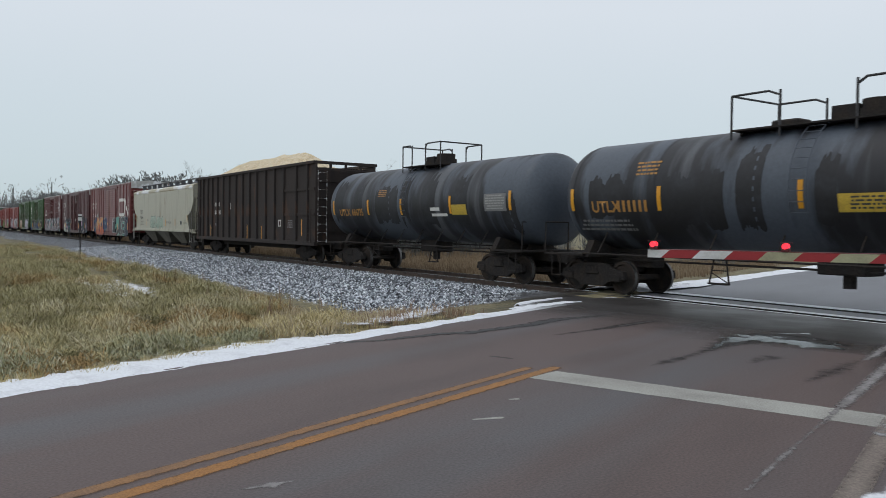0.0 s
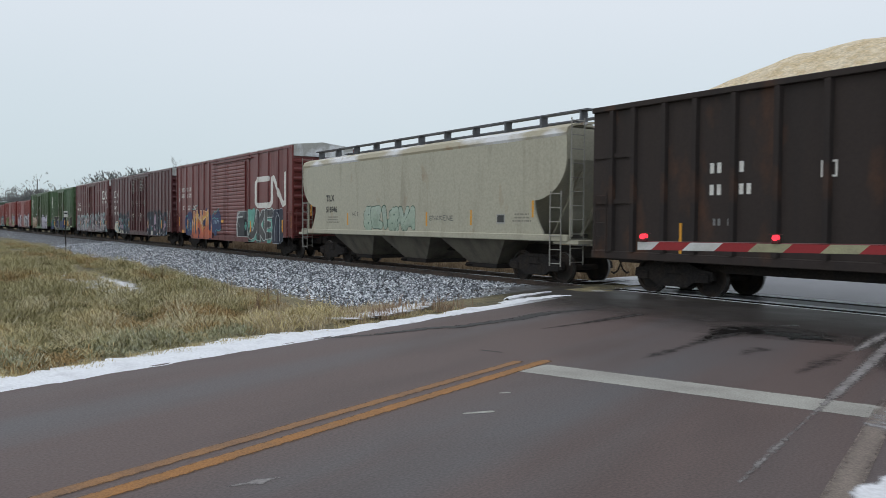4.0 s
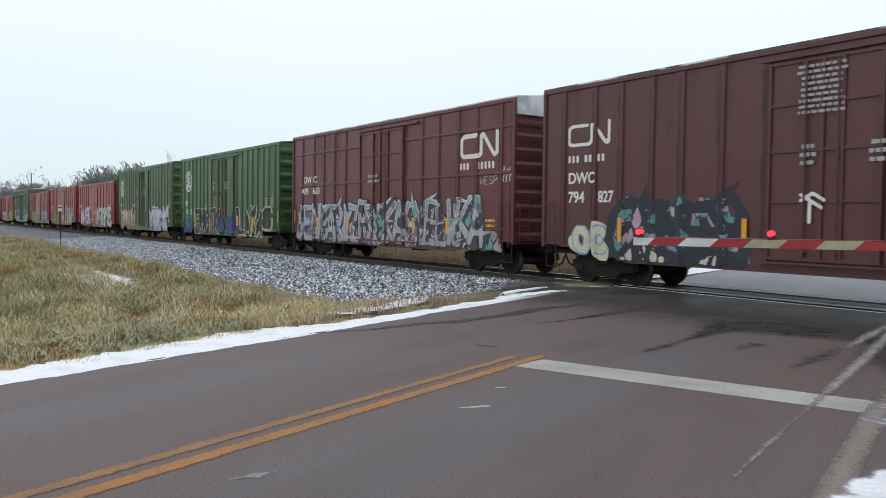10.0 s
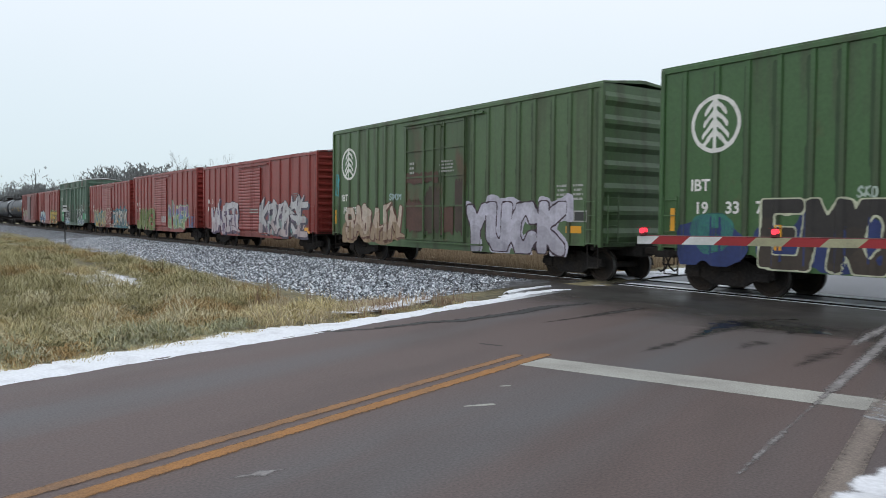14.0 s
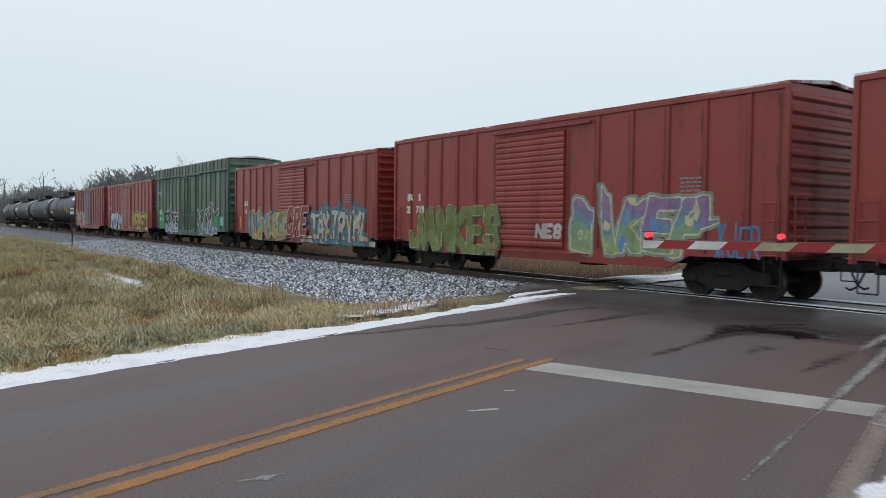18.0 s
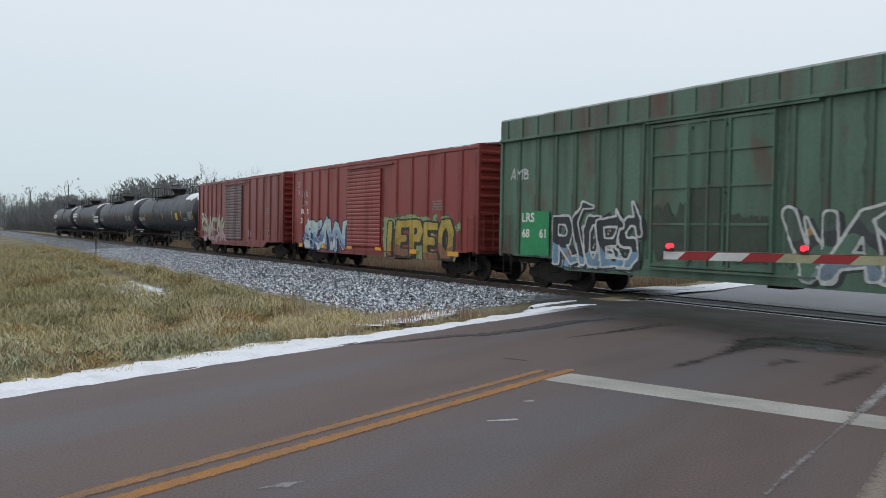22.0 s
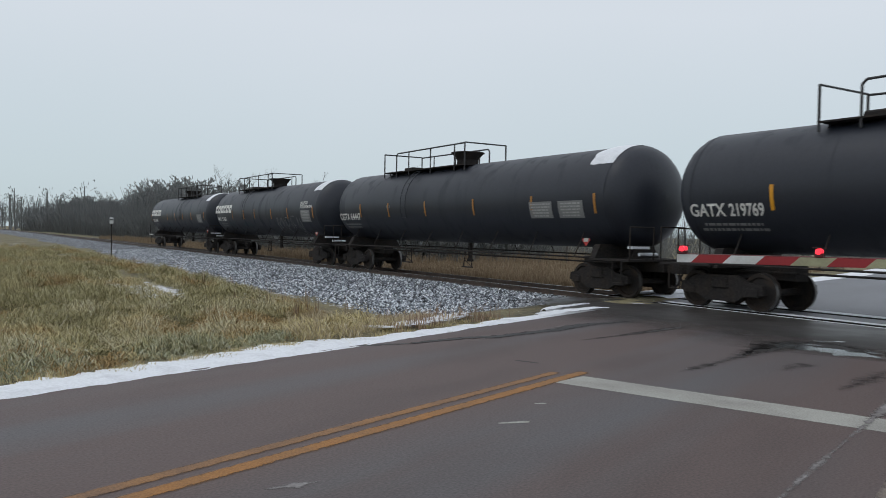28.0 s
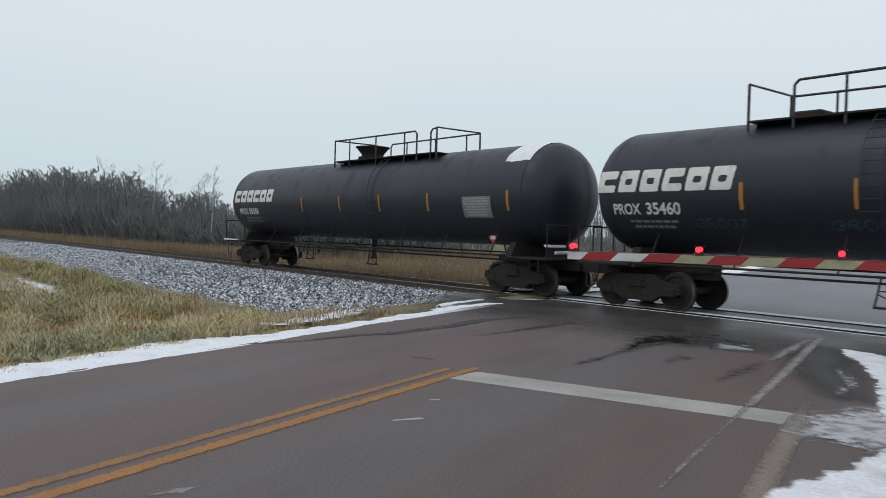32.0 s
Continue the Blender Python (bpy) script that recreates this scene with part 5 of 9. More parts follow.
# ---- train: boxcars ----
def boxcar(name, label, L, half, eave, paintm, ribs, doors, roofm, endm, band=None, door_kind="panel", door_mat=None, white_end=False, sill=0.66, group="boxcars of the train", endribs=9, lip=True):
    """L: length over couplers; half: half of the body; ribs: their x; doors: spans (x0, x1)."""
    W = 1.60
    car = new(name)
    tagged(car, label, "boxcar", group)
    wall_lo = sill
    for s in (-1, 1):
        bm = bmesh.new()
        # side sheet, stepped up over the trucks, with a sill along its foot
        tc = half - 3.0
        prof = [(-half, 1.06), (-half + 0.5, 1.06), (-half + 0.7, 1.0), (-tc - 0.5, 0.98), (-tc + 0.1, wall_lo), (tc - 0.1, wall_lo), (tc + 0.5, 0.98), (half - 0.7, 1.0), (half - 0.5, 1.06), (half, 1.06), (half, eave), (-half, eave)]
        prism(bm, prof, "y", s * W, s * (W - 0.08))
        part("side_wall", bm, paintm, car)
        if lip:
            bm = bmesh.new()
            box(bm, -half - 0.02, half + 0.02, min(s * (W - 0.06), s * (W + 0.045)), max(s * (W - 0.06), s * (W + 0.045)), eave - 0.13, eave - 0.01, 0.012)
            part("top_chord", bm, paintm, car)
    bm = bmesh.new()
    h = eave - 1.12 - 0.18
    d = 0.07
    prism(bm, [(-d, -W), (-d * 1.0, -W - 0.05), (d, -W - 0.05), (d, -W)], "z", 1.08, eave - 0.14)
    for v in bm.verts:
        if v.co.y < -W - 0.01:
            v.co.x *= 0.7
    me = bpy.data.meshes.new("rib")
    bmesh.ops.recalc_face_normals(bm, faces=bm.faces[:])
    bm.to_mesh(me)
    bm.free()
    me.materials.append(paintm)
    for x in ribs:
        for s in (-1, 1):
            o = sub("rib", me, car, (x, 0, 0), None if s < 0 else (0, 0, math.pi))
            if s > 0:
                o.location.x = x
    # ends with pressed horizontal corrugations
    for s in (-1, 1):
        bm = bmesh.new()
        xs = s * half
        n = endribs
        z0, z1 = 1.0, eave - (0.55 if white_end else 0.12)
        prof = [(0.0, z0)]
        p = (z1 - z0) / n
        for k in range(n):
            prof += [(0.0, z0 + p * (k + 0.2)), (0.075, z0 + p * (k + 0.42)), (0.075, z0 + p * (k + 0.6)), (0.0, z0 + p * (k + 0.82))]
        prof += [(0.0, eave + (0.0 if not white_end else 0.0)), (-0.08, eave), (-0.08, z0)]
        prism(bm, [(xs + s * a, b) for a, b in prof], "y", -W + 0.03, W - 0.03)
        e = part("end_wall", bm, endm, car)
        if white_end:
            bm = bmesh.new()
            prism(bm, [(-W + 0.02, eave - 0.52), (W - 0.02, eave - 0.52), (W - 0.02, eave), (0, eave + 0.16), (-W + 0.02, eave)], "x", xs + s * 0.002, xs + s * 0.09)
            part("roof_end_panel", bm, M_SILVER, car, "pale unpainted end panel under the roof")
        for sy in (-1, 1):
            bm = bmesh.new()
            box(bm, xs - 0.06, xs + 0.06, sy * W - 0.06, sy * W + 0.06, 0.98, eave - 0.02, 0.02)
            part("corner_post", bm, paintm, car)
    # roof: low gable with cross battens and an overhang
    bm = bmesh.new()
    prism(bm, [(-W - 0.03, eave - 0.02), (-W - 0.03, eave + 0.03), (0, eave + 0.19), (W + 0.03, eave + 0.03), (W + 0.03, eave - 0.02), (0, eave + 0.1)], "x", -half - 0.05, half + 0.05)
    k = int(half * 2 / 1.25)
    for i in range(k + 1):
        x = -half + 0.1 + i * (2 * half - 0.2) / k
        prism(bm, [(-W + 0.05, eave + 0.0), (-W + 0.05, eave + 0.05), (0, eave + 0.215), (W - 0.05, eave + 0.05), (W - 0.05, eave + 0.0), (0, eave + 0.15)], "x", x - 0.04, x + 0.04)
    part("roof", bm, roofm, car, "roof with cross battens, dusted with snow")
    # doors
    for i, (a, b) in enumerate(doors):
        for s in (-1, 1):
            bm = bmesh.new()
            y0, y1 = s * (W - 0.01), s * (W + 0.055)
            lo, hi = 0.92, eave - (0.78 if paintm is P_TEAL else 0.32)
            ya, yb = min(y0, y1), max(y0, y1)
            box(bm, a, b, ya, yb - (0.015 if s > 0 else 0), lo, hi, 0.01) if s > 0 else box(bm, a, b, ya + 0.015, yb, lo, hi, 0.01)
            yo = s * (W + 0.03)
            if door_kind == "corrugated":
                m = 20
                q = (hi - lo - 0.2) / m
                prof = [(yo - s * 0.03, lo + 0.06)]
                for r in range(m):
                    z = lo + 0.1 + q * (r + 0.5)
                    prof += [(yo + s * 0.025, z - q * 0.47), (yo + s * 0.045, z - q * 0.2), (yo + s * 0.045, z + q * 0.25), (yo + s * 0.025, z + q * 0.47)]
                prof += [(yo - s * 0.03, hi - 0.06)]
                bm.free()
                bm = bmesh.new()
                prism(bm, prof, "x", a + 0.03, b - 0.03)
            dr = part("door", bm, door_mat or paintm, car, "corrugated sliding door" if door_kind == "corrugated" else "plug door with a grid of stiffeners")
            if door_kind != "corrugated":
                for x in (a + 0.05, a + (b - a) * 0.33, a + (b - a) * 0.5, a + (b - a) * 0.67, b - 0.05):
                    bm = bmesh.new()
                    box(bm, x - 0.03, x + 0.03, min(yo, yo + s * 0.06), max(yo, yo + s * 0.06), lo + 0.02, hi - 0.02)
                    part("stiffener", bm, door_mat or paintm, dr)
                for z in (lo + 0.06, lo + (hi - lo) * 0.3, lo + (hi - lo) * 0.55, lo + (hi - lo) * 0.78, hi - 0.06):
                    bm = bmesh.new()
                    box(bm, a + 0.02, b - 0.02, min(yo, yo + s * 0.05), max(yo, yo + s * 0.05), z - 0.03, z + 0.03)
                    part("stiffener", bm, door_mat or paintm, dr)
            if s < 0:
                bm = bmesh.new()
                for x in (a + (b - a) * 0.36, a + (b - a) * 0.64):
                    rod(bm, (x, -W - 0.12, lo + 0.1), (x, -W - 0.12, hi - 0.1), 0.02, 6)
                    for z in (lo + 0.2, (lo + hi) / 2, hi - 0.2):
                        box(bm, x - 0.03, x + 0.03, -W - 0.13, -W - 0.03, z - 0.03, z + 0.03)
                if door_kind != "corrugated":
                    part("locking_bar", bm, door_mat or paintm, dr)
                else:
                    bm.free()
    for s in (-1, 1):
        bm = bmesh.new()
        a, b = doors[0][0] - 0.15, doors[-1][1] + 1.0
        y = s * (W + 0.07)
        box(bm, a, b, min(y, y + s * 0.06), max(y, y + s * 0.06), 0.86, 0.91)
        part("door_track", bm, paintm, car)
        bm = bmesh.new()
        box(bm, a, b, min(y - s * 0.03, y + s * 0.05), max(y - s * 0.03, y + s * 0.05), hi + 0.02, hi + 0.08)
        part("door_track", bm, paintm, car)
    # underframe
    bm = bmesh.new()
    box(bm, -half - 0.25, half + 0.25, -0.22, 0.22, 0.72, 1.06)
    for x in np.linspace(-half + 0.4, half - 0.4, 9):
        box(bm, x - 0.06, x + 0.06, -W + 0.1, W - 0.1, 0.9, 1.05)
    box(bm, -half, half, -W + 0.05, W - 0.05, 1.02, 1.10)
    rod(bm, (-1.2, 0.5, 0.72), (-0.2, 0.5, 0.72), 0.2, 10)
    box(bm, 1.2, 1.8, -0.9, -0.4, 0.55, 0.85)
    part("underframe", bm, M_STEEL_BLACK, car)
    # ladders and steps
    for sx in (-1, 1):
        ladder(car, sx * (half - 0.32), -W - 0.09, 1.0, 2.3, "x", paintm)
        ladder(car, sx * (half + 0.12), -W + 0.35, 1.1, 2.4, "y", paintm)
        for sy in (-1, 1):
            bm = bmesh.new()
            x = sx * (half - 0.3)
            pipe(bm, [(x - 0.2, sy * (W - 0.02), 1.1), (x - 0.2, sy * (W - 0.02), 0.42), (x + 0.2, sy * (W - 0.02), 0.42), (x + 0.2, sy * (W - 0.02), 1.1)], 0.018)
            part("step_iron", bm, M_STEEL_BLACK, car)
    # strips beside ribs and door take a darker tone of the car's paint
    col = [0.55 * k for k in paintm.node_tree.nodes["Mix"].inputs[6].default_value[:3]]
    streaking(car, ribs, half - 0.02, 1.1, eave - 0.2, spray(tuple(round(k, 4) for k in col)), int(L * 100), (doors[0][0] - 0.1, doors[-1][1] + 0.12))
    couplers(car, L / 2)
    for sx in (-1, 1):
        truck(car, sx * (L / 2 - 2.6))
    return car


def reflectors(car, spots, surf, h=0.42, w=0.09, material=None):
    for x, z in spots:
        plate(car, "reflector", x - w / 2, x + w / 2, z - h / 2, z + h / 2, surf, material or M_REFLECT, "amber reflective strip")

# ---- train: the covered hopper, the chip gondola, the tank cars ----
def covered_hopper(L, half):
    car = new("covered_hopper")
    tagged(car, "pale grey three-bay covered hopper wagon with green scrawl", "hopper car", "hopper and gondola cars of the train")
    W = 1.60
    # side sheets with rounded cut-outs at both ends
    def outline():
        pts = [(-half + 0.95, 1.42), (half - 0.95, 1.42)]
        for k in range(9):
            a = k / 8
            pts.append((half - 0.95 - 0.38 * math.sin(a * math.pi * 0.55), 1.5 + 0.95 * a))
        for k in range(1, 9):
            a = k / 8 * math.pi / 2
            pts.append((half - 1.32 + 1.32 * math.sin(a) ** 1.1, 2.45 + 1.15 * (1 - math.cos(a))))
        pts.append((half, 4.3))
        right = pts[1:]
        left = [(-x, z) for x, z in reversed(right)]
        return right + left
    for s in (-1, 1):
        bm = bmesh.new()
        prism(bm, outline(), "y", s * W, s * (W - 0.06))
        part("side_sheet", bm, P_CREAM, car)
        bm = bmesh.new()
        # rounded eave from the side up to the roof
        prof = [(W, 4.26), (W + 0.03, 4.34), (W - 0.03, 4.5), (W - 0.3, 4.62), (0.35, 4.74), (0.35, 4.68), (W - 0.3, 4.55), (W - 0.07, 4.42), (W - 0.06, 4.26)]
        prism(bm, [(s * a, b) for a, b in prof], "x", -half, half)
        part("roof_sheet", bm, M_ROOF_CREAM, car, "curved pale roof sheet with snow and rust")
        bm = bmesh.new()
        box(bm, -half - 0.1, half + 0.1, min(s * (W - 0.14), s * (W + 0.05)), max(s * (W - 0.14), s * (W + 0.05)), 1.26, 1.46, 0.02)
        part("side_sill", bm, P_CREAM, car)
    # sloped end sheets and end bulkheads
    for s in (-1, 1):
        bm = bmesh.new()
        prism(bm, [(s * (half - 0.05), 4.5), (s * (half - 0.05), 3.6), (s * (half - 1.7), 2.2), (s * (half - 2.6), 1.3), (s * (half - 2.7), 1.35), (s * (half - 1.8), 2.3), (s * (half - 0.15), 3.7), (s * (half - 0.15), 4.5)], "y", -W + 0.07, W - 0.07)
        part("slope_sheet", bm, P_CREAM, car)
        bm = bmesh.new()
        for sy in (-1, 1):
            rod(bm, (s * (half - 0.05), sy * (W - 0.25), 1.4), (s * (half - 0.05), sy * (W - 0.25), 3.7), 0.05)
            rod(bm, (s * (half - 1.6), sy * 0.6, 1.4), (s * (half - 0.3), sy * 0.6, 3.5), 0.04)
        box(bm, s * half - 0.5, s * half + 0.5, -W, W, 1.2, 1.3)
        part("end_platform", bm, P_CREAM, car)
        ladder(car, s * (half + 0.16), -W + 0.28, 0.6, 4.75, "y", M_LADDER, 0.5)
        ladder(car, s * (half - 0.35), -W - 0.07, 0.55, 2.7, "x", M_LADDER, 0.45)
    # dark plate under the body, its paint standing in for the shade there
    bm = bmesh.new()
    box(bm, -half + 2.0, half - 2.0, -W + 0.3, W - 0.3, 1.3, 1.45)
    part("floor_shadow_plate", bm, M_SHADOW, car)
    # discharge bays
    for cx in (-4.3, -0.2, 4.0):
        bm = bmesh.new()
        w0, w1 = 2.0, 0.75
        lo, hi = 0.42, 1.42
        vs = []
        for (w, y, z) in ((w0, W - 0.12, hi), (w1, 0.85, lo)):
            vs.append([bm.verts.new((cx + a * w, b * y, z)) for a, b in ((-1, -1), (1, -1), (1, 1), (-1, 1))])
        for k in range(4):
            bm.faces.new((vs[0][k], vs[0][(k + 1) % 4], vs[1][(k + 1) % 4], vs[1][k]))
        bm.faces.new(vs[1])
        bay = part("discharge_bay", bm, P_BAY, car, "sloping discharge hopper streaked with grime")
        bm = bmesh.new()
        box(bm, cx - 0.85, cx + 0.85, -0.95, 0.95, 0.28, 0.43, 0.02)
        rod(bm, (cx - 0.5, -1.2, 0.36), (cx - 0.5, 1.2, 0.36), 0.04)
        part("outlet_gate", bm, M_STEEL_BLACK, bay)
    # running boards and hatches
    bm = bmesh.new()
    for y in (-0.75, 0.75):
        box(bm, -half - 0.1, half + 0.1, y - 0.16, y + 0.16, 5.03, 5.07)
        for x in np.linspace(-half + 0.2, half - 0.2, 11):
            box(bm, x - 0.03, x + 0.03, y - 0.14, y + 0.14, 4.64, 5.03)
    part("running_board", bm, M_BOARD, car, "grated walkway along the roof")
    for x in np.linspace(-half + 1.6, half - 1.6, 8):
        bm = bmesh.new()
        box(bm, x - 0.7, x + 0.7, -0.38, 0.38, 4.68, 4.8, 0.03)
        part("roof_hatch", bm, P_CREAM, car)
    bm = bmesh.new()
    box(bm, -half - 0.3, half + 0.3, -0.2, 0.2, 0.75, 1.1)
    part("underframe", bm, M_STEEL_BLACK, car)
    couplers(car, L / 2)
    for s in (-1, 1):
        truck(car, s * (L / 2 - 2.5))
    S = flat_surf(W)
    words(car, "TILX", -6.35, 2.68, 0.27, S, M_DARKTXT)
    words(car, "516946", -6.35, 2.20, 0.25, S, M_DARKTXT)
    lines_of_print(car, -6.3, -5.1, 1.72, 2.05, 3, S, M_GREYCREAM, 31)
    piece(car, "GEISNA", -2.86, 0.95, 1.44, 2.42, S, [(0.30, 0.38, 0.30), (0.34, 0.41, 0.33), (0.37, 0.44, 0.37)], (0.045, 0.10, 0.07), 41, "pale mint letters outlined in dark green", 0.24, 0.03, 1.25, spikes=0, power=2)
    tag(car, "SNAKENE", 1.8, 3.3, 1.84, 2.04, S, (0.14, 0.14, 0.125), 42, "small scribbled grey tag", 0.07, 0.015)
    tag(car, "NOE", -3.95, -3.35, 2.02, 2.2, S, (0.10, 0.10, 0.09), 43, "small scribbled dark tag", 0.06)
    plate(car, "data_panel", 5.65, 6.05, 1.76, 2.06, S, M_PALETXT, "small framed data panel")
    plate(car, "data_panel", 5.69, 6.01, 1.80, 2.02, flat_surf(W, lift=0.012), M_DARKTXT, "small black data panel")
    lines_of_print(car, 6.4, 7.3, 1.8, 2.1, 3, S, M_GREYCREAM, 32)
    reflectors(car, [(-7.9, 2.3), (-4.35, 1.9), (1.65, 1.9), (4.3, 1.95), (7.35, 2.2)], S, 0.5, 0.08)
    return car


def chip_gondola(L, half):
    W = 1.60
    top = 4.87
    car = new("wood_chip_gondola")
    tagged(car, "tall sooty brown open gondola heaped with wood chips", "gondola car", "hopper and gondola cars of the train")
    ribs = [-8.6, -7.87, -6.9, -6.0, -4.96, -3.9, -2.8, -1.6, -0.45, 0.64, 1.77, 3.09, 4.35, 5.6, 7.16, 8.5]
    for s in (-1, 1):
        bm = bmesh.new()
        box(bm, -half, half, min(s * W, s * (W - 0.05)), max(s * W, s * (W - 0.05)), 0.98, top)
        part("side_sheet", bm, P_GON, car)
        bm = bmesh.new()
        box(bm, -half - 0.05, half + 0.05, min(s * (W - 0.1), s * (W + 0.1)), max(s * (W - 0.1), s * (W + 0.1)), top - 0.14, top, 0.015)
        part("top_chord", bm, P_GON, car)
        bm = bmesh.new()
        box(bm, -half - 0.05, half + 0.05, min(s * (W - 0.1), s * (W + 0.06)), max(s * (W - 0.1), s * (W + 0.06)), 0.86, 1.06, 0.015)
        part("side_sill", bm, P_GON, car)
        for xa, xb, z in ((5.6, half, 3.5), (5.6, half, 2.3), (-half, -7.9, 3.5), (-half, -7.9, 2.3)):
            bm = bmesh.new()
            box(bm, xa, xb, min(s * W, s * (W + 0.05)), max(s * W, s * (W + 0.05)), z, z + 0.12)
            part("stiffener", bm, P_GON, car)

    bm = bmesh.new()
    prism(bm, [(-0.09, -W), (-0.06, -W - 0.1), (0.06, -W - 0.1), (0.09, -W)], "z", 1.06, top - 0.14)
    bmesh.ops.recalc_face_normals(bm, faces=bm.faces[:])
    me = bpy.data.meshes.new("rib")
    bm.to_mesh(me)
    bm.free()
    me.materials.append(P_GON)
    for x in ribs:
        for s in (-1, 1):
            sub("rib", me, car, (x, 0, 0), None if s < 0 else (0, 0, math.pi))
    for s in (-1, 1):
        bm = bmesh.new()
        xs = s * (half - 0.75)
        box(bm, min(xs, xs - s * 0.06), max(xs, xs - s * 0.06), -W + 0.06, W - 0.06, 1.0, top - 0.25)
        for z in (1.6, 2.4, 3.2, 4.0):
            box(bm, min(xs, xs + s * 0.1), max(xs, xs + s * 0.1), -W + 0.06, W - 0.06, z - 0.07, z + 0.07)
        part("end_wall", bm, P_GON, car)
        bm = bmesh.new()
        box(bm, s * half - 0.06, s * half + 0.06, -W, W, top - 0.14, top)
        box(bm, s * half - 0.05, s * half + 0.05, -W, W, top - 0.42, top - 0.34)
        for y in (-W + 0.05, -0.8, 0, 0.8, W - 0.05):
            box(bm, s * half - 0.05, s * half + 0.05, y - 0.05, y + 0.05, 1.0 if abs(y) > 1.2 else top - 0.42, top - 0.02)
        part("end_frame", bm, P_GON, car, "open end frame")
        ladder(car, s * (half + 0.08), -W + 0.35, 1.0, 4.4, "y", M_SNOWY_STEEL, 0.45)
        ladder(car, s * (half - 0.35), -W - 0.13, 1.0, 2.6, "x", P_GON)
    # heaped load
    nx, ny = 70, 14
    v, f = [], []
    for i in range(nx + 1):
        x = -half + 0.9 + (2 * half - 1.8) * i / nx
        for j in range(ny + 1):
            y = -W + 0.06 + (2 * W - 0.12) * j / ny
            e = sstep(-half + 0.7, -4.2, x) * (1 - sstep(4.2, 7.2, x))
            h = (0.98 * (1 - (abs(y) / W) ** 1.4) + 0.08) * e
            h += 0.10 * noise.noise((x * 0.9, y * 1.2, 4.0)) * e + 0.05 * noise.noise((x * 4, y * 4, 4.0))
            v.append((x, y, top - 0.22 + h))
    for i in range(nx):
        for j in range(ny):
            k = i * (ny + 1) + j
            f.append((k, k + ny + 1, k + ny + 2, k + 1))
    pydata("wood_chip_load", v, f, M_CHIPS, car, "heaped load of pale wood chips", True)
    bm = bmesh.new()
    box(bm, -half - 0.2, half + 0.2, -0.3, 0.3, 0.7, 1.0)
    for x in np.linspace(-half + 0.5, half - 0.5, 8):
        box(bm, x - 0.08, x + 0.08, -W, W, 0.9, 1.0)
    box(bm, -5.6, 5.6, -1.0, 1.0, 0.62, 0.98)
    part("underframe", bm, M_STEEL_BLACK, car)
    couplers(car, L / 2)
    for s in (-1, 1):
        truck(car, s * (L / 2 - 2.7))
    S = flat_surf(W, ribs, 0.07, 0.1)
    S0 = flat_surf(W)
    bars(car, "TP FX", -5.6, 2.95, 0.24, S0, M_WHITE, 0.6)
    bars(car, "70 001", -5.6, 2.45, 0.24, S0, M_WHITE, 0.6)
    bars(car, "00 00", -5.5, 1.75, 0.16, S0, M_GREYTXT, 0.6)
    for q in ((-2.95, 2.75), (4.8, 1.75)):
        bm = bmesh.new()
        x, z = q
        for a in ((x, x + 0.34, z, z + 0.04), (x, x + 0.34, z + 0.3, z + 0.34), (x, x + 0.04, z, z + 0.34), (x + 0.3, x + 0.34, z, z + 0.34)):
            box(bm, a[0], a[1], -W - 0.008, -W - 0.002, a[2], a[3])
        part("square_mark", bm, M_WHITE, car)
    lines_of_print(car, 6.0, 6.7, 1.68, 2.1, 4, S0, M_GREYTXT, 51)
    reflectors(car, [(7.75, 1.7), (2.4, 1.35), (0.2, 1.4), (-6.4, 1.4)], S0, 0.8, 0.07)
    return car


def tank_surf(R, zc, lift=0.006):
    def f(x, z):
        q = np.clip(R * R - (np.asarray(z) - zc) ** 2, 0.0004, None)
        return -np.sqrt(q) - lift
    return f


def snow_cap(car, x0, x1, R, zc, a0, a1, seed, head=None, label="patch of snow lying on the tank"):
    """A ragged sheet of snow on the top of the shell: spans x0..x1, angles a0..a1 from straight up (near side positive)."""
    wild_edge = 1.0 if x1 - x0 > 2 else 0.35
    v, f = [], []
    nx, na = 26, 22
    for i in range(nx + 1):
        x = x0 + (x1 - x0) * i / nx
        for j in range(na + 1):
            t = j / na
            lo = a0 + 8 * wild_edge * noise.noise((x * 1.3, 1.0, seed))
            hi = a1 + 14 * wild_edge * noise.noise((x * 1.1, 5.0, seed)) + 5 * wild_edge * noise.noise((x * 4.0, 5.0, seed))
            a = radians(lo + (hi - lo) * t)
            xx = x + (0.22 * noise.noise((a * 3, 2.0, seed)) if i == 0 else 0)
            r = R
            if head:
                # follow the rounded end beyond the straight shell
                over = abs(xx) - head[0]
                if over > 0:
                    r = R * math.sqrt(max(0.02, 1 - (over / head[1]) ** 2))
            edge = min(1.0, 6 * min(t, 1 - t), 4 * i / nx if i < nx / 2 else 4 * (nx - i) / nx)
            r += 0.006 + 0.035 * edge
            v.append((xx, -r * math.sin(a), zc + r * math.cos(a)))
    for i in range(nx):
        for j in range(na):
            k = i * (na + 1) + j
            f.append((k, k + 1, k + na + 2, k + na + 1))
    return pydata("snow", v, f, M_SNOW, car, label, True)


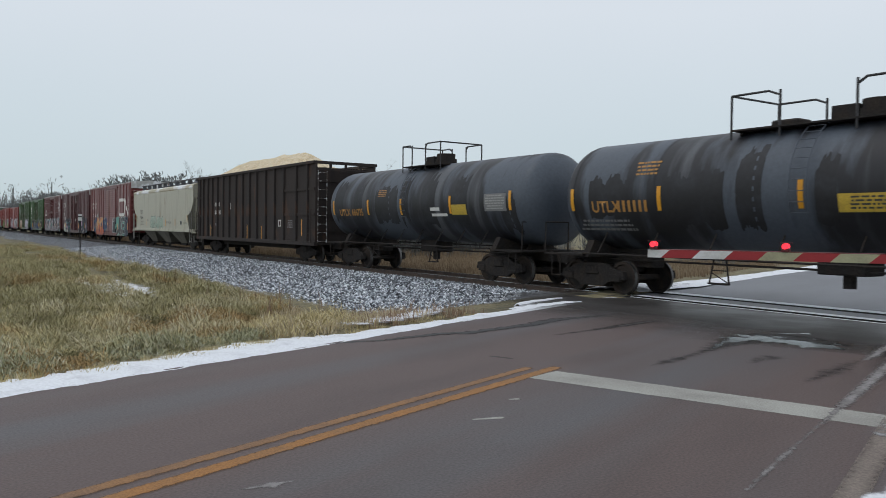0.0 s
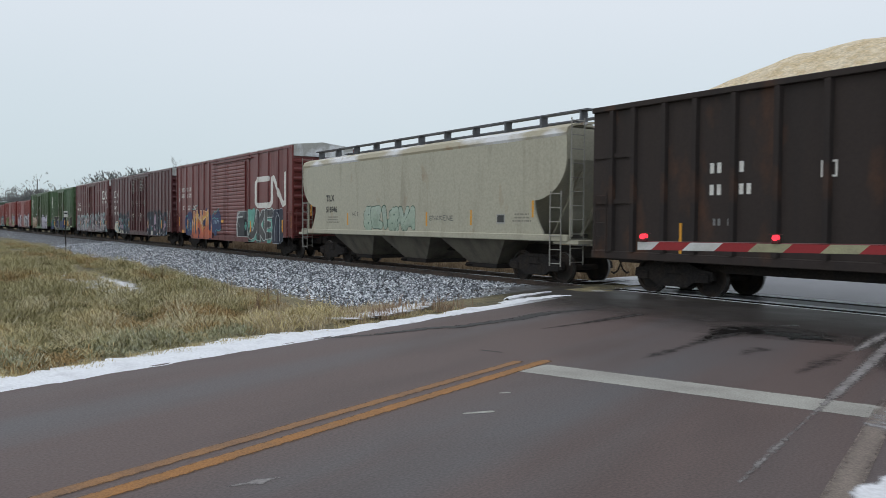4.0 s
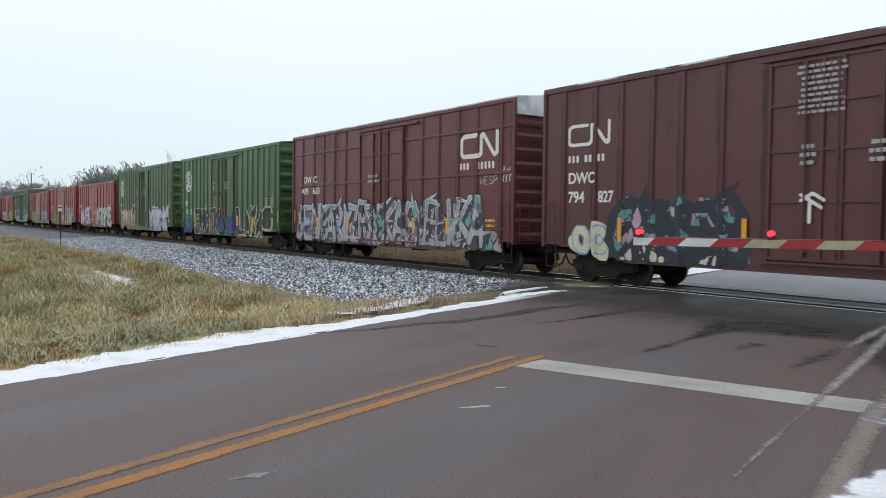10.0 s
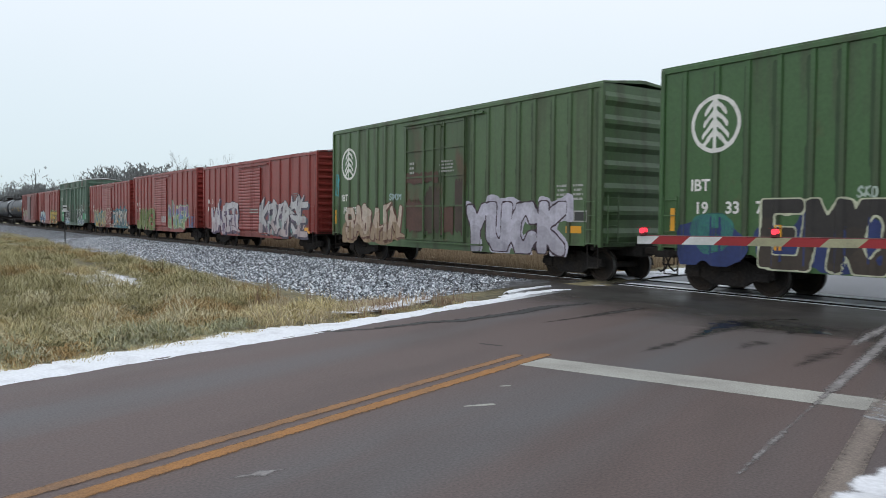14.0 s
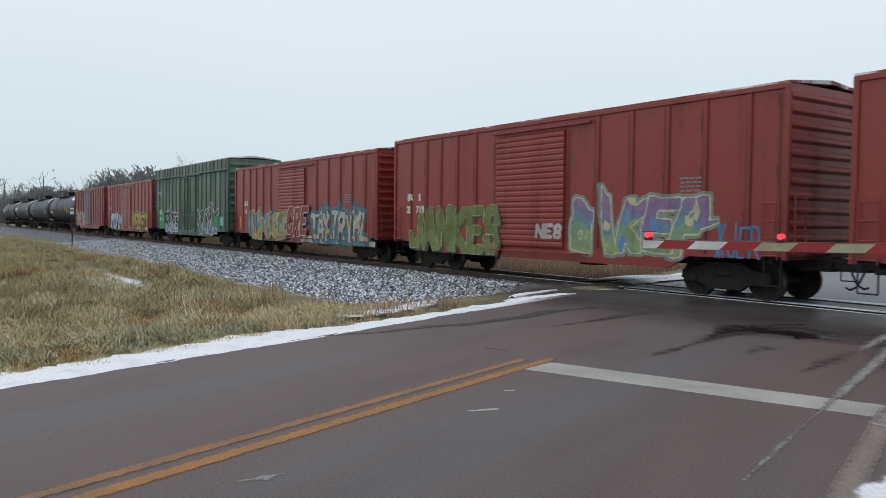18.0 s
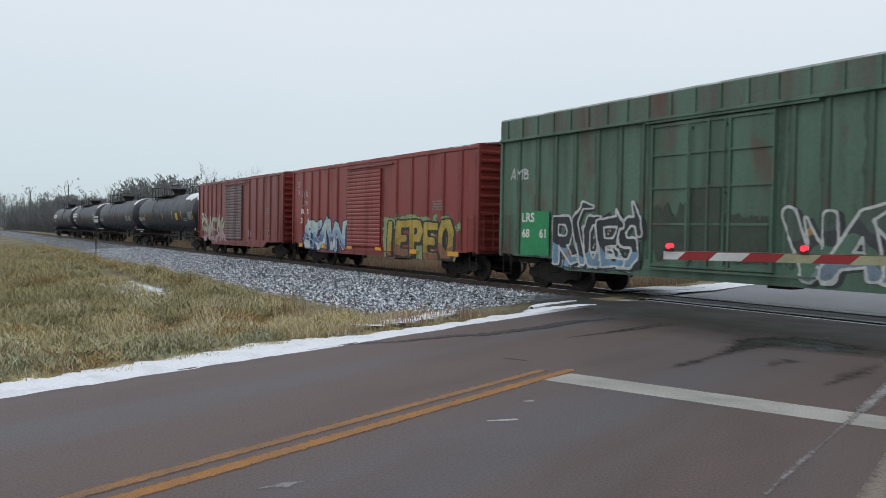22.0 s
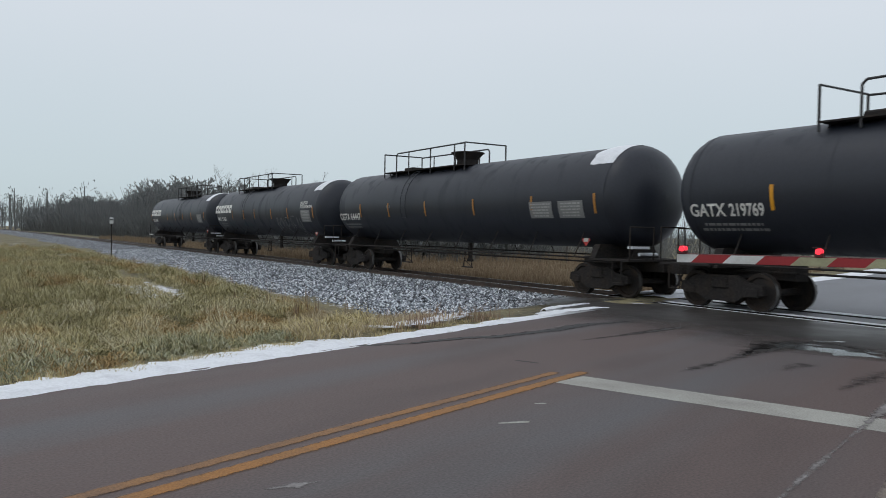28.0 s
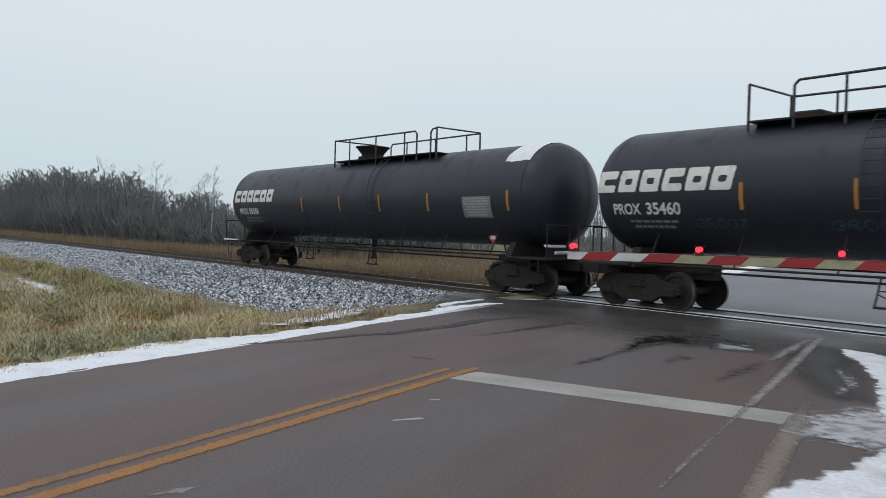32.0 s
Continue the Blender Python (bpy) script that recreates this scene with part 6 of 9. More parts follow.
def tank_car(label, L, cyl, R, zc, shell, plat, plat_dir=1, skid=True, black=True, runs=((0.17, 1.0),), front=0.0):
    car = new("tank_car")
    tagged(car, label, "tank car", "tank cars of the train")
    # shell with ellipsoidal heads
    hd = 0.95
    prof = []
    for k in range(9):
        a = k / 8 * math.pi / 2
        prof.append((-cyl - hd * math.cos(a), R * math.sin(a)))
    prof += [(-cyl + (2 * cyl) * k / 6, R) for k in range(1, 6)]
    for k in range(9):
        a = math.pi / 2 - k / 8 * math.pi / 2
        prof.append((cyl + front + (hd - 0.5 * front) * math.cos(a), R * math.sin(a)))
    seg = 40
    v, f = [], []
    for x, r in prof:
        for k in range(seg):
            a = 2 * math.pi * k / seg
            v.append((x, max(r, 0.002) * math.sin(a), zc + max(r, 0.002) * math.cos(a)))
    for i in range(len(prof) - 1):
        for k in range(seg):
            a, b = i * seg + k, i * seg + (k + 1) % seg
            f.append((a, a + seg, b + seg, b))
    pydata("tank_shell", v, f, shell, car, "", True)
    for x in np.linspace(-cyl, cyl, 6):
        bm = bmesh.new()
        bmesh.ops.create_cone(bm, cap_ends=False, segments=40, radius1=R + 0.006, radius2=R + 0.006, depth=0.05, matrix=Matrix.Translation((x, 0, zc)) @ Matrix.Rotation(radians(90), 4, "Y"))
        part("weld_seam", bm, shell, car, "", True)
    # underframe: stub sills, bolsters and a long side pipe rail
    tcx = L / 2 - 2.15
    for s in (-1, 1):
        bm = bmesh.new()
        box(bm, min(s * (tcx - 1.5), s * (L / 2 - 0.4)), max(s * (tcx - 1.5), s * (L / 2 - 0.4)), -0.25, 0.25, 0.75, 1.12, 0.02)
        prism(bm, [(-1.35, 1.02), (1.35, 1.02), (1.1, 1.5), (0.5, zc - R + 0.12), (-0.5, zc - R + 0.12), (-1.1, 1.5)], "x", s * tcx - 0.12, s * tcx + 0.12)
        part("bolster", bm, M_STEEL_BLACK, car)
        bm = bmesh.new()
        xe = s * (L / 2 - 0.55)
        box(bm, min(xe, xe - s * 1.6), max(xe, xe - s * 1.6), -1.45, 1.45, 1.05, 1.1)
        part("end_platform", bm, M_STEEL_BLACK, car)
        for sy in (-1, 1):
            bm = bmesh.new()
            pipe(bm, [(xe, sy * 1.42, 1.1), (xe, sy * 1.42, 2.0), (xe, sy * 0.5, 2.0), (xe, sy * 0.5, 1.1)], 0.02)
            part("handrail", bm, M_STEEL_BLACK, car)
        bm = bmesh.new()
        pipe(bm, [(xe - s * 0.3, -1.42, 1.08), (xe - s * 0.3, -1.42, 0.45), (xe - s * 0.65, -1.42, 0.45), (xe - s * 0.65, -1.42, 1.08)], 0.018)
        part("sill_step", bm, M_STEEL_BLACK, car)
        bm = bmesh.new()
        prism(bm, [(-0.5, 1.1), (0.5, 1.1), (0.16, 1.55), (-0.16, 1.55)], "x", xe - s * 0.9, xe - s * 0.84)
        part("head_shield", bm, M_STEEL_BLACK, car)
    bm = bmesh.new()
    for y in (-1.46, 1.46):
        pipe(bm, [(-tcx, y, 1.12), (tcx, y, 1.12)], 0.028, 6)
        for x in np.linspace(-tcx + 0.6, tcx - 0.6, 8):
            rod(bm, (x, y, 1.12), (x, y * 0.72, zc - R * 0.66), 0.02, 6)
    pipe(bm, [(-tcx, -0.35, 0.95), (tcx, -0.35, 0.95)], 0.03, 6)
    part("side_rail", bm, M_STEEL_BLACK, car, "thin grab rail along the side")
    if skid:
        bm = bmesh.new()
        box(bm, -0.55, 0.55, -0.4, 0.4, 0.85, zc - R + 0.1, 0.03)
        rod(bm, (0, 0, 0.55), (0, 0, 0.9), 0.14, 10)
        part("bottom_outlet", bm, M_STEEL_BLACK, car)
    for x in (-2.3, 2.0):
        bm = bmesh.new()
        pipe(bm, [(x - 0.17, -1.44, 1.12), (x - 0.27, -1.46, 0.55), (x + 0.27, -1.46, 0.55), (x + 0.17, -1.44, 1.12)], 0.022)
        rod(bm, (x - 0.22, -1.45, 0.8), (x + 0.26, -1.46, 0.57), 0.014, 5)
        rod(bm, (x - 0.2, -1.45, 0.86), (x + 0.2, -1.45, 0.86), 0.014, 5)
        box(bm, x - 0.26, x + 0.26, -1.55, -1.4, 0.53, 0.57)
        part("step_iron", bm, M_STEEL_BLACK, car)
    if not skid:
        bm = bmesh.new()
        rod(bm, (0, 0, 0.72), (0, 0, zc - R + 0.05), 0.09, 10)
        rod(bm, (0, 0, 0.66), (0, 0, 0.74), 0.13, 10)
        part("bottom_outlet", bm, M_STEEL_BLACK, car)
    # top fittings: walkway, railing and dome
    a, b = plat
    zt = zc + R
    bm = bmesh.new()
    for y in (-0.72, 0.72):
        box(bm, a, b, y - 0.26, y + 0.26, zt - 0.10, zt - 0.06)
        for x in np.linspace(a + 0.1, b - 0.1, 6):
            rod(bm, (x, y, zt - 0.42), (x, y, zt - 0.08), 0.02, 6)
    part("walkway", bm, M_STEEL_BLACK, car, "grated walkway on top")
    mid = (a + b) / 2
    g = b - a
    if black:
        # a top rail in one or two runs on the near side, mirrored beyond; their free ends bend down
        for y, spans in ((-0.95, runs), (0.95, [(1 - q, 1 - p) for p, q in runs])):
            for p, q in spans:
                xa, xb = a + g * p, a + g * q
                pts = [(xa, y, zt + 0.72), (xb, y, zt + 0.72)]
                if p > 0:
                    pts = [(xa, y, zt - 0.3), (xa, y, zt + 0.6), (xa + 0.1, y, zt + 0.7)] + pts[1:]
                if q < 1:
                    pts = pts[:-1] + [(xb - 0.1, y, zt + 0.7), (xb, y, zt + 0.6), (xb, y, zt - 0.3)]
                bm = bmesh.new()
                pipe(bm, pts, 0.03)
                part("handrail", bm, M_RAILING, car)
                for k in range(int((xb - xa) / 1.5)):
                    bm = bmesh.new()
                    x = xa + (xb - xa) * (k + 0.6) / int((xb - xa) / 1.5)
                    rod(bm, (x, y, zt - 0.3), (x, y, zt + 0.72), 0.028, 6)
                    part("railing_post", bm, M_RAILING, car)
            for x in (a, b):
                bm = bmesh.new()
                rod(bm, (x, y, zt - 0.3), (x, y, zt + 0.74), 0.032, 6)
                part("railing_post", bm, M_RAILING, car)
    else:
        for y in (-0.95, 0.95):
            for x in (a, a + g * 0.26, a + g * 0.62, b):
                bm = bmesh.new()
                rod(bm, (x, y, zt - 0.3), (x, y, zt + 0.74), 0.028, 6)
                part("railing_post", bm, M_RAILING, car)
            for pts in ([(a, y, zt + 0.74), (a + g * 0.2, y, zt + 0.74), (a + g * 0.26, y, zt + 0.62)], [(a + g * 0.62, y, zt + 0.62), (a + g * 0.66, y, zt + 0.74), (b, y, zt + 0.74)]):
                bm = bmesh.new()
                pipe(bm, pts, 0.028)
                part("handrail", bm, M_RAILING, car)
    for x in (a, b):
        bm = bmesh.new()
        pipe(bm, [(x, -0.95, zt + 0.74), (x, 0.95, zt + 0.74)], 0.026)
        part("handrail", bm, M_RAILING, car)
    dx = mid + plat_dir * g * (0.31 if black else 0.12)
    bm = bmesh.new()
    rod(bm, (dx, 0, zt - 0.15), (dx, 0, zt + 0.2), 0.42, 18)
    rod(bm, (dx, 0, zt + 0.2), (dx, 0, zt + 0.46), 0.42, 18, 0.62) if black else rod(bm, (dx, 0, zt + 0.2), (dx, 0, zt + 0.4), 0.36, 18)
    rod(bm, (dx, 0, zt + 0.46), (dx, 0, zt + 0.5), 0.66, 18) if black else box(bm, dx - 0.9, dx - 0.3, -0.35, 0.1, zt, zt + 0.32, 0.02)
    part("valve_dome", bm, M_STEEL_BLACK, car, "bonnet over the valves")
    bm = bmesh.new()
    box(bm, a + 0.6, a + 1.3, -0.3, 0.3, zt - 0.08, zt + 0.16, 0.04)
    part("manway", bm, M_STEEL_BLACK, car)
    bm = bmesh.new()
    x = mid - plat_dir * 0.3
    n = 10
    pts = []
    for k in range(n + 1):
        an = radians(25 + 85 * k / n)
        pts.append((math.sin(an) * (R + 0.12), zc + math.cos(an) * (R + 0.12)))
    bm.free()
    stiles = []
    for dx2 in (-0.2, 0.2):
        bm = bmesh.new()
        pipe(bm, [(x + dx2, -p[0], p[1]) for p in pts], 0.014, 5)
        stiles.append(part("ladder_stile", bm, shell, car))
    for p in pts:
        bm = bmesh.new()
        rod(bm, (x - 0.2, -p[0], p[1]), (x + 0.2, -p[0], p[1]), 0.011, 5)
        part("rung", bm, shell, stiles[0])
    couplers(car, L / 2)
    for s in (-1, 1):
        truck(car, s * tcx)
    return car


def placard(car, x, z, surf):
    """A diamond-shaped hazard placard."""
    bm = bmesh.new()
    y = float(surf(np.array([x]), np.array([z]))[0]) - 0.05
    for r, m in ((0.19, 0),):
        prism(bm, [(x - r, z), (x, z - r), (x + r, z), (x, z + r)], "y", y - 0.01, y)
    p = part("placard", bm, spray((0.6, 0.05, 0.04)), car, "small red and white diamond placard")
    bm = bmesh.new()
    box(bm, x - 0.1, x + 0.1, y - 0.014, y - 0.011, z - 0.06, z + 0.06)
    part("placard_panel", bm, M_WHITE, p)


M_ROOF_CREAM = mat("snowy_pale_roof", (0.42, 0.38, 0.28), rough=0.6, col2=(0.72, 0.73, 0.75), scale=1.0, stretch=(0.5, 2, 1), lo=0.46, hi=0.6, col3=(0.3, 0.17, 0.08), scale3=1.2, lo3=0.6, hi3=0.72, fine=0.1)
M_LADDER = mat("grey_ladder_steel", (0.3, 0.29, 0.26), rough=0.6, fine=0.1)
P_BAY = paint("grimy_hopper_bay", (0.15, 0.135, 0.105), dirt=(0.05, 0.045, 0.04), amount=1.0, rough=0.8)
M_GREYCREAM = mat("faded_stencil", (0.24, 0.23, 0.19), rough=0.7, fine=0.1)
M_SNOWY_STEEL = mat("snow_dusted_steel", (0.10, 0.08, 0.07), rough=0.7, col2=(0.6, 0.6, 0.62), scale=6, lo=0.5, hi=0.6)
M_BOARD = mat("weathered_galvanised_grating", (0.15, 0.16, 0.18), rough=0.6, metal=0.3, col2=(0.10, 0.10, 0.11), scale=3, fine=0.15)
M_SOOT = mat("black_patch_paint", (0.014, 0.014, 0.016), rough=0.6, fine=0.2, fscale=8, col2=(0.024, 0.025, 0.03), scale=1.5)
M_RAILING = mat("dark_pipe_railing", (0.035, 0.034, 0.036), rough=0.6, fine=0.1)

# each car: where its middle stands when the train's clock reads zero
CARS = []


def put(car, rear, front):
    CARS.append((car, (rear + front) / 2))
    return car


def cn_mark(car, x, z, w, h, surf, label="white ribbon-shaped railway emblem"):
    """The emblem as one bent ribbon."""
    t = h * 0.17
    a = h * 0.5 - t / 2
    paths = [[(x + 0.46 * w, z + a), (x + 0.1 * w, z + a), (x + 0.02 * w, z + a - 0.12 * h), (x + 0.02 * w, z - a + 0.1 * h), (x + 0.08 * w, z - a), (x + 0.5 * w, z - a), (x + 0.56 * w, z - a + 0.1 * h), (x + 0.56 * w, z + a - 0.02 * h), (x + 0.62 * w, z + a), (x + 0.9 * w, z - a), (x + 0.97 * w, z - a + 0.05 * h), (x + 0.97 * w, z + a + t / 2)]]
    return ribbon("emblem", car, paths, t, surf, M_WHITE, label, 0.03 if h < 1 else 0.04)


def tree_mark(car, x, z, r, surf):
    """A round emblem: a white disc ring with a fir-like chevron in it."""
    c = 0.03
    n = int(2 * r / c) + 2
    X, Z = np.meshgrid(-r - c + (np.arange(n + 2) + 0.5) * c, -r - c + (np.arange(n + 2) + 0.5) * c)
    d = np.hypot(X, Z)
    ids = np.where(d < r, 0, -1)
    ids[d < r * 0.86] = 1
    inner = d < r * 0.86
    stem = (np.abs(X) < r * 0.07)
    ch = np.zeros_like(stem)
    for k in (-0.75, -0.4, -0.05, 0.3):
        ch |= (np.abs(Z - (k * r + 0.55 * r - 1.1 * np.abs(X))) < r * 0.1) & (np.abs(X) < r * (0.5 - 0.12 * k))
    ids[inner & (stem | ch)] = 0
    return raster("emblem", car, ids, x - r - c, z - r - c, c, surf, [M_WHITE, MATS["green_boxcar_paint"]], "round white fir-tree emblem")


def build_train():
    # two soot-stained tank cars at the head
    t = put(tank_car("soot-streaked dark grey tank car with amber markings", 18.0, 7.2, 1.50, 2.75, P_TANK_GREY, (-2.43, 2.4), 1, True, False), -113.6, -95.6)
    S = tank_surf(1.50, 2.75)
    words(t, "UTLX", -6.5, 2.27, 0.30, S, M_GOLDTXT)
    for j, (xa, xb, za, zb) in enumerate(((-6.6, -5.1, 1.9, 3.35), (-4.05, -2.2, 1.6, 3.3), (-1.9, -1.2, 1.5, 3.8), (0.0, 0.5, 1.6, 3.5), (2.6, 3.3, 1.5, 3.6), (4.4, 5.5, 1.5, 3.5))):
        soot(t, xa, xb, za, zb, tank_surf(1.50, 2.75, 0.003), 320 + j)
    bars(t, "000000", -5.55, 2.27, 0.30, S, M_GOLDTXT, 0.42)
    plate(t, "yellow_panel", 0.5, 2.1, 2.2, 2.58, S, M_YPANEL, "yellow notice panel")
    lines_of_print(t, 0.6, 2.0, 2.25, 2.55, 4, tank_surf(1.50, 2.75, 0.016), M_DARKTXT, 1)
    reflectors(t, [(-7.25, 2.62), (-4.12, 2.6), (-0.31, 2.6), (3.4, 2.6), (7.0, 2.6)], S, 0.62, 0.12)
    lines_of_print(t, -5.0, -4.2, 3.2, 3.6, 4, S, M_GOLDTXT, 2)
    lines_of_print(t, -7.2, -5.0, 1.75, 2.1, 3, S, M_GREYTXT, 3)
    t = put(tank_car("soot-streaked dark grey tank car with yellow notice", 15.0, 6.35, 1.50, 2.75, P_TANK_GREY, (-1.1, 1.6), 1, True, False, front=0.5), -95.6, -80.6)
    words(t, "UTLX", -5.62, 2.27, 0.28, S, M_GOLDTXT)
    words(t, "666735", -4.46, 2.27, 0.28, S, M_GOLDTXT, 0.85)
    plate(t, "yellow_panel", 3.12, 4.0, 2.25, 2.6, S, M_YPANEL, "yellow notice panel")
    plate(t, "grey_panel", 5.05, 6.2, 2.35, 2.92, S, M_GREYTXT, "faded grey data panel")
    lines_of_print(t, 5.1, 6.15, 2.4, 2.9, 6, tank_surf(1.50, 2.75, 0.016), M_PALETXT, 4)
    plate(t, "white_label", 1.75, 2.35, 2.4, 2.52, S, M_WHITE)
    plate(t, "white_label", 1.8, 2.8, 2.2, 2.3, S, M_WHITE)
    reflectors(t, [(-6.2, 2.62), (-3.0, 2.6), (-0.33, 2.58), (3.04, 2.6), (6.4, 2.68)], S, 0.62, 0.12)
    lines_of_print(t, -2.2, -1.5, 3.0, 3.3, 4, S, M_GOLDTXT, 5)
    for j, (xa, xb, za, zb) in enumerate(((-6.1, -5.2, 1.6, 3.9), (-4.25, -3.5, 1.7, 4.0), (-2.4, -0.6, 1.6, 3.5), (-0.4, 0.2, 1.5, 3.9), (1.2, 2.1, 1.5, 3.9), (3.3, 4.1, 1.5, 3.7), (5.9, 6.7, 1.4, 3.0))):
        soot(t, xa, xb, za, zb, tank_surf(1.50, 2.75, 0.003), 300 + j)

    put(chip_gondola(19.5, 9.25), -80.6, -61.1)
    put(covered_hopper(18.7, 8.75), -61.1, -42.4)

    # big-emblem boxcar
    ribs = [-8.7, -7.43, -6.09, -4.9, -3.84, -2.76, 3.8, 5.1, 6.5, 7.75, 8.85]
    c = put(boxcar("boxcar", "maroon boxcar with a large white emblem and bright graffiti", 20.2, 9.5, 5.46, P_CN, ribs, [(-2.1, 0.65), (0.68, 3.35)], M_SILVER, P_CN, door_kind="corrugated", white_end=True), -42.4, -22.2)
    S, S0 = flat_surf(1.6, ribs), flat_surf(1.6)
    cn_mark(c, 4.68, 3.3, 4.05, 1.62, S)
    for txt, z in (("CAN ADI AN", 3.7), ("NAT ION AL", 3.3)):
        bars(c, txt, -8.5, z, 0.26, S0, M_WHITE, 0.62)
    words(c, "IC", -8.3, 2.5, 0.28, S, M_WHITE)
    words(c, "533", -7.2, 2.5, 0.28, S, M_WHITE)
    words(c, "267", -6.0, 2.5, 0.28, S, M_WHITE)
    tag(c, "SB", -9.2, -8.75, 3.0, 4.0, S0, (0.42, 0.40, 0.40), 164, "small pale scribbled tag", 0.03)
    navy = (0.02, 0.036, 0.12)
    teal = (0.10, 0.33, 0.34)
    SL = flat_surf(1.6, ribs, doors=[(-2.1, 0.65), (0.68, 3.35)])
    graffiti(c, "~~~~", -7.7, -0.7, 1.05, 2.3, SL, [navy], navy, navy, 60, "navy spray cloud behind the letters", 0.22, 0.0, 0.06, 0.16)
    DL = flat_surf(1.6, ribs, lift=0.009, doors=[(-2.1, 0.65)])
    piece(c, "INOL", -6.35, -2.15, 0.70, 2.5, DL, [(0.42, 0.085, 0.04), (0.48, 0.12, 0.05), (0.50, 0.20, 0.05), (0.56, 0.32, 0.07), (0.52, 0.22, 0.10)], (0.10, 0.03, 0.05), 61, "orange and yellow graffiti slabs with a pale edge", 0.24, 0.04, 1.15, (navy, 0.1, -0.06), [((0.6, 0.42, 0.3), 7, 0.4, 0.95)], 1, (0.60, 0.44, 0.34), power=4)
    graffiti(c, "~", -6.3, -1.6, 0.68, 1.0, flat_surf(1.6, ribs, lift=0.012), [(0.40, 0.10, 0.05)], (0.40, 0.10, 0.05), (0.40, 0.10, 0.05), 160, "orange foot of the letters", 0.2, 0.0, 0.05, 0.3)
    wild(c, -7.45, -6.45, 0.85, 2.2, DL, [(navy, 3), ((0.08, 0.2, 0.3), 1), ((0.2, 0.10, 0.06), 1)], (0.02, 0.03, 0.08), 161, "blue shaded lettering block", 0.3, 0.3)
    for q in ([(-7.6, 2.0), (-7.2, 2.15), (-7.1, 1.9), (-6.85, 1.85)], [(-7.3, 1.5), (-7.1, 1.2), (-6.9, 1.15)], [(-1.9, 2.1), (-1.6, 2.35), (-1.35, 2.3), (-0.8, 2.55)], [(-2.0, 1.9), (-1.6, 2.0), (-1.3, 1.9), (-0.9, 1.95)], [(-1.5, 1.15), (-1.2, 1.3), (-0.9, 1.2), (-0.5, 1.3)], [(-6.3, 2.6), (-5.7, 2.5), (-5.3, 2.75), (-4.9, 2.8)]):
        ribbon("spray_line", c, [q], 0.05, flat_surf(1.6, ribs, lift=0.014, doors=[(-2.1, 0.65)]), spray(teal), "teal lightning line")
    tag(c, "CONPP", -1.8, -0.7, 1.62, 1.85, flat_surf(1.705), (0.3, 0.4, 0.5), 59, "small pale blue tag", 0.06)
    tag(c, "SLOPPY", 2.0, 2.8, 1.95, 2.15, flat_surf(1.695), (0.4, 0.36, 0.38), 58, "small pale scribbled tag", 0.05)
    tag(c, "STYLE", 2.0, 2.75, 1.5, 1.72, flat_surf(1.695), (0.4, 0.36, 0.38), 57, "small pale scribbled tag", 0.05)
    KD = flat_surf(1.6, ribs, doors=[(0.68, 3.35)])
    graffiti(c, "~~~", 3.6, 7.1, 0.72, 2.35, KD, [(0.15, 0.40, 0.33)], (0.15, 0.40, 0.33), (0.13, 0.36, 0.30), 162, "mint green spray cloud", 0.3, 0.0, 0.05, 0.2)
    K2 = flat_surf(1.6, ribs, lift=0.009, doors=[(0.68, 3.35)])
    block(c, "I", 2.15, 3.75, 0.95, 2.3, K2, [(0.022, 0.026, 0.03), (0.03, 0.035, 0.04), (0.022, 0.026, 0.03), (0.10, 0.11, 0.115)], (0.44, 0.47, 0.46), 163, "dark shaded block with a pale edge", 0.92, 0.9, 0.03, power=14)
    ribbon("spray_line", c, [[(2.3, 1.0), (2.2, 1.5), (2.35, 2.2), (2.6, 2.25)], [(2.3, 2.0), (3.1, 2.05)], [(3.6, 1.1), (3.7, 2.0)]], 0.10, flat_surf(1.6, ribs, lift=0.012, doors=[(0.68, 3.35)]), spray((0.44, 0.47, 0.46)), "white shading stroke")
    piece(c, "JKE", 4.0, 7.0, 0.72, 2.4, K2, [(0.06, 0.06, 0.06), (0.085, 0.08, 0.08), (0.10, 0.095, 0.095), (0.075, 0.075, 0.08)], (0.46, 0.49, 0.47), 62, "charcoal slab letters with a white outline", 0.21, 0.045, 1.12, ((0.03, 0.07, 0.06), -0.12, -0.05), spikes=0, power=3.5)
    block(c, "I", 7.0, 8.35, 0.72, 2.4, K2, [(0.016, 0.022, 0.045)], (0.35, 0.37, 0.40), 63, "navy blue graffiti block with white curves", 0.95, 0.95, 0.02, power=14)
    ribbon("spray_line", c, [[(7.35, 0.8), (7.3, 1.4), (7.5, 2.0), (7.75, 2.25), (7.95, 1.9), (7.95, 0.8)]], 0.06, flat_surf(1.6, ribs, lift=0.012, doors=[(0.68, 3.35)]), spray((0.26, 0.28, 0.30)), "white curve over the block")
    
    reflectors(c, [(-9.0, 1.75), (-7.16, 1.6), (-5.37, 1.5), (-2.27, 1.5), (4.02, 1.5), (8.29, 1.55), (9.4, 1.75)], flat_surf(1.6, ribs, lift=0.016, doors=[(0.68, 3.35)]), 0.6, 0.11)
    plate(c, "yellow_label", -0.55, -0.1, 1.7, 1.86, flat_surf(1.67), M_REFLECT)
    plate(c, "yellow_label", -8.45, -8.0, 1.0, 1.2, S0, M_REFLECT)

    # double-door boxcar
    ribs = [-8.6, -7.42, -6.5, -5.5, -4.6, -3.5, 3.3, 4.15, 5.0, 5.9, 6.8, 7.7, 8.6]
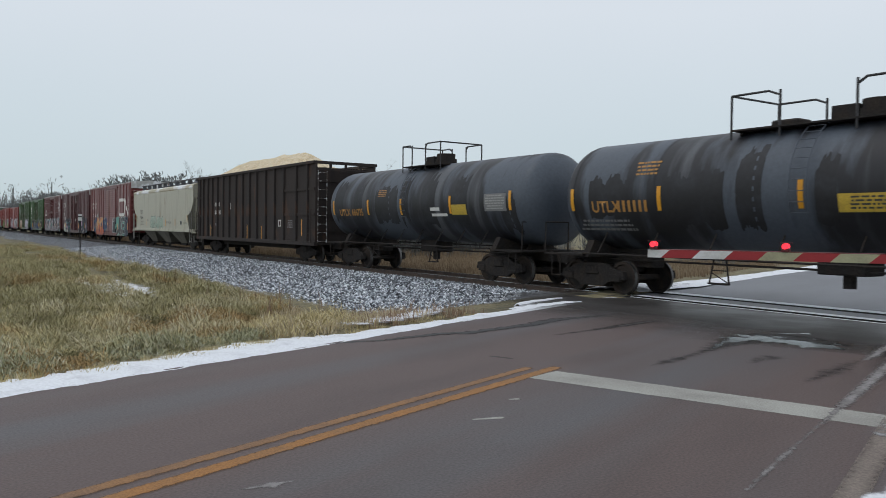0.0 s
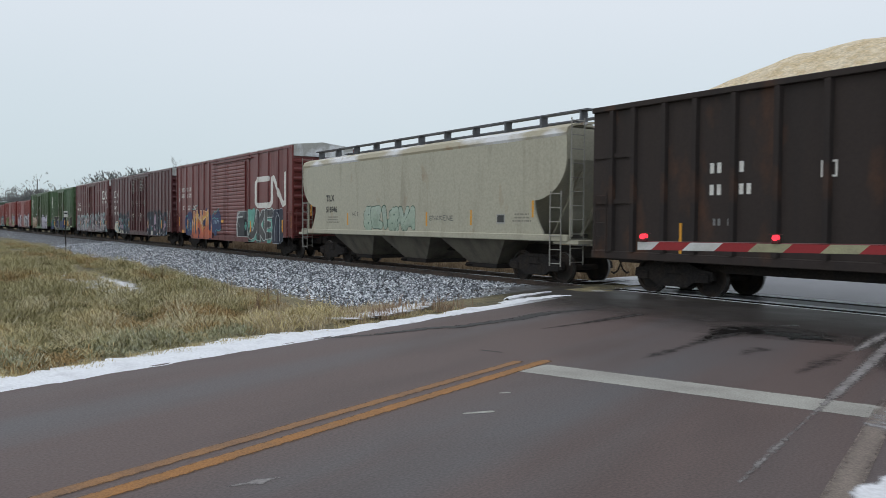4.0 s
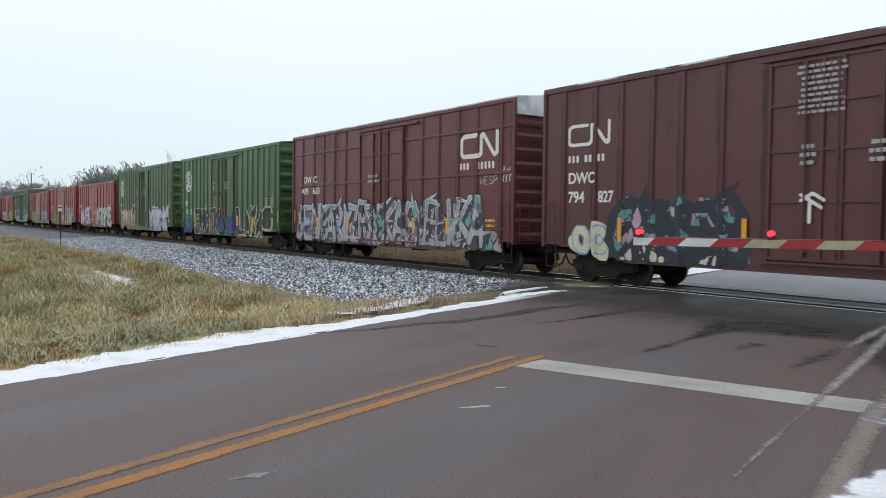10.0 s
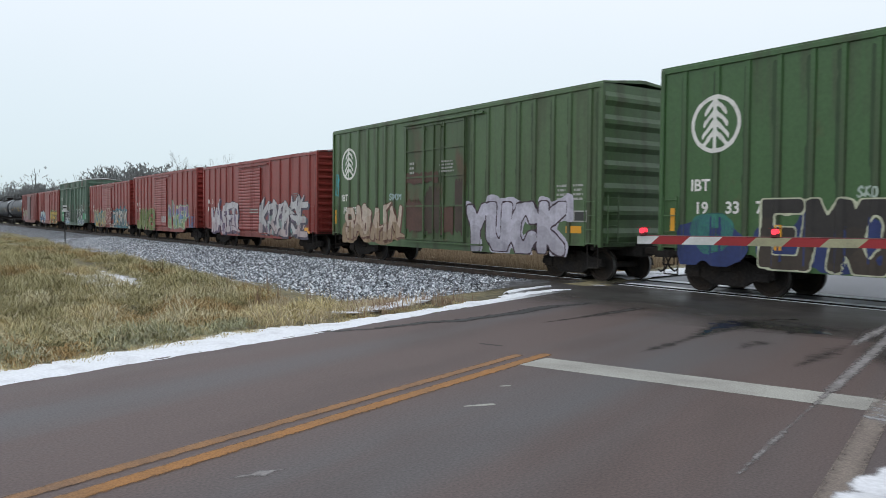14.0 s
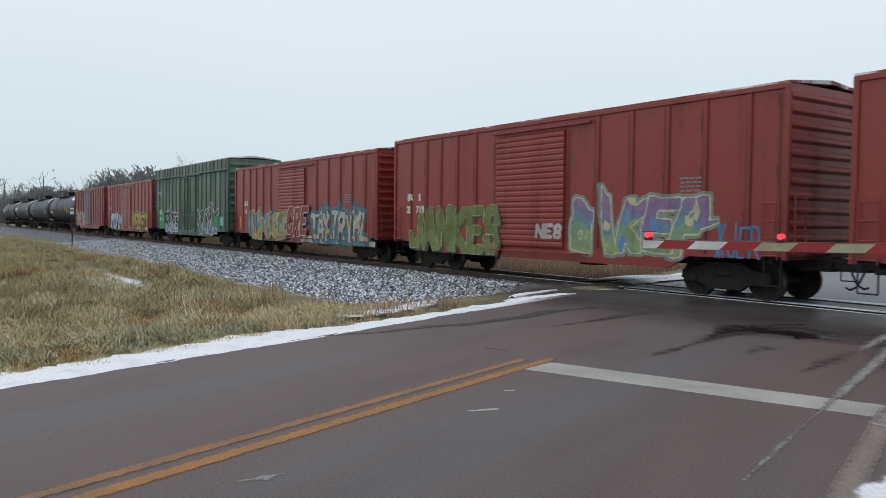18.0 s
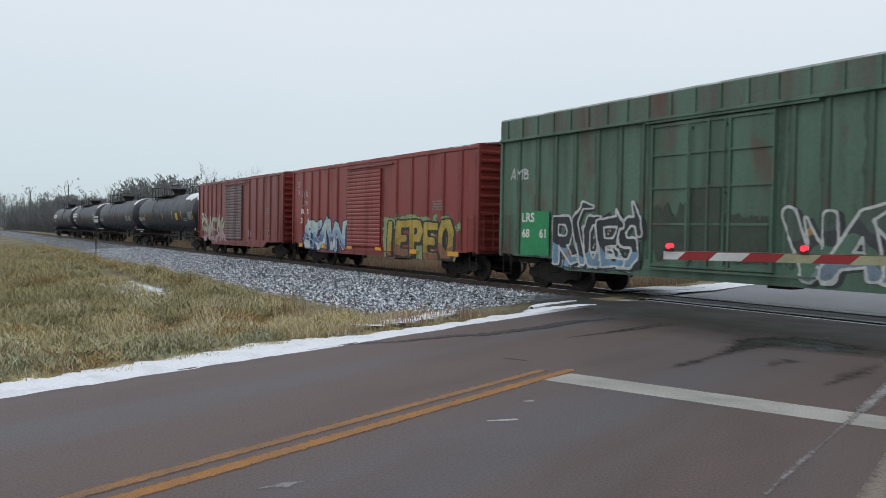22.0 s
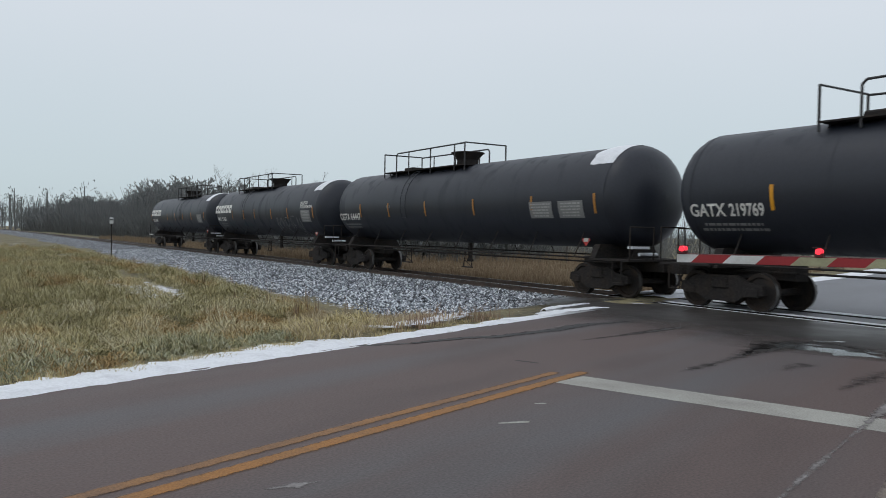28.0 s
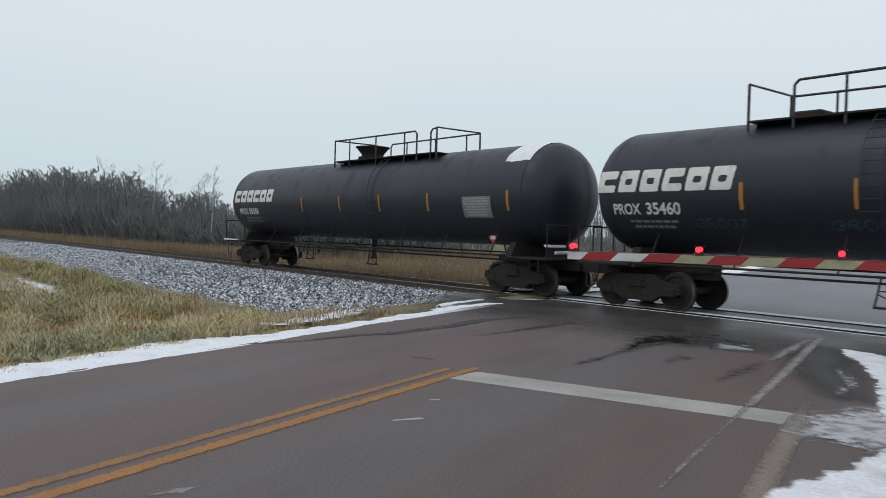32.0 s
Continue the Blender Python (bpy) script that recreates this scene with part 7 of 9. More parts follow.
    c = put(boxcar("boxcar", "dark maroon double-door boxcar with stencilled doors", 20.3, 9.4, 5.45, P_DWC, ribs, [(-2.35, 0.08), (0.12, 2.6)], M_ROOF_DARK, P_DWC, white_end=True), -22.2, -1.9)
    S, S0, SD = flat_surf(1.6, ribs), flat_surf(1.6), flat_surf(1.69)
    cn_mark(c, -8.45, 4.07, 1.55, 0.62, S0)
    bars(c, "WWW CN.CA", -8.44, 3.33, 0.19, S0, M_WHITE, 0.62)
    words(c, "DWC", -8.44, 2.76, 0.3, S, M_WHITE)
    words(c, "794", -8.43, 2.24, 0.3, S, M_WHITE)
    words(c, "827", -7.3, 2.24, 0.3, S, M_WHITE, 0.85)
    lines_of_print(c, -1.75, -0.6, 3.95, 5.0, 9, SD, M_PALETXT, 12)
    lines_of_print(c, 0.8, 2.0, 4.1, 5.0, 8, SD, M_PALETXT, 13)
    for x in (-1.6, -0.2, 0.7, 2.1):
        lines_of_print(c, x, x + 0.35, 2.9, 3.4, 3, SD, M_PALETXT, 14)
    ribbon("arrow_mark", c, [[(-1.35, 1.75), (-1.35, 2.15)], [(-1.55, 2.2), (-1.3, 2.35), (-1.05, 2.2)], [(-1.55, 2.32), (-1.1, 2.05)]], 0.07, SD, M_WHITE, "small white stencilled mark", 0.025)
    ribbon("arrow_mark", c, [[(1.05, 1.75), (1.05, 2.15)], [(0.85, 2.2), (1.1, 2.35), (1.35, 2.2)], [(0.85, 2.32), (1.3, 2.05)]], 0.07, SD, M_WHITE, "small white stencilled mark", 0.025)
    wild(c, -6.9, -2.75, 0.70, 2.5, flat_surf(1.6, ribs, lift=0.006), [((0.02, 0.024, 0.036), 4), ((0.09, 0.25, 0.25), 2.2), ((0.36, 0.23, 0.30), 2.2), ((0.14, 0.26, 0.36), 1.8), ((0.40, 0.40, 0.37), 0.9)], (0.03, 0.05, 0.06), 65, "shards of pink, teal and cream behind the letters", 0.34, 0.6, 0.2, line=0.02)
    piece(c, "GENES", -6.8, -2.85, 0.72, 2.35, flat_surf(1.6, ribs, lift=0.009), [(0.024, 0.028, 0.04), (0.02, 0.024, 0.036)], (0.022, 0.026, 0.038), 365, "fat black graffiti letters with a misty edge", 0.19, 0.02, 1.3, None, [((0.40, 0.28, 0.35), 3, 0.3, 0.8), ((0.09, 0.25, 0.25), 3, 0.1, 0.7)], 1, power=2)
    wild(c, -6.6, -2.8, 0.68, 1.2, flat_surf(1.6, ribs, lift=0.010), [((0.50, 0.48, 0.38), 3), ((0.02, 0.024, 0.042), 4)], (0.02, 0.022, 0.035), 165, "cream and black foot of the letters", 0.34, 0.3)
    graffiti(c, "OC", -8.2, -6.9, 0.85, 1.6, S, [(0.50, 0.48, 0.36)], (0.14, 0.28, 0.40), (0.50, 0.47, 0.36), 66, "cream and blue graffiti", 0.2, 0.05)
    wild(c, 2.6, 8.1, 0.70, 2.6, flat_surf(1.6, ribs, lift=0.006), [((0.02, 0.024, 0.036), 4), ((0.09, 0.25, 0.24), 2.2), ((0.36, 0.23, 0.30), 2.2), ((0.12, 0.25, 0.38), 1.8), ((0.40, 0.41, 0.41), 0.8)], (0.03, 0.05, 0.06), 67, "shards of pink, teal and blue behind the letters", 0.36, 0.7, 0.25, line=0.02)
    piece(c, "SEMBRO", 2.7, 8.0, 0.72, 2.5, flat_surf(1.6, ribs, lift=0.009), [(0.024, 0.028, 0.042), (0.02, 0.024, 0.036)], (0.022, 0.026, 0.038), 367, "fat black and navy graffiti letters", 0.19, 0.02, 1.3, None, [((0.40, 0.28, 0.35), 4, 0.3, 0.8), ((0.09, 0.25, 0.24), 4, 0.1, 0.7)], 1, power=2)
    wild(c, 2.7, 7.9, 0.67, 1.15, flat_surf(1.6, ribs, lift=0.010), [((0.50, 0.48, 0.42), 3), ((0.02, 0.024, 0.042), 5), ((0.09, 0.2, 0.4), 1)], (0.02, 0.022, 0.035), 166, "cream and black foot of the letters", 0.34, 0.3)
    
    lines_of_print(c, 8.1, 9.0, 1.3, 2.5, 8, S0, M_PALETXT, 15)
    reflectors(c, [(-6.48, 1.5), (-2.86, 1.52), (3.2, 1.5), (6.92, 1.55)], flat_surf(1.66), 0.6, 0.12)

    # single-door maroon boxcar
    ribs = [-7.0, -5.8, -4.83, -3.82, -2.81, 2.94, 3.97, 5.11, 6.14, 7.38]
    c = put(boxcar("boxcar", "maroon boxcar covered along its foot with grey graffiti", 17.2, 7.98, 5.46, P_DWC2, ribs, [(-1.55, 1.75)], M_SILVER, P_DWC2, white_end=True), -1.9, 15.3)
    S, S0 = flat_surf(1.6, ribs), flat_surf(1.6)
    cn_mark(c, 5.25, 4.12, 1.95, 0.8, S)
    for xa, xb in ((-7.9, -1.65), (1.85, 7.9)):
        for z in (3.2, 4.62):
            bm = bmesh.new()
            box(bm, xa, xb, -1.64, -1.59, z - 0.045, z + 0.045, 0.008)
            part("side_stiffener", bm, P_DWC2, c)
    bars(c, "WWW  CN.CA", 5.2, 3.36, 0.22, S0, M_WHITE, 0.66)
    tag(c, "WESP", 6.25, 7.2, 2.85, 3.12, S, (0.42, 0.40, 0.40), 69, "small white tag", 0.05)
    tag(c, "MIH", 7.3, 7.95, 2.9, 3.4, S0, (0.5, 0.48, 0.48), 68, "small white tag", 0.05)
    DV = flat_surf(1.6, ribs, lift=0.006, doors=[(-1.55, 1.75)])
    grey = [((0.30, 0.285, 0.30), 6), ((0.36, 0.34, 0.35), 5), ((0.22, 0.20, 0.21), 2), ((0.10, 0.34, 0.33), 2.2), ((0.30, 0.22, 0.25), 1.6), ((0.06, 0.055, 0.06), 2)]
    wild(c, -7.6, -1.8, 0.70, 2.2, DV, grey, (0.035, 0.03, 0.035), 70, "torn grey and mint shapes behind the letters", 0.46, 0.5, 0.3, light=(0.46, 0.45, 0.46))
    piece(c, "SENKARXZ", -7.5, -1.7, 0.72, 2.4, flat_surf(1.6, ribs, lift=0.012, doors=[(-1.55, 1.75)]), [(0.33, 0.31, 0.32), (0.38, 0.36, 0.37), (0.34, 0.30, 0.32), (0.24, 0.33, 0.33)], (0.035, 0.03, 0.035), 270, "grey and mint interlocking graffiti letters", 0.19, 0.03, 1.3, ((0.05, 0.045, 0.06), 0.12, -0.08), [((0.20, 0.13, 0.16), 16, 0.1, 0.9), ((0.06, 0.055, 0.06), 16, 0.1, 0.9), ((0.10, 0.32, 0.31), 8, 0.3, 0.9)], 2, (0.48, 0.47, 0.48))
    wild(c, -1.6, 6.6, 0.70, 2.4, DV, grey, (0.035, 0.03, 0.035), 71, "torn grey and teal shapes behind the letters", 0.46, 0.6, 0.4, light=(0.46, 0.45, 0.46))
    piece(c, "PREKASNELWKA", -1.5, 6.5, 0.72, 2.5, flat_surf(1.6, ribs, lift=0.012, doors=[(-1.55, 1.75)]), [(0.33, 0.31, 0.32), (0.38, 0.36, 0.37), (0.30, 0.24, 0.27), (0.24, 0.33, 0.33)], (0.035, 0.03, 0.035), 271, "grey and teal interlocking graffiti letters", 0.19, 0.03, 1.3, ((0.05, 0.045, 0.06), 0.12, -0.08), [((0.20, 0.13, 0.16), 22, 0.1, 0.9), ((0.06, 0.055, 0.06), 22, 0.1, 0.9), ((0.10, 0.32, 0.31), 10, 0.3, 0.9)], 2, (0.48, 0.47, 0.48))
    wild(c, 6.2, 7.5, 0.70, 1.5, DV, [((0.10, 0.34, 0.33), 3), ((0.30, 0.28, 0.29), 2)], (0.035, 0.03, 0.035), 171, "teal flourish at the end of the letters", 0.4, 0.4)
    words(c, "DW", -6.85, 3.3, 0.3, S, M_WHITE)
    words(c, "C", -5.8, 3.3, 0.3, S, M_WHITE)
    words(c, "409", -7.0, 2.8, 0.28, S, M_WHITE)
    words(c, "635", -5.85, 2.8, 0.28, S, M_WHITE)
    lines_of_print(c, 6.5, 7.1, 1.3, 1.8, 3, S0, M_REFLECT, 17)
    lines_of_print(c, -0.9, 0.1, 3.1, 3.5, 2, flat_surf(1.69), M_PALETXT, 18)
    reflectors(c, [(-7.85, 1.8), (-5.49, 1.5), (-2.61, 1.52), (2.39, 1.5), (4.48, 1.5)], flat_surf(1.6, ribs, lift=0.012), 0.55, 0.12)

    # two green boxcars with a fir emblem
    for k, (rear, front, half, pm, lab) in enumerate(((15.3, 33.35, 7.95, P_GREEN, "deep green boxcar with black and white graffiti"), (33.35, 50.9, 7.82, P_GREEN2, "weathered olive green boxcar with silver graffiti"))):
        ribs = [-7.3, -6.4, -5.62, -4.87, -4.13, -3.49, -2.82, 2.15, 2.93, 3.7, 4.43, 5.15, 5.95, 6.62, 7.4]
        c = put(boxcar("boxcar", lab, front - rear, half, 5.40, pm, ribs, [(-1.95, 1.75)], pm, pm, door_mat=P_RUSTDOOR, white_end=False, endribs=7), rear, front)
        S, S0, SD = flat_surf(1.6, ribs), flat_surf(1.6), flat_surf(1.69)
        tree_mark(c, -6.45, 3.95, 0.66, flat_surf(1.6, ribs, lift=0.008))
        words(c, "IBT", -7.1, 2.43, 0.27, S, M_WHITE)
        for q, tx in zip((-6.98, -6.15, -5.38), ("19", "33", "7") if k == 0 else ("19", "23", "5")):
            words(c, tx, q, 1.9, 0.27, S, M_WHITE)
        lines_of_print(c, -1.6, -1.3, 3.3, 3.8, 3, SD, M_PALETXT, 20)
        # rust run down the plug door
        rust = [spray((0.085, 0.038, 0.026)), spray((0.055, 0.034, 0.024))]
        for j, (xa, xb, za, zb) in enumerate([(-1.9, -0.75, 1.0, 2.5), (-0.65, 0.3, 0.95, 2.9), (0.35, 1.15, 0.95, 2.2), (1.2, 1.7, 0.95, 3.1), (-1.9, 0.2, 2.9, 3.4)] if k else [(-1.9, -1.0, 0.95, 2.1), (-0.6, 0.2, 0.95, 2.4), (0.5, 1.6, 0.95, 1.8), (-1.9, 0.2, 2.9, 3.25)]):
            soot(c, xa, xb, za, zb, flat_surf(1.662), 400 + 10 * k + j, "rust-brown stain run down the door", rust[j % 2])
        lines_of_print(c, 0.3, 1.2, 3.3, 3.75, 4, SD, M_PALETXT, 21)
        for xa in (6.1, 6.75):
            lines_of_print(c, xa, xa + 0.4, 2.25, 2.75, 4, S0, M_PALETXT, 22)
        plate(c, "data_panel", 6.8, 7.32, 1.66, 1.98, S0, M_PALETXT, "small framed data panel")
        plate(c, "data_panel", 6.84, 7.28, 1.70, 1.94, flat_surf(1.606), M_DARKTXT, "small black data panel")
        if k == 0:
            blue = (0.02, 0.035, 0.13)
            SL = flat_surf(1.6, ribs, doors=[(-1.95, 1.75)])
            graffiti(c, "~~~~~", -7.4, 2.4, 0.75, 1.75, SL, [blue], blue, blue, 79, "navy spray cloud along the foot", 0.2, 0.0, 0.06, 0.2)
            block(c, "EMOTK", -5.25, -0.45, 0.70, 2.18, flat_surf(1.6, ribs, lift=0.009, doors=[(-1.95, 1.75)]), [(0.050, 0.036, 0.026), (0.034, 0.026, 0.02), (0.026, 0.022, 0.02)], (0.45, 0.46, 0.33), 72, "black slab letters rimmed in cream", 0.34, 0.2, 0.035, gap=1.02)
            tag(c, "SKO", -3.2, -2.75, 2.2, 2.45, S, (0.35, 0.42, 0.36), 56, "small pale tag", 0.07)
            piece(c, "LAKA", 2.25, 5.95, 0.68, 2.25, flat_surf(1.6, ribs, lift=0.006), [(0.065, 0.045, 0.03), (0.04, 0.03, 0.024), (0.026, 0.022, 0.02)], (0.42, 0.45, 0.32), 73, "black slab letters rimmed in pale green on a blue cloud", 0.17, 0.045, 1.08, ((0.26, 0.31, 0.20), 0.1, -0.06), (), 0, halo=((0.022, 0.035, 0.13), 0.05), power=4)
            block(c, "S", 5.9, 7.0, 1.1, 2.2, flat_surf(1.6, ribs, lift=0.010), [(0.05, 0.04, 0.03), (0.028, 0.024, 0.02)], (0.42, 0.45, 0.32), 173, "black curl rimmed in pale green", 0.5, 0.34, 0.05, drop=(0.26, 0.31, 0.20))
            graffiti(c, "O", -6.9, -5.9, 1.1, 1.95, S, [(0.03, 0.17, 0.13)], (0.02, 0.1, 0.09), (0.03, 0.15, 0.12), 74, "teal scribble", 0.2, 0.03, cloud=0.04)
            reflectors(c, [(-7.6, 1.75), (-4.81, 1.38), (-2.31, 1.35), (2.29, 1.52), (4.53, 1.45), (7.75, 1.72)], flat_surf(1.6, ribs, lift=0.016, doors=[(-1.95, 1.75)]), 0.55, 0.13)
        else:
            block(c, "YUCK", 1.75, 6.5, 0.68, 2.2, flat_surf(1.6, ribs, lift=0.006), [(0.34, 0.32, 0.37), (0.40, 0.38, 0.44), (0.45, 0.43, 0.50)], (0.055, 0.03, 0.045), 75, "silver slab letters with dark outline", 0.36, 0.24, 0.04, (0.42, 0.40, 0.47), 0.06, gap=1.0)
            graffiti(c, "~~~", -7.0, -2.3, 0.75, 1.5, S, [(0.26, 0.18, 0.11)], (0.26, 0.18, 0.11), (0.26, 0.18, 0.11), 54, "tan spray underlay", 0.25, 0.0, 0.06, 0.2)
            piece(c, "SABAIN", -6.7, -2.4, 0.84, 2.25, flat_surf(1.6, ribs, lift=0.009), [(0.30, 0.22, 0.15), (0.42, 0.33, 0.26), (0.46, 0.38, 0.31)], (0.12, 0.05, 0.035), 76, "tan and cream letters with brown outline", 0.2, 0.03, 1.15, ((0.14, 0.07, 0.05), 0.07, -0.05), power=3)
            tag(c, "TEB", -7.7, -7.2, 2.6, 3.6, S, (0.06, 0.3, 0.33), 77, "turquoise scribble", 0.03)
            tag(c, "SOOM", -3.2, -2.3, 2.4, 2.68, S, (0.34, 0.44, 0.46), 78, "small pale blue tag", 0.07)
            plate(c, "orange_label", 6.5, 7.1, 1.35, 1.55, S0, M_REFLECT)
            reflectors(c, [(-7.65, 1.75)], S0, 0.6, 0.12)

    # oxide red boxcars and one teal one between them
    R0 = [-6.95, -5.9, -5.0, -4.0, -2.95, 2.55, 3.75, 4.9, 6.0, 7.15]
    specs = [
        (50.9, 68.2, P_RED, 4.70, "oxide red boxcar with violet and white graffiti", 80),
        (68.2, 85.75, P_RED, 4.78, "oxide red boxcar with olive and violet graffiti", 81),
        (85.75, 103.45, P_RED, 4.60, "oxide red boxcar with a long blue, gold and white graffiti", 82),
        (103.45, 120.7, P_TEAL, 5.33, "faded teal boxcar with a dark rust-stained top band", 83),
        (120.7, 138.5, P_RED, 4.72, "oxide red boxcar with gold graffiti letters", 84),
        (138.5, 155.8, P_RED2, 4.74, "dull red boxcar with a grey corrugated door", 85),
    ]
    for rear, front, pm, eave, lab, seed in specs:
        half = (front - rear) / 2 - (0.72 if pm is not P_TEAL else 0.6)
        teal = pm is P_TEAL
        ribs = [-7.12, -6.2, -5.39, -4.55, -3.64, -2.79, -2.0, 2.24, 3.01, 3.91, 4.79, 5.67, 6.58, 7.5] if teal else R0
        c = put(boxcar("boxcar", lab, front - rear, half, eave, pm, ribs, [(-1.7, 1.85)] if teal else [(-1.85, 1.3)], M_SILVER if teal else M_ROOF_RED, pm, door_kind="panel" if teal else "corrugated",
                       door_mat=P_DOORGREY if seed == 85 else None, white_end=False, endribs=9 if teal else 12), rear, front)
        S, S0, SD = flat_surf(1.6, ribs), flat_surf(1.6), flat_surf(1.69)
        if not teal:
            words(c, "LR", -7.2 if seed != 82 else -6.85, 2.5, 0.26, S, M_WHITE)
            words(c, "S", -6.45 if seed != 82 else -6.42, 2.5, 0.26, S, M_WHITE)
            pair = {80: ("74", "79"), 81: ("22", "719"), 82: ("74", "53"), 84: ("20", "4"), 85: ("20", "6")}[seed]
            words(c, pair[0], -7.25 if seed != 82 else -6.78, 2.05, 0.26, S, M_WHITE)
            words(c, pair[1], {80: -6.2, 81: -6.6, 82: -5.6}.get(seed, -6.4), 2.05, 0.26, S, M_WHITE)
            lines_of_print(c, 5.2, 6.0, 2.5, 2.9, 4, S0, M_GREYTXT, seed)
        if seed == 80:
            wild(c, -6.6, -1.9, 0.72, 2.1, flat_surf(1.6, ribs, lift=0.006, doors=[(-1.85, 1.3)]), [((0.40, 0.35, 0.38), 4), ((0.16, 0.07, 0.12), 4), ((0.20, 0.16, 0.22), 4)], (0.10, 0.05, 0.07), 90, "torn white and violet shapes behind the letters", 0.4, 0.6, 0.3)
            piece(c, "WASER", -6.6, -1.9, 0.74, 2.45, flat_surf(1.6, ribs, lift=0.012, doors=[(-1.85, 1.3)]), [(0.42, 0.36, 0.38), (0.44, 0.41, 0.43), (0.46, 0.44, 0.46)], (0.10, 0.05, 0.08), 290, "white and violet interlocking graffiti", 0.19, 0.03, 1.3, ((0.09, 0.07, 0.12), 0.14, -0.08), [((0.17, 0.13, 0.20), 9, 0.1, 0.8)], 2)
            wild(c, 1.4, 6.9, 0.72, 2.2, flat_surf(1.6, ribs, lift=0.006, doors=[(-1.85, 1.3)]), [((0.38, 0.29, 0.28), 4), ((0.24, 0.29, 0.28), 3), ((0.14, 0.28, 0.26), 1.5), ((0.09, 0.08, 0.09), 4), ((0.45, 0.30, 0.05), 0.4)], (0.07, 0.06, 0.07), 91, "torn pink and grey shapes behind the letters", 0.4, 0.7, 0.35)
            piece(c, "KRABSE", 1.4, 6.9, 0.74, 2.5, flat_surf(1.6, ribs, lift=0.012, doors=[(-1.85, 1.3)]), [(0.40, 0.33, 0.33), (0.42, 0.41, 0.41), (0.44, 0.43, 0.44)], (0.07, 0.05, 0.07), 291, "white, grey and pink interlocking graffiti", 0.18, 0.03, 1.3, ((0.08, 0.07, 0.10), 0.14, -0.08), [((0.26, 0.31, 0.30), 8, 0.2, 0.9), ((0.15, 0.11, 0.16), 8, 0.1, 0.7)], 2)
            lines_of_print(c, -0.2, 1.2, 1.9, 2.2, 2, SD, M_PALETXT, 92)
            plate(c, "orange_label", 6.6, 7.2, 0.98, 1.25, S0, M_REFLECT)
        if seed == 81:
            block(c, "JANKES", -7.05, -1.6, 0.74, 2.3, flat_surf(1.6, ribs, lift=0.006, doors=[(-1.85, 1.3)]), [(0.16, 0.19, 0.06), (0.115, 0.145, 0.035), (0.14, 0.17, 0.055)], (0.30, 0.33, 0.20), 93, "olive green slab letters with thin pale outline", 0.34, 0.19, 0.02, drop=(0.05, 0.065, 0.018), gap=1.02)
            piece(c, "BIKEP", 1.6, 6.05, 0.9, 2.45, S, [(0.22, 0.30, 0.16), (0.17, 0.28, 0.17), (0.13, 0.22, 0.29), (0.18, 0.15, 0.28), (0.24, 0.15, 0.27)], (0.46, 0.45, 0.28), 94, "violet, blue and green slab letters with pale yellow outline", 0.19, 0.035, 1.12, None, [((0.25, 0.36, 0.12), 5, 0.1, 0.6), ((0.10, 0.22, 0.42), 4, 0.2, 0.7), ((0.46, 0.42, 0.27), 4, 0.5, 1.0)], 1, halo=((0.19, 0.25, 0.20), 0.07), power=4)
            block(c, "NES", 0.14, 1.27, 1.27, 1.72, SD, [(0.40, 0.36, 0.35)], (0.40, 0.36, 0.35), 95, "small white slab letters", 0.3, 0.24, 0.0)
            tag(c, "*JER", 6.3, 7.5, 0.95, 1.75, S, (0.07, 0.17, 0.32), 96, "blue scribble", 0.035)
        if seed == 82:
            graffiti(c, "~~~", -6.2, 1.9, 1.0, 2.2, S, [(0.04, 0.16, 0.21)], (0.04, 0.16, 0.21), (0.04, 0.16, 0.21), 197, "teal spray cloud behind the letters", 0.2, 0.0, 0.06, 0.12)
            piece(c, "UNKE", -5.8, -0.8, 0.70, 2.15, flat_surf(1.6, ribs, lift=0.009, doors=[(-1.85, 1.3)]), [(0.30, 0.24, 0.09), (0.26, 0.235, 0.13), (0.30, 0.27, 0.16), (0.22, 0.20, 0.11)], (0.44, 0.40, 0.27), 97, "khaki interlocking graffiti with gold and teal", 0.21, 0.03, 1.15, ((0.06, 0.08, 0.07), 0.1, -0.06), [((0.52, 0.28, 0.03), 9, 0.0, 0.6), ((0.05, 0.19, 0.24), 9, 0.3, 1.0), ((0.13, 0.12, 0.07), 14, 0.1, 0.9), ((0.42, 0.38, 0.25), 6, 0.3, 1.0)], 2, power=4)
            block(c, "CRE", -0.65, 1.75, 1.0, 2.35, flat_surf(1.702), [(0.21, 0.045, 0.035)], (0.50, 0.43, 0.38), 98, "red letters with a pale outline", 0.3, 0.2, 0.035, gap=0.95, lean=0.2)
            piece(c, "TAXTRYML", 1.95, 7.5, 0.80, 2.15, flat_surf(1.6, ribs, lift=0.009), [(0.40, 0.36, 0.30), (0.36, 0.34, 0.32), (0.42, 0.40, 0.37)], (0.045, 0.06, 0.07), 99, "pale slab letters on a teal ground", 0.17, 0.035, 1.08, ((0.09, 0.09, 0.09), 0.1, -0.05), [((0.52, 0.28, 0.03), 10, 0.0, 0.7), ((0.16, 0.15, 0.13), 14, 0.1, 0.9), ((0.045, 0.18, 0.22), 8, 0.2, 1.0), ((0.28, 0.23, 0.15), 10, 0.0, 0.9)], 1, halo=((0.045, 0.18, 0.22), 0.12), power=4)
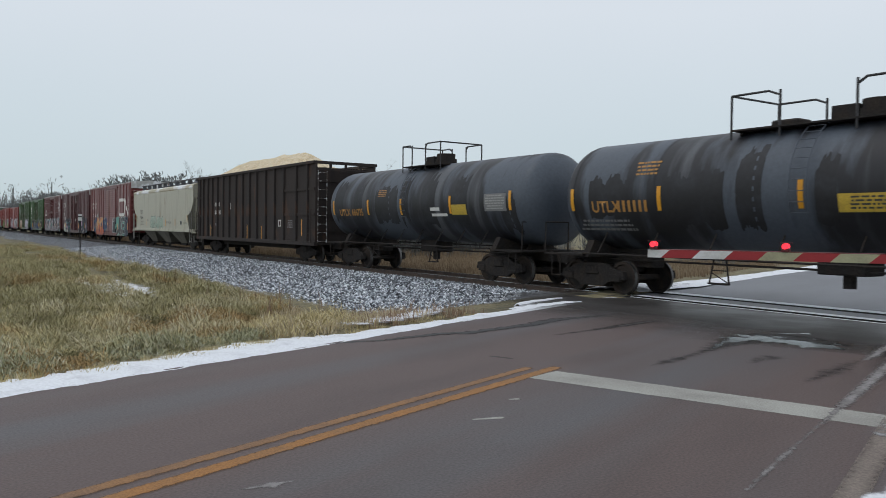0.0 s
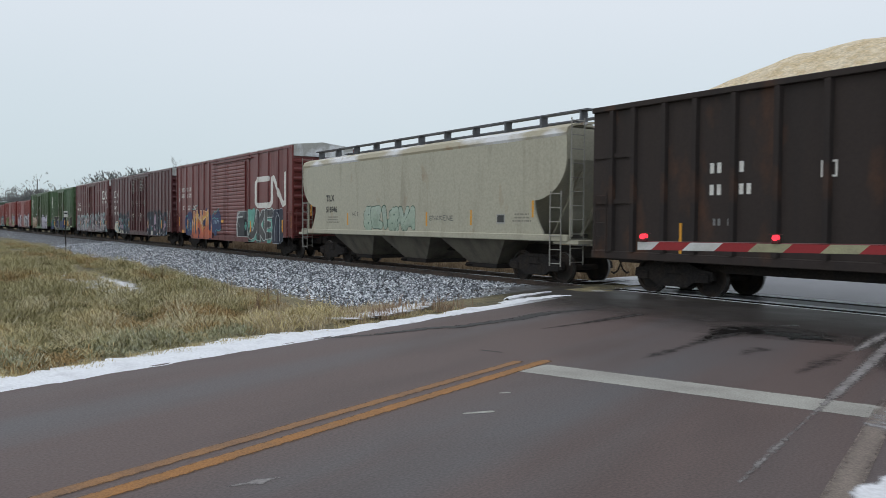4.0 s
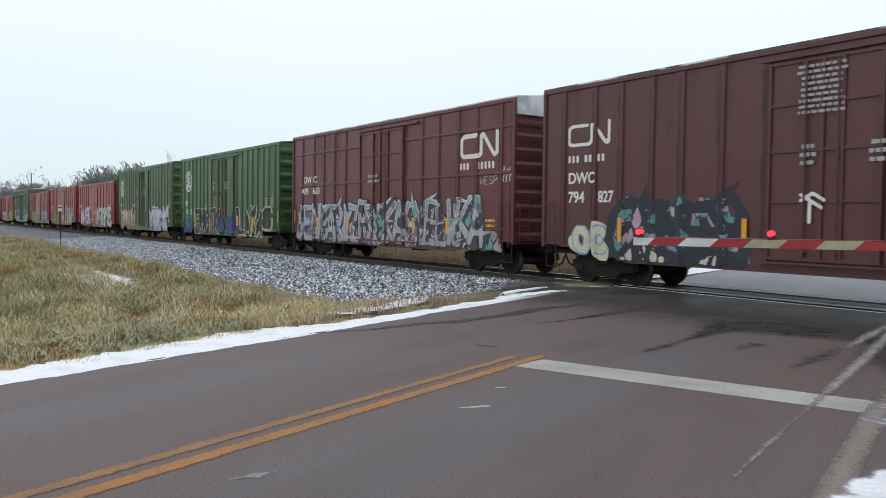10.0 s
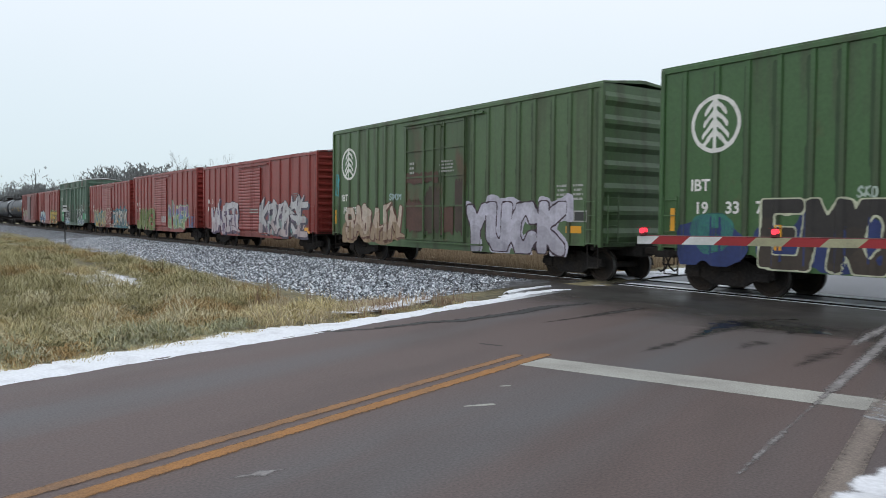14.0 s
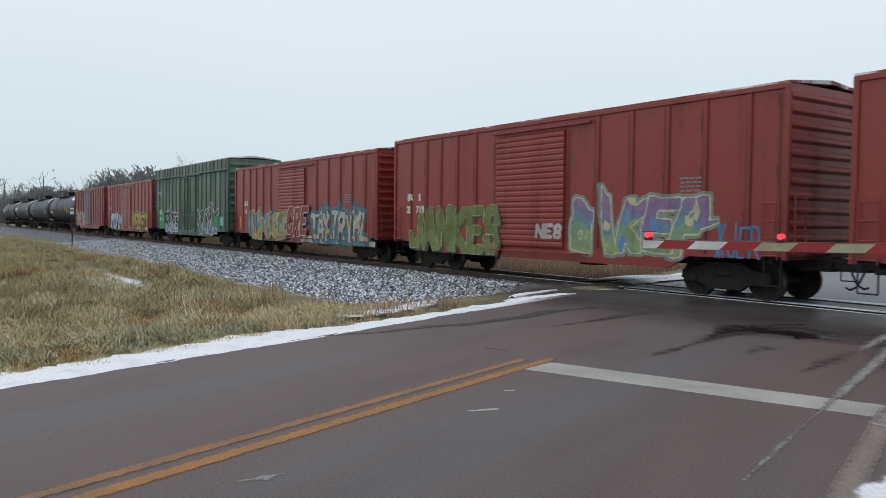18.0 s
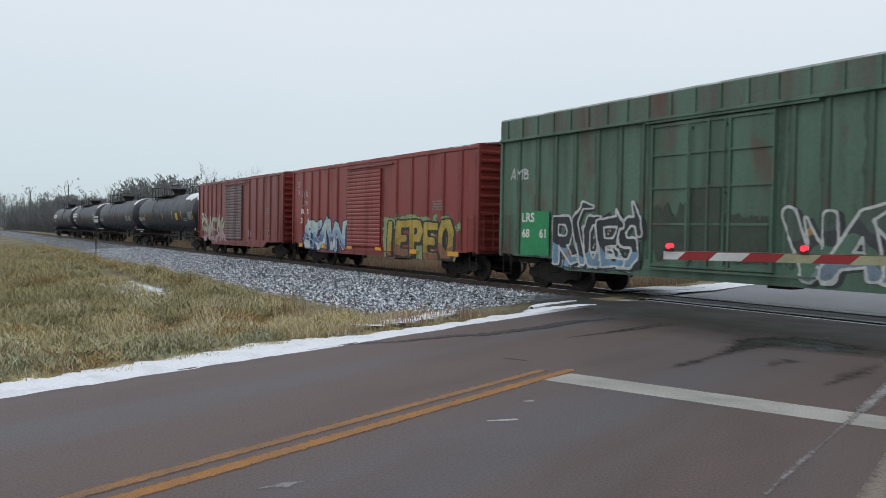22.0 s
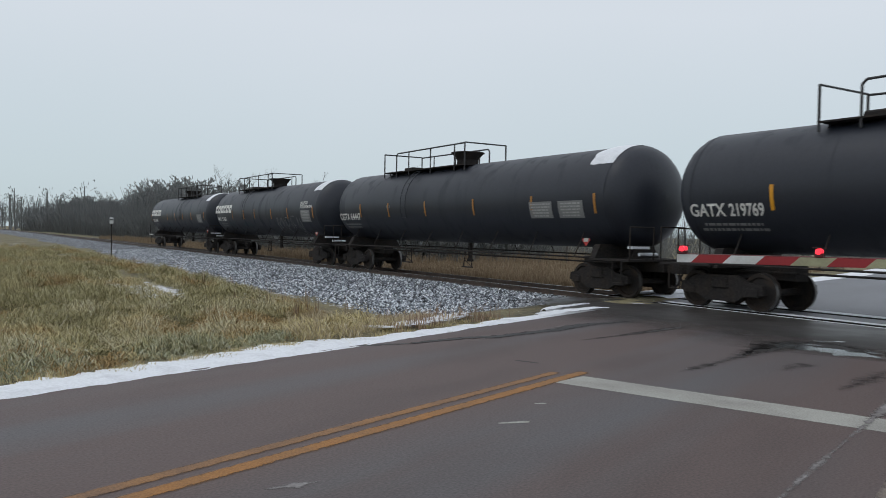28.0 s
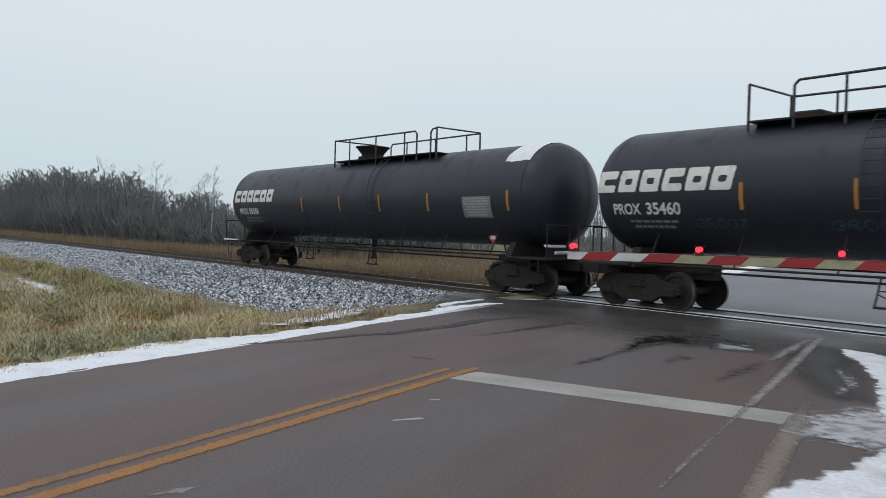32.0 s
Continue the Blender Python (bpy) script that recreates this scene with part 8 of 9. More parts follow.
            wild(c, 1.0, 8.0, 0.67, 1.1, flat_surf(1.6, ribs, lift=0.005, doors=[(-1.85, 1.3)]), [((0.045, 0.18, 0.22), 4), ((0.40, 0.36, 0.30), 3), ((0.55, 0.3, 0.03), 1)], (0.045, 0.05, 0.055), 199, "teal, cream and amber band under the letters", 0.5, 0.1, line=0.02)
            reflectors(c, [(-7.4, 1.6), (-2.1, 1.5)], S0, 0.6, 0.12)
            graffiti(c, "I", 6.4, 7.3, 0.84, 1.3, S, [(0.55, 0.3, 0.03)], (0.5, 0.28, 0.05), (0.55, 0.3, 0.03), 100, "amber spray block", 0.3, 0.0, cloud=0.2)
        if teal:
            bm = bmesh.new()
            box(bm, -half - 0.02, half + 0.02, -1.66, -1.56, eave - 0.62, eave - 0.02, 0.01)
            part("top_band", bm, P_TEALBAND, c, "rust-stained band under the roof")
            bm = bmesh.new()
            box(bm, -half - 0.02, half + 0.02, -1.75, -1.56, eave - 0.70, eave - 0.62, 0.01)
            part("ledge", bm, P_TEAL, c)
            for x in np.linspace(-half + 0.3, half - 0.3, 22):
                bm = bmesh.new()
                box(bm, x - 0.06, x + 0.06, -1.70, -1.655, eave - 0.62, eave - 0.03, 0.01)
                part("band_rib", bm, P_TEAL, c)
            wild(c, -5.5, -2.0, 0.74, 2.4, flat_surf(1.6, ribs, lift=0.006), [((0.03, 0.032, 0.035), 6), ((0.085, 0.158, 0.108), 3), ((0.48, 0.48, 0.46), 1.5), ((0.28, 0.15, 0.07), 0.4)], (0.03, 0.032, 0.035), 101, "torn black shapes behind the letters", 0.34, 0.8, 0.6)
            piece(c, "RICES", -5.35, -2.15, 0.76, 2.25, flat_surf(1.6, ribs, lift=0.012), [(0.15, 0.26, 0.36), (0.03, 0.032, 0.035), (0.03, 0.032, 0.035)], (0.48, 0.49, 0.48), 301, "black and white angular graffiti with touches of blue", 0.17, 0.06, 1.3, ((0.03, 0.032, 0.035), 0.1, -0.05), [((0.28, 0.15, 0.07), 3, 0.2, 0.8)], 2)
            wild(c, -5.3, -2.3, 0.70, 1.15, flat_surf(1.6, ribs, lift=0.010), [((0.20, 0.30, 0.38), 4), ((0.45, 0.46, 0.46), 2)], (0.03, 0.032, 0.035), 201, "pale blue foot of the letters", 0.4, 0.3)
            piece(c, "WAXK", 2.3, 6.0, 0.80, 2.35, flat_surf(1.6, ribs, lift=0.006), [(0.17, 0.22, 0.27), (0.085, 0.16, 0.11), (0.05, 0.052, 0.055), (0.07, 0.10, 0.08)], (0.47, 0.48, 0.46), 102, "grey, black and white angular graffiti strokes", 0.16, 0.06, 1.3, ((0.04, 0.042, 0.045), 0.12, -0.04), [((0.36, 0.18, 0.06), 2, 0.1, 0.9)], 2)
            for j, (xa, xb, za, zb) in enumerate([(-1.65, -0.55, 1.0, 2.6), (-0.5, 0.45, 0.95, 3.0), (0.5, 1.7, 0.95, 2.3)]):
                soot(c, xa, xb, za, zb, flat_surf(1.662), 440 + j, "dark grime run down the door", spray((0.045, 0.062, 0.045)))
            plate(c, "green_panel", -6.95, -5.62, 1.05, 2.4, flat_surf(1.655), spray((0.02, 0.24, 0.09)), "fresh green paint patch")
            plate(c, "green_panel", 5.7, 6.45, 1.3, 1.95, flat_surf(1.655), spray((0.02, 0.24, 0.09)), "fresh green paint patch")
            plate(c, "pale_panel", 6.7, 7.37, 1.35, 1.9, flat_surf(1.665), spray((0.2, 0.42, 0.31)), "pale mint paint patch")
            words(c, "LRS", -6.9, 2.08, 0.28, flat_surf(1.668), M_WHITE)
            words(c, "61", -6.05, 1.6, 0.26, flat_surf(1.668), M_WHITE)
            words(c, "68", -6.88, 1.6, 0.26, flat_surf(1.668), M_WHITE)
            tag(c, "AMB", -7.6, -6.6, 3.4, 3.8, S, (0.45, 0.45, 0.45), 103, "thin white tag", 0.06)
        if seed == 84:
            piece(c, "SKAVN", -6.6, -2.2, 0.74, 2.2, flat_surf(1.6, ribs, lift=0.006), [(0.42, 0.47, 0.49), (0.10, 0.16, 0.30), (0.22, 0.33, 0.44), (0.36, 0.46, 0.46), (0.42, 0.50, 0.47)], (0.40, 0.46, 0.48), 104, "icy blue and white interlocking graffiti", 0.19, 0.035, 1.25, ((0.025, 0.04, 0.09), 0.16, -0.05), [((0.03, 0.05, 0.11), 12, 0.0, 0.55), ((0.48, 0.52, 0.51), 6, 0.0, 0.4)], 1, halo=((0.025, 0.04, 0.09), 0.06))
            wild(c, 1.3, 7.2, 1.7, 2.5, flat_surf(1.6, ribs, lift=0.004), [((0.22, 0.30, 0.13), 4), ((0.30, 0.37, 0.20), 2), ((0.14, 0.2, 0.08), 1)], (0.08, 0.10, 0.05), 205, "pale green brush strokes over the letters", 0.34, 0.5, 0.9, line=0.03)
            block(c, "IEPEO", 1.5, 6.7, 0.70, 2.1, flat_surf(1.6, ribs, lift=0.009), [(0.22, 0.10, 0.05), (0.34, 0.21, 0.04), (0.40, 0.28, 0.05), (0.42, 0.30, 0.06)], (0.028, 0.024, 0.018), 105, "fat gold slab letters with black edges", 0.34, 0.2, 0.06, (0.24, 0.31, 0.15), 0.06, (0.028, 0.024, 0.018), lean=0.0, gap=0.95)
            for x, w in ((-7.0, 0.45), (-4.3, 0.4), (-1.5, 0.5), (1.2, 0.5), (4.05, 0.5), (6.8, 0.7)):
                plate(c, "reflector", x - w / 2, x + w / 2, 0.86, 1.03, flat_surf(1.69), M_REFLECT, "amber reflector plate")
            tag(c, "20", -7.75, -7.35, 3.85, 4.15, S0, (0.45, 0.4, 0.4), 206, "small white scribble", 0.05)
            tag(c, "14", -7.75, -7.35, 3.45, 3.75, S0, (0.45, 0.4, 0.4), 207, "small white scribble", 0.05)
            tag(c, "VEAL", -7.05, -6.3, 3.3, 3.65, S, (0.45, 0.4, 0.4), 107, "small white scribble", 0.04)
            tag(c, "LMB", -7.05, -6.35, 2.92, 3.2, S, (0.45, 0.4, 0.4), 208, "small white scribble", 0.04)
        if seed == 85:
            piece(c, "SWEAK", -7.0, -1.8, 0.76, 2.5, flat_surf(1.6, ribs, lift=0.006), [(0.38, 0.24, 0.27), (0.36, 0.26, 0.26), (0.28, 0.33, 0.19), (0.38, 0.36, 0.30)], (0.06, 0.04, 0.04), 108, "pink, green and white scrawl", 0.15, 0.025, 1.3, None, [((0.44, 0.40, 0.37), 8, 0.3, 1.0), ((0.07, 0.05, 0.05), 5, 0.2, 0.7)], 2)
            tag(c, "WV", 2.3, 3.0, 1.2, 1.65, S, (0.42, 0.36, 0.36), 109, "small white shield-shaped tag", 0.06)
            plate(c, "data_panel", 5.65, 6.06, 1.34, 1.64, S0, M_PALETXT, "small framed data panel")
            plate(c, "data_panel", 5.69, 6.02, 1.38, 1.60, flat_surf(1.606), M_DARKTXT, "small black data panel")
            plate(c, "green_label", 5.75, 5.98, 1.8, 1.98, S0, spray((0.22, 0.36, 0.05)))

    # four glossy black tank cars at the rear
    R, zc = 1.51, 2.90
    S = tank_surf(R, zc)
    S2 = tank_surf(R, zc, 0.016)
    rear = [(155.8, 176.8, (-5.95, 0.8), 1, "black tank car with a thick cap of snow at one end"), (176.8, 197.6, (-5.47, 0.9), 1, "black tank car with a crescent of snow on its end"),
            (197.6, 218.3, (-5.5, 0.78), 1, "black tank car with bold white blocks and white scrawl"), (218.3, 239.8, (-1.46, 4.78), -1, "last black tank car with bold white blocks")]
    for i, (a, b, pl, pd, lab) in enumerate(rear):
        L = b - a
        cyl = L / 2 - 1.55
        t = put(tank_car(lab, L, cyl, R, zc, P_TANK, pl, pd, False, True, (((0.14, 0.76), (0.90, 1.0)), ((0.17, 1.0),), ((0.16, 1.0),), ((0.0, 0.83), (0.95, 1.0)))[i]), a, b)
        head = (cyl, 0.95)
        xs = ([-9.6, -6.68, -3.56, -0.09, 3.06, 5.78, 8.9], [-9.5, -6.74, -4.07, -1.03, 2.32, 5.62, 8.5], [-9.37, -5.3, -2.95, -0.81, 2.14, 4.79, 8.4], [-9.3, -3.0, -0.21, 2.36, 5.06, 8.7])[i]
        reflectors(t, [(x, 2.68) for x in xs if abs(x) < cyl + 0.4], S, 0.58, 0.09, M_AMBER_DIM if i else None)
        if i == 0:
            snow_cap(t, cyl - 3.2, cyl + 0.7, R, zc, -70, 52, 3.0, head)
            words(t, "GATX", -9.0, 2.28, 0.3, S, M_WHITE, 0.9)
            words(t, "219769", -7.85, 2.28, 0.29, S, M_WHITE, 0.78)
            lines_of_print(t, -8.8, -6.9, 1.9, 2.15, 2, S, M_GREYTXT, 120)
            plate(t, "yellow_panel", 4.0, 4.7, 2.3, 2.84, S, M_YPANEL, "yellow notice panel")
            plate(t, "grey_panel", 7.6, 8.7, 2.3, 2.9, S, M_GREYTXT, "faded grey data panel")
            lines_of_print(t, 6.0, 7.5, 2.2, 2.45, 2, S, M_PALETXT, 121)
        else:
            snow_cap(t, cyl - 0.95, cyl + 0.06, R, zc, -70, 52, 4.0 + i, head, "crescent of snow on the end of the tank")
        if i == 1:
            words(t, "CGTX", -9.0, 2.28, 0.3, S, M_WHITE, 0.9)
            words(t, "64447", -7.85, 2.28, 0.3, S, M_WHITE, 0.95)
            lines_of_print(t, -8.8, -6.9, 1.9, 2.15, 2, S, M_GREYTXT, 122)
            for x in (5.5, 6.9):
                plate(t, "data_panel", x, x + 1.1, 2.27, 2.78, S, M_GREYTXT, "grey data panel")
                lines_of_print(t, x + 0.06, x + 1.04, 2.3, 2.75, 5, S2, M_PALETXT, 123 + int(x))
            bars(t, "000", -4.2, 2.75, 0.14, S, M_GREYTXT)
        if i >= 2:
            # bold white blocks, leaning
            c = 0.025
            X, Z = np.meshgrid(-9.25 + (np.arange(160) + 0.5) * c, 2.80 + (np.arange(23) + 0.5) * c)
            q = (X + 9.15 - (Z - 2.82) * 0.16) / 0.62
            k = np.floor(q)
            fx, fz = q - k, (Z - 2.82) / 0.52
            on = (k >= 0) & (k < 6) & (fx < 0.84) & (fz > 0) & (fz < 1)
            on &= ~((fx > 0.27) & (fx < np.where(k % 3 == 0, 0.84, 0.60)) & (fz > 0.36) & (fz < 0.62))
            raster("lettering", t, np.where(on, 0, -1), -9.25, 2.80, c, S, [M_WHITE], "row of bold slanted white blocks")
            words(t, "PROX", -8.7, 2.3, 0.25, S, M_WHITE, 0.85)
            if i == 2:
                words(t, "35460", -7.75, 2.3, 0.27, S, M_WHITE)
            else:
                bars(t, "00000", -7.75, 2.3, 0.26, S, M_WHITE, 0.5)
            lines_of_print(t, -8.4, -6.8, 1.95, 2.2, 2, S, M_GREYTXT, 130 + i)
            plate(t, "data_panel", 6.75, 8.0, 2.2, 2.82, S, M_GREYTXT, "grey data panel")
            lines_of_print(t, 6.8, 7.95, 2.24, 2.8, 7, S2, M_PALETXT, 133 + i)
            tag(t, "GROOZ", -6.5, -5.2, 1.98, 2.2, S, (0.03, 0.075, 0.085), 136 + i, "faint teal scribble", 0.07)
            tag(t, "GROONL", -3.5, -1.7, 1.98, 2.2, S, (0.03, 0.075, 0.085), 138 + i, "faint teal scribble", 0.07)
        if i == 2:
            tag(t, "/KNPVEAL", 2.6, 6.9, 1.5, 2.5, S, (0.26, 0.26, 0.26), 141, "thin white scrawled tag", 0.018)
            words(t, "LIQUEFIED", 6.75, 3.12, 0.15, S, M_WHITE)
            words(t, "PETROLEUM GAS", 6.75, 2.92, 0.15, S, M_WHITE)
        if i == 3:
            bm = bmesh.new()
            box(bm, -L / 2 + 0.45, -L / 2 + 1.9, -1.5, -1.4, 1.1, 1.16)
            part("white_sill_edge", bm, M_WHITE, t)
        placard(t, 7.5, 1.62, S)
        bm = bmesh.new()
        rod(bm, (L / 2 - 0.7, -0.9, 1.25), (L / 2 - 0.7, -0.2, 1.25), 0.05, 8)
        box(bm, L / 2 - 0.75, L / 2 - 0.6, -1.3, -0.6, 1.4, 1.47)
        part("snowy_fitting", bm, M_SNOW, t)


P_DOORGREY = paint("weathered_grey_door", (0.11, 0.055, 0.055), amount=0.9)
P_TEALBAND = paint("rust_stained_band", (0.085, 0.15, 0.11), dirt=(0.11, 0.055, 0.045), rust=(0.12, 0.05, 0.04), amount=1.8, bloom=2.0)
build_train()

# ---- crossing gate ----
M_GATE_RED = mat("gate_red_sheeting", (0.29, 0.018, 0.022), rough=0.4, fine=0.06)
M_GATE_WHITE = mat("gate_white_sheeting", (0.62, 0.63, 0.62), rough=0.4, fine=0.06, col2=(0.5, 0.5, 0.47), scale=3)
M_GATE_CREAM = mat("gate_cream_sheeting", (0.34, 0.33, 0.20), rough=0.45, fine=0.08, col2=(0.26, 0.25, 0.16), scale=3)
M_LENS_LIT = mat("lit_red_lens", (1.0, 0.03, 0.05), rough=0.3, emit=1.6, fine=0.0)
M_LAMP_BOX = mat("dark_red_lamp_body", (0.10, 0.012, 0.015), rough=0.4, fine=0.1)
M_MAST = mat("aluminium_mast", (0.45, 0.45, 0.46), rough=0.4, metal=0.8, fine=0.1)


def build_gate():
    gate = new("crossing_gate")
    ox, oy = on_road(10.0, 2.6)
    gate.matrix_world = pose(ox, oy, 0, 0, 0, math.degrees(math.atan2(-VR[1], -VR[0])))
    tagged(gate, "lowered level-crossing gate, red and white striped arm", "crossing gate")
    # local x runs from the mast along the arm to its tip
    reach = 2.6 + 3.80
    zm = lambda x: 1.455 - 0.035 * (x / reach)
    per = 0.405
    k = 0
    x = reach
    while x > 0.5:
        a, b = x, max(0.45, x - (0.24 if k == 0 else per))
        sl = 0.055
        bm = bmesh.new()
        la = 0.0 if k == 0 else sl
        poly = [(a - la, zm(a) + 0.052), (a + (0 if k == 0 else sl), zm(a) - 0.052), (b + sl, zm(b) - 0.052), (b - sl, zm(b) + 0.052)]
        prism(bm, poly, "y", -0.022, 0.022)
        # pale stripes are cream from the third one on
        m = M_GATE_RED if k % 2 else (M_GATE_WHITE if k < 4 else M_GATE_CREAM)
        part("arm_stripe", bm, m, gate)
        x, k = b, k + 1
    for i, (lx, m) in enumerate(((reach - 0.075, M_LENS_LIT), (reach - 1.72, M_LENS_LIT), (reach - 3.3, M_LENS_LIT))):
        z = zm(lx) + 0.055
        bm = bmesh.new()
        box(bm, lx - 0.045, lx + 0.045, -0.05, 0.05, z, z + 0.05, 0.01)
        lamp = part("gate_lamp", bm, M_LAMP_BOX, gate, "small red lamp on the arm")
        bm = bmesh.new()
        for s in (-1, 1):
            rod(bm, (lx, s * 0.03, z + 0.07), (lx, s * 0.065, z + 0.07), 0.036, 14)
        part("lens", bm, m, lamp)
        bm = bmesh.new()
        for s in (-1, 1):
            box(bm, lx - 0.06, lx + 0.06, min(s * 0.045, s * 0.10), max(s * 0.045, s * 0.10), z + 0.108, z + 0.116)
        part("lamp_hood", bm, M_LAMP_BOX, lamp)
    bm = bmesh.new()
    pipe(bm, [(0.3, 0, zm(0) + 0.056), (reach - 0.1, 0, zm(reach) + 0.056)], 0.008, 5)
    part("lamp_cable", bm, M_LAMP_BOX, gate)
    # mast, drive box and counterweight stand off beside the road
    bm = bmesh.new()
    rod(bm, (0, 0.3, 0.0), (0, 0.3, 4.3), 0.07, 14)
    rod(bm, (0, 0.3, -0.25), (0, 0.3, 0.12), 0.2, 14)
    part("mast", bm, M_MAST, gate)
    bm = bmesh.new()
    box(bm, -0.25, 0.25, 0.05, 0.42, 0.9, 1.7, 0.03)
    part("drive_box", bm, M_MAST, gate)
    bm = bmesh.new()
    prism(bm, [(0.5, 1.40), (0.5, 1.51), (-0.9, 1.62), (-1.1, 1.2), (-0.8, 1.2), (-0.3, 1.36)], "y", -0.06, 0.04)
    part("counterweight", bm, M_STEEL_BLACK, gate)
    bm = bmesh.new()
    box(bm, -0.4, 0.4, 0.0, 0.7, -0.35, 0.0, 0.02)
    tagged(part("foundation", bm, M_BALLAST, gate), "concrete foot of the mast")


build_gate()

# ---- vegetation ----
M_FROSTGREEN = mat("frosted_green_grass", (0.25, 0.25, 0.15), rough=0.9, fine=0.15, fscale=2, spec=0.15,
                  randhue=[(0.255, 0.255, 0.147), (0.32, 0.321, 0.186), (0.368, 0.366, 0.228), (0.291, 0.288, 0.162), (0.438, 0.444, 0.33), (0.332, 0.318, 0.186), (0.52, 0.528, 0.438)])
M_GRASS = mat("dead_grass", (0.25, 0.2, 0.1), rough=0.9, fine=0.15, fscale=2, spec=0.15,
              randhue=[(0.257, 0.233, 0.117), (0.333, 0.3, 0.153), (0.398, 0.355, 0.187), (0.282, 0.259, 0.126), (0.448, 0.4, 0.225), (0.307, 0.278, 0.14), (0.545, 0.509, 0.381)])
M_TAN = mat("tan_dead_grass", (0.3, 0.25, 0.14), rough=0.9, fine=0.15, fscale=2, spec=0.15,
            randhue=[(0.425, 0.351, 0.176), (0.522, 0.435, 0.226), (0.47, 0.387, 0.195), (0.574, 0.489, 0.281), (0.366, 0.309, 0.157), (0.613, 0.554, 0.408)])
M_RUSTGRASS = mat("rusty_dead_grass", (0.3, 0.2, 0.1), rough=0.9, fine=0.15, fscale=2, spec=0.15,
                  randhue=[(0.296, 0.189, 0.082), (0.376, 0.252, 0.114), (0.33, 0.217, 0.094), (0.434, 0.32, 0.162), (0.249, 0.172, 0.08)])
# for the hollows: shade between hummocks is put into this grass colour
M_DARKGRASS = mat("hollow_shade_grass", (0.12, 0.11, 0.05), rough=0.9, fine=0.15, fscale=2, spec=0.15,
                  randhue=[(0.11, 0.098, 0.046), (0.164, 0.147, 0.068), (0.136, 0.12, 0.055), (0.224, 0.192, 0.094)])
M_PALEGRASS = mat("frosted_pale_top_grass", (0.5, 0.45, 0.3), rough=0.9, fine=0.15, fscale=2, spec=0.15,
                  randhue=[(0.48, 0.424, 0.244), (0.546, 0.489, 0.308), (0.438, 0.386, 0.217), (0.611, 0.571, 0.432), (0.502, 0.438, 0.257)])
M_STRAW = mat("pale_straw_grass", (0.3, 0.25, 0.14), rough=0.9, fine=0.15, fscale=2, spec=0.15,
              randhue=[(0.442, 0.363, 0.229), (0.546, 0.459, 0.303), (0.489, 0.402, 0.257), (0.408, 0.317, 0.2), (0.632, 0.568, 0.445)])
M_WEED = mat("red_brown_weeds", (0.15, 0.09, 0.06), rough=0.9, fine=0.15, spec=0.15,
             randhue=[(0.24, 0.16, 0.10), (0.36, 0.25, 0.17), (0.18, 0.12, 0.085), (0.48, 0.38, 0.27)])
M_BRUSH = mat("dark_dead_brush", (0.12, 0.08, 0.05), rough=0.9, fine=0.15, spec=0.15,
              randhue=[(0.17, 0.12, 0.08), (0.27, 0.20, 0.13), (0.36, 0.28, 0.19), (0.22, 0.16, 0.11)])
# cool, lightened greys: distance haze is put into the twig colour
M_TWIG = mat("bare_twigs", (0.10, 0.09, 0.085), rough=0.9, fine=0.15, spec=0.15,
                                       randhue=[(0.14, 0.15, 0.15), (0.19, 0.20, 0.195), (0.24, 0.245, 0.24), (0.16, 0.155, 0.15)])
M_BARK = mat("grey_bark", (0.11, 0.10, 0.09), rough=0.9, col2=(0.2, 0.19, 0.18), scale=4, fine=0.3, fscale=12, bump=0.5)
M_BIRCH = mat("pale_birch_bark", (0.42, 0.42, 0.40), rough=0.8, col2=(0.12, 0.11, 0.1), scale=5, stretch=(1, 1, 3), lo=0.52, hi=0.6, fine=0.2)


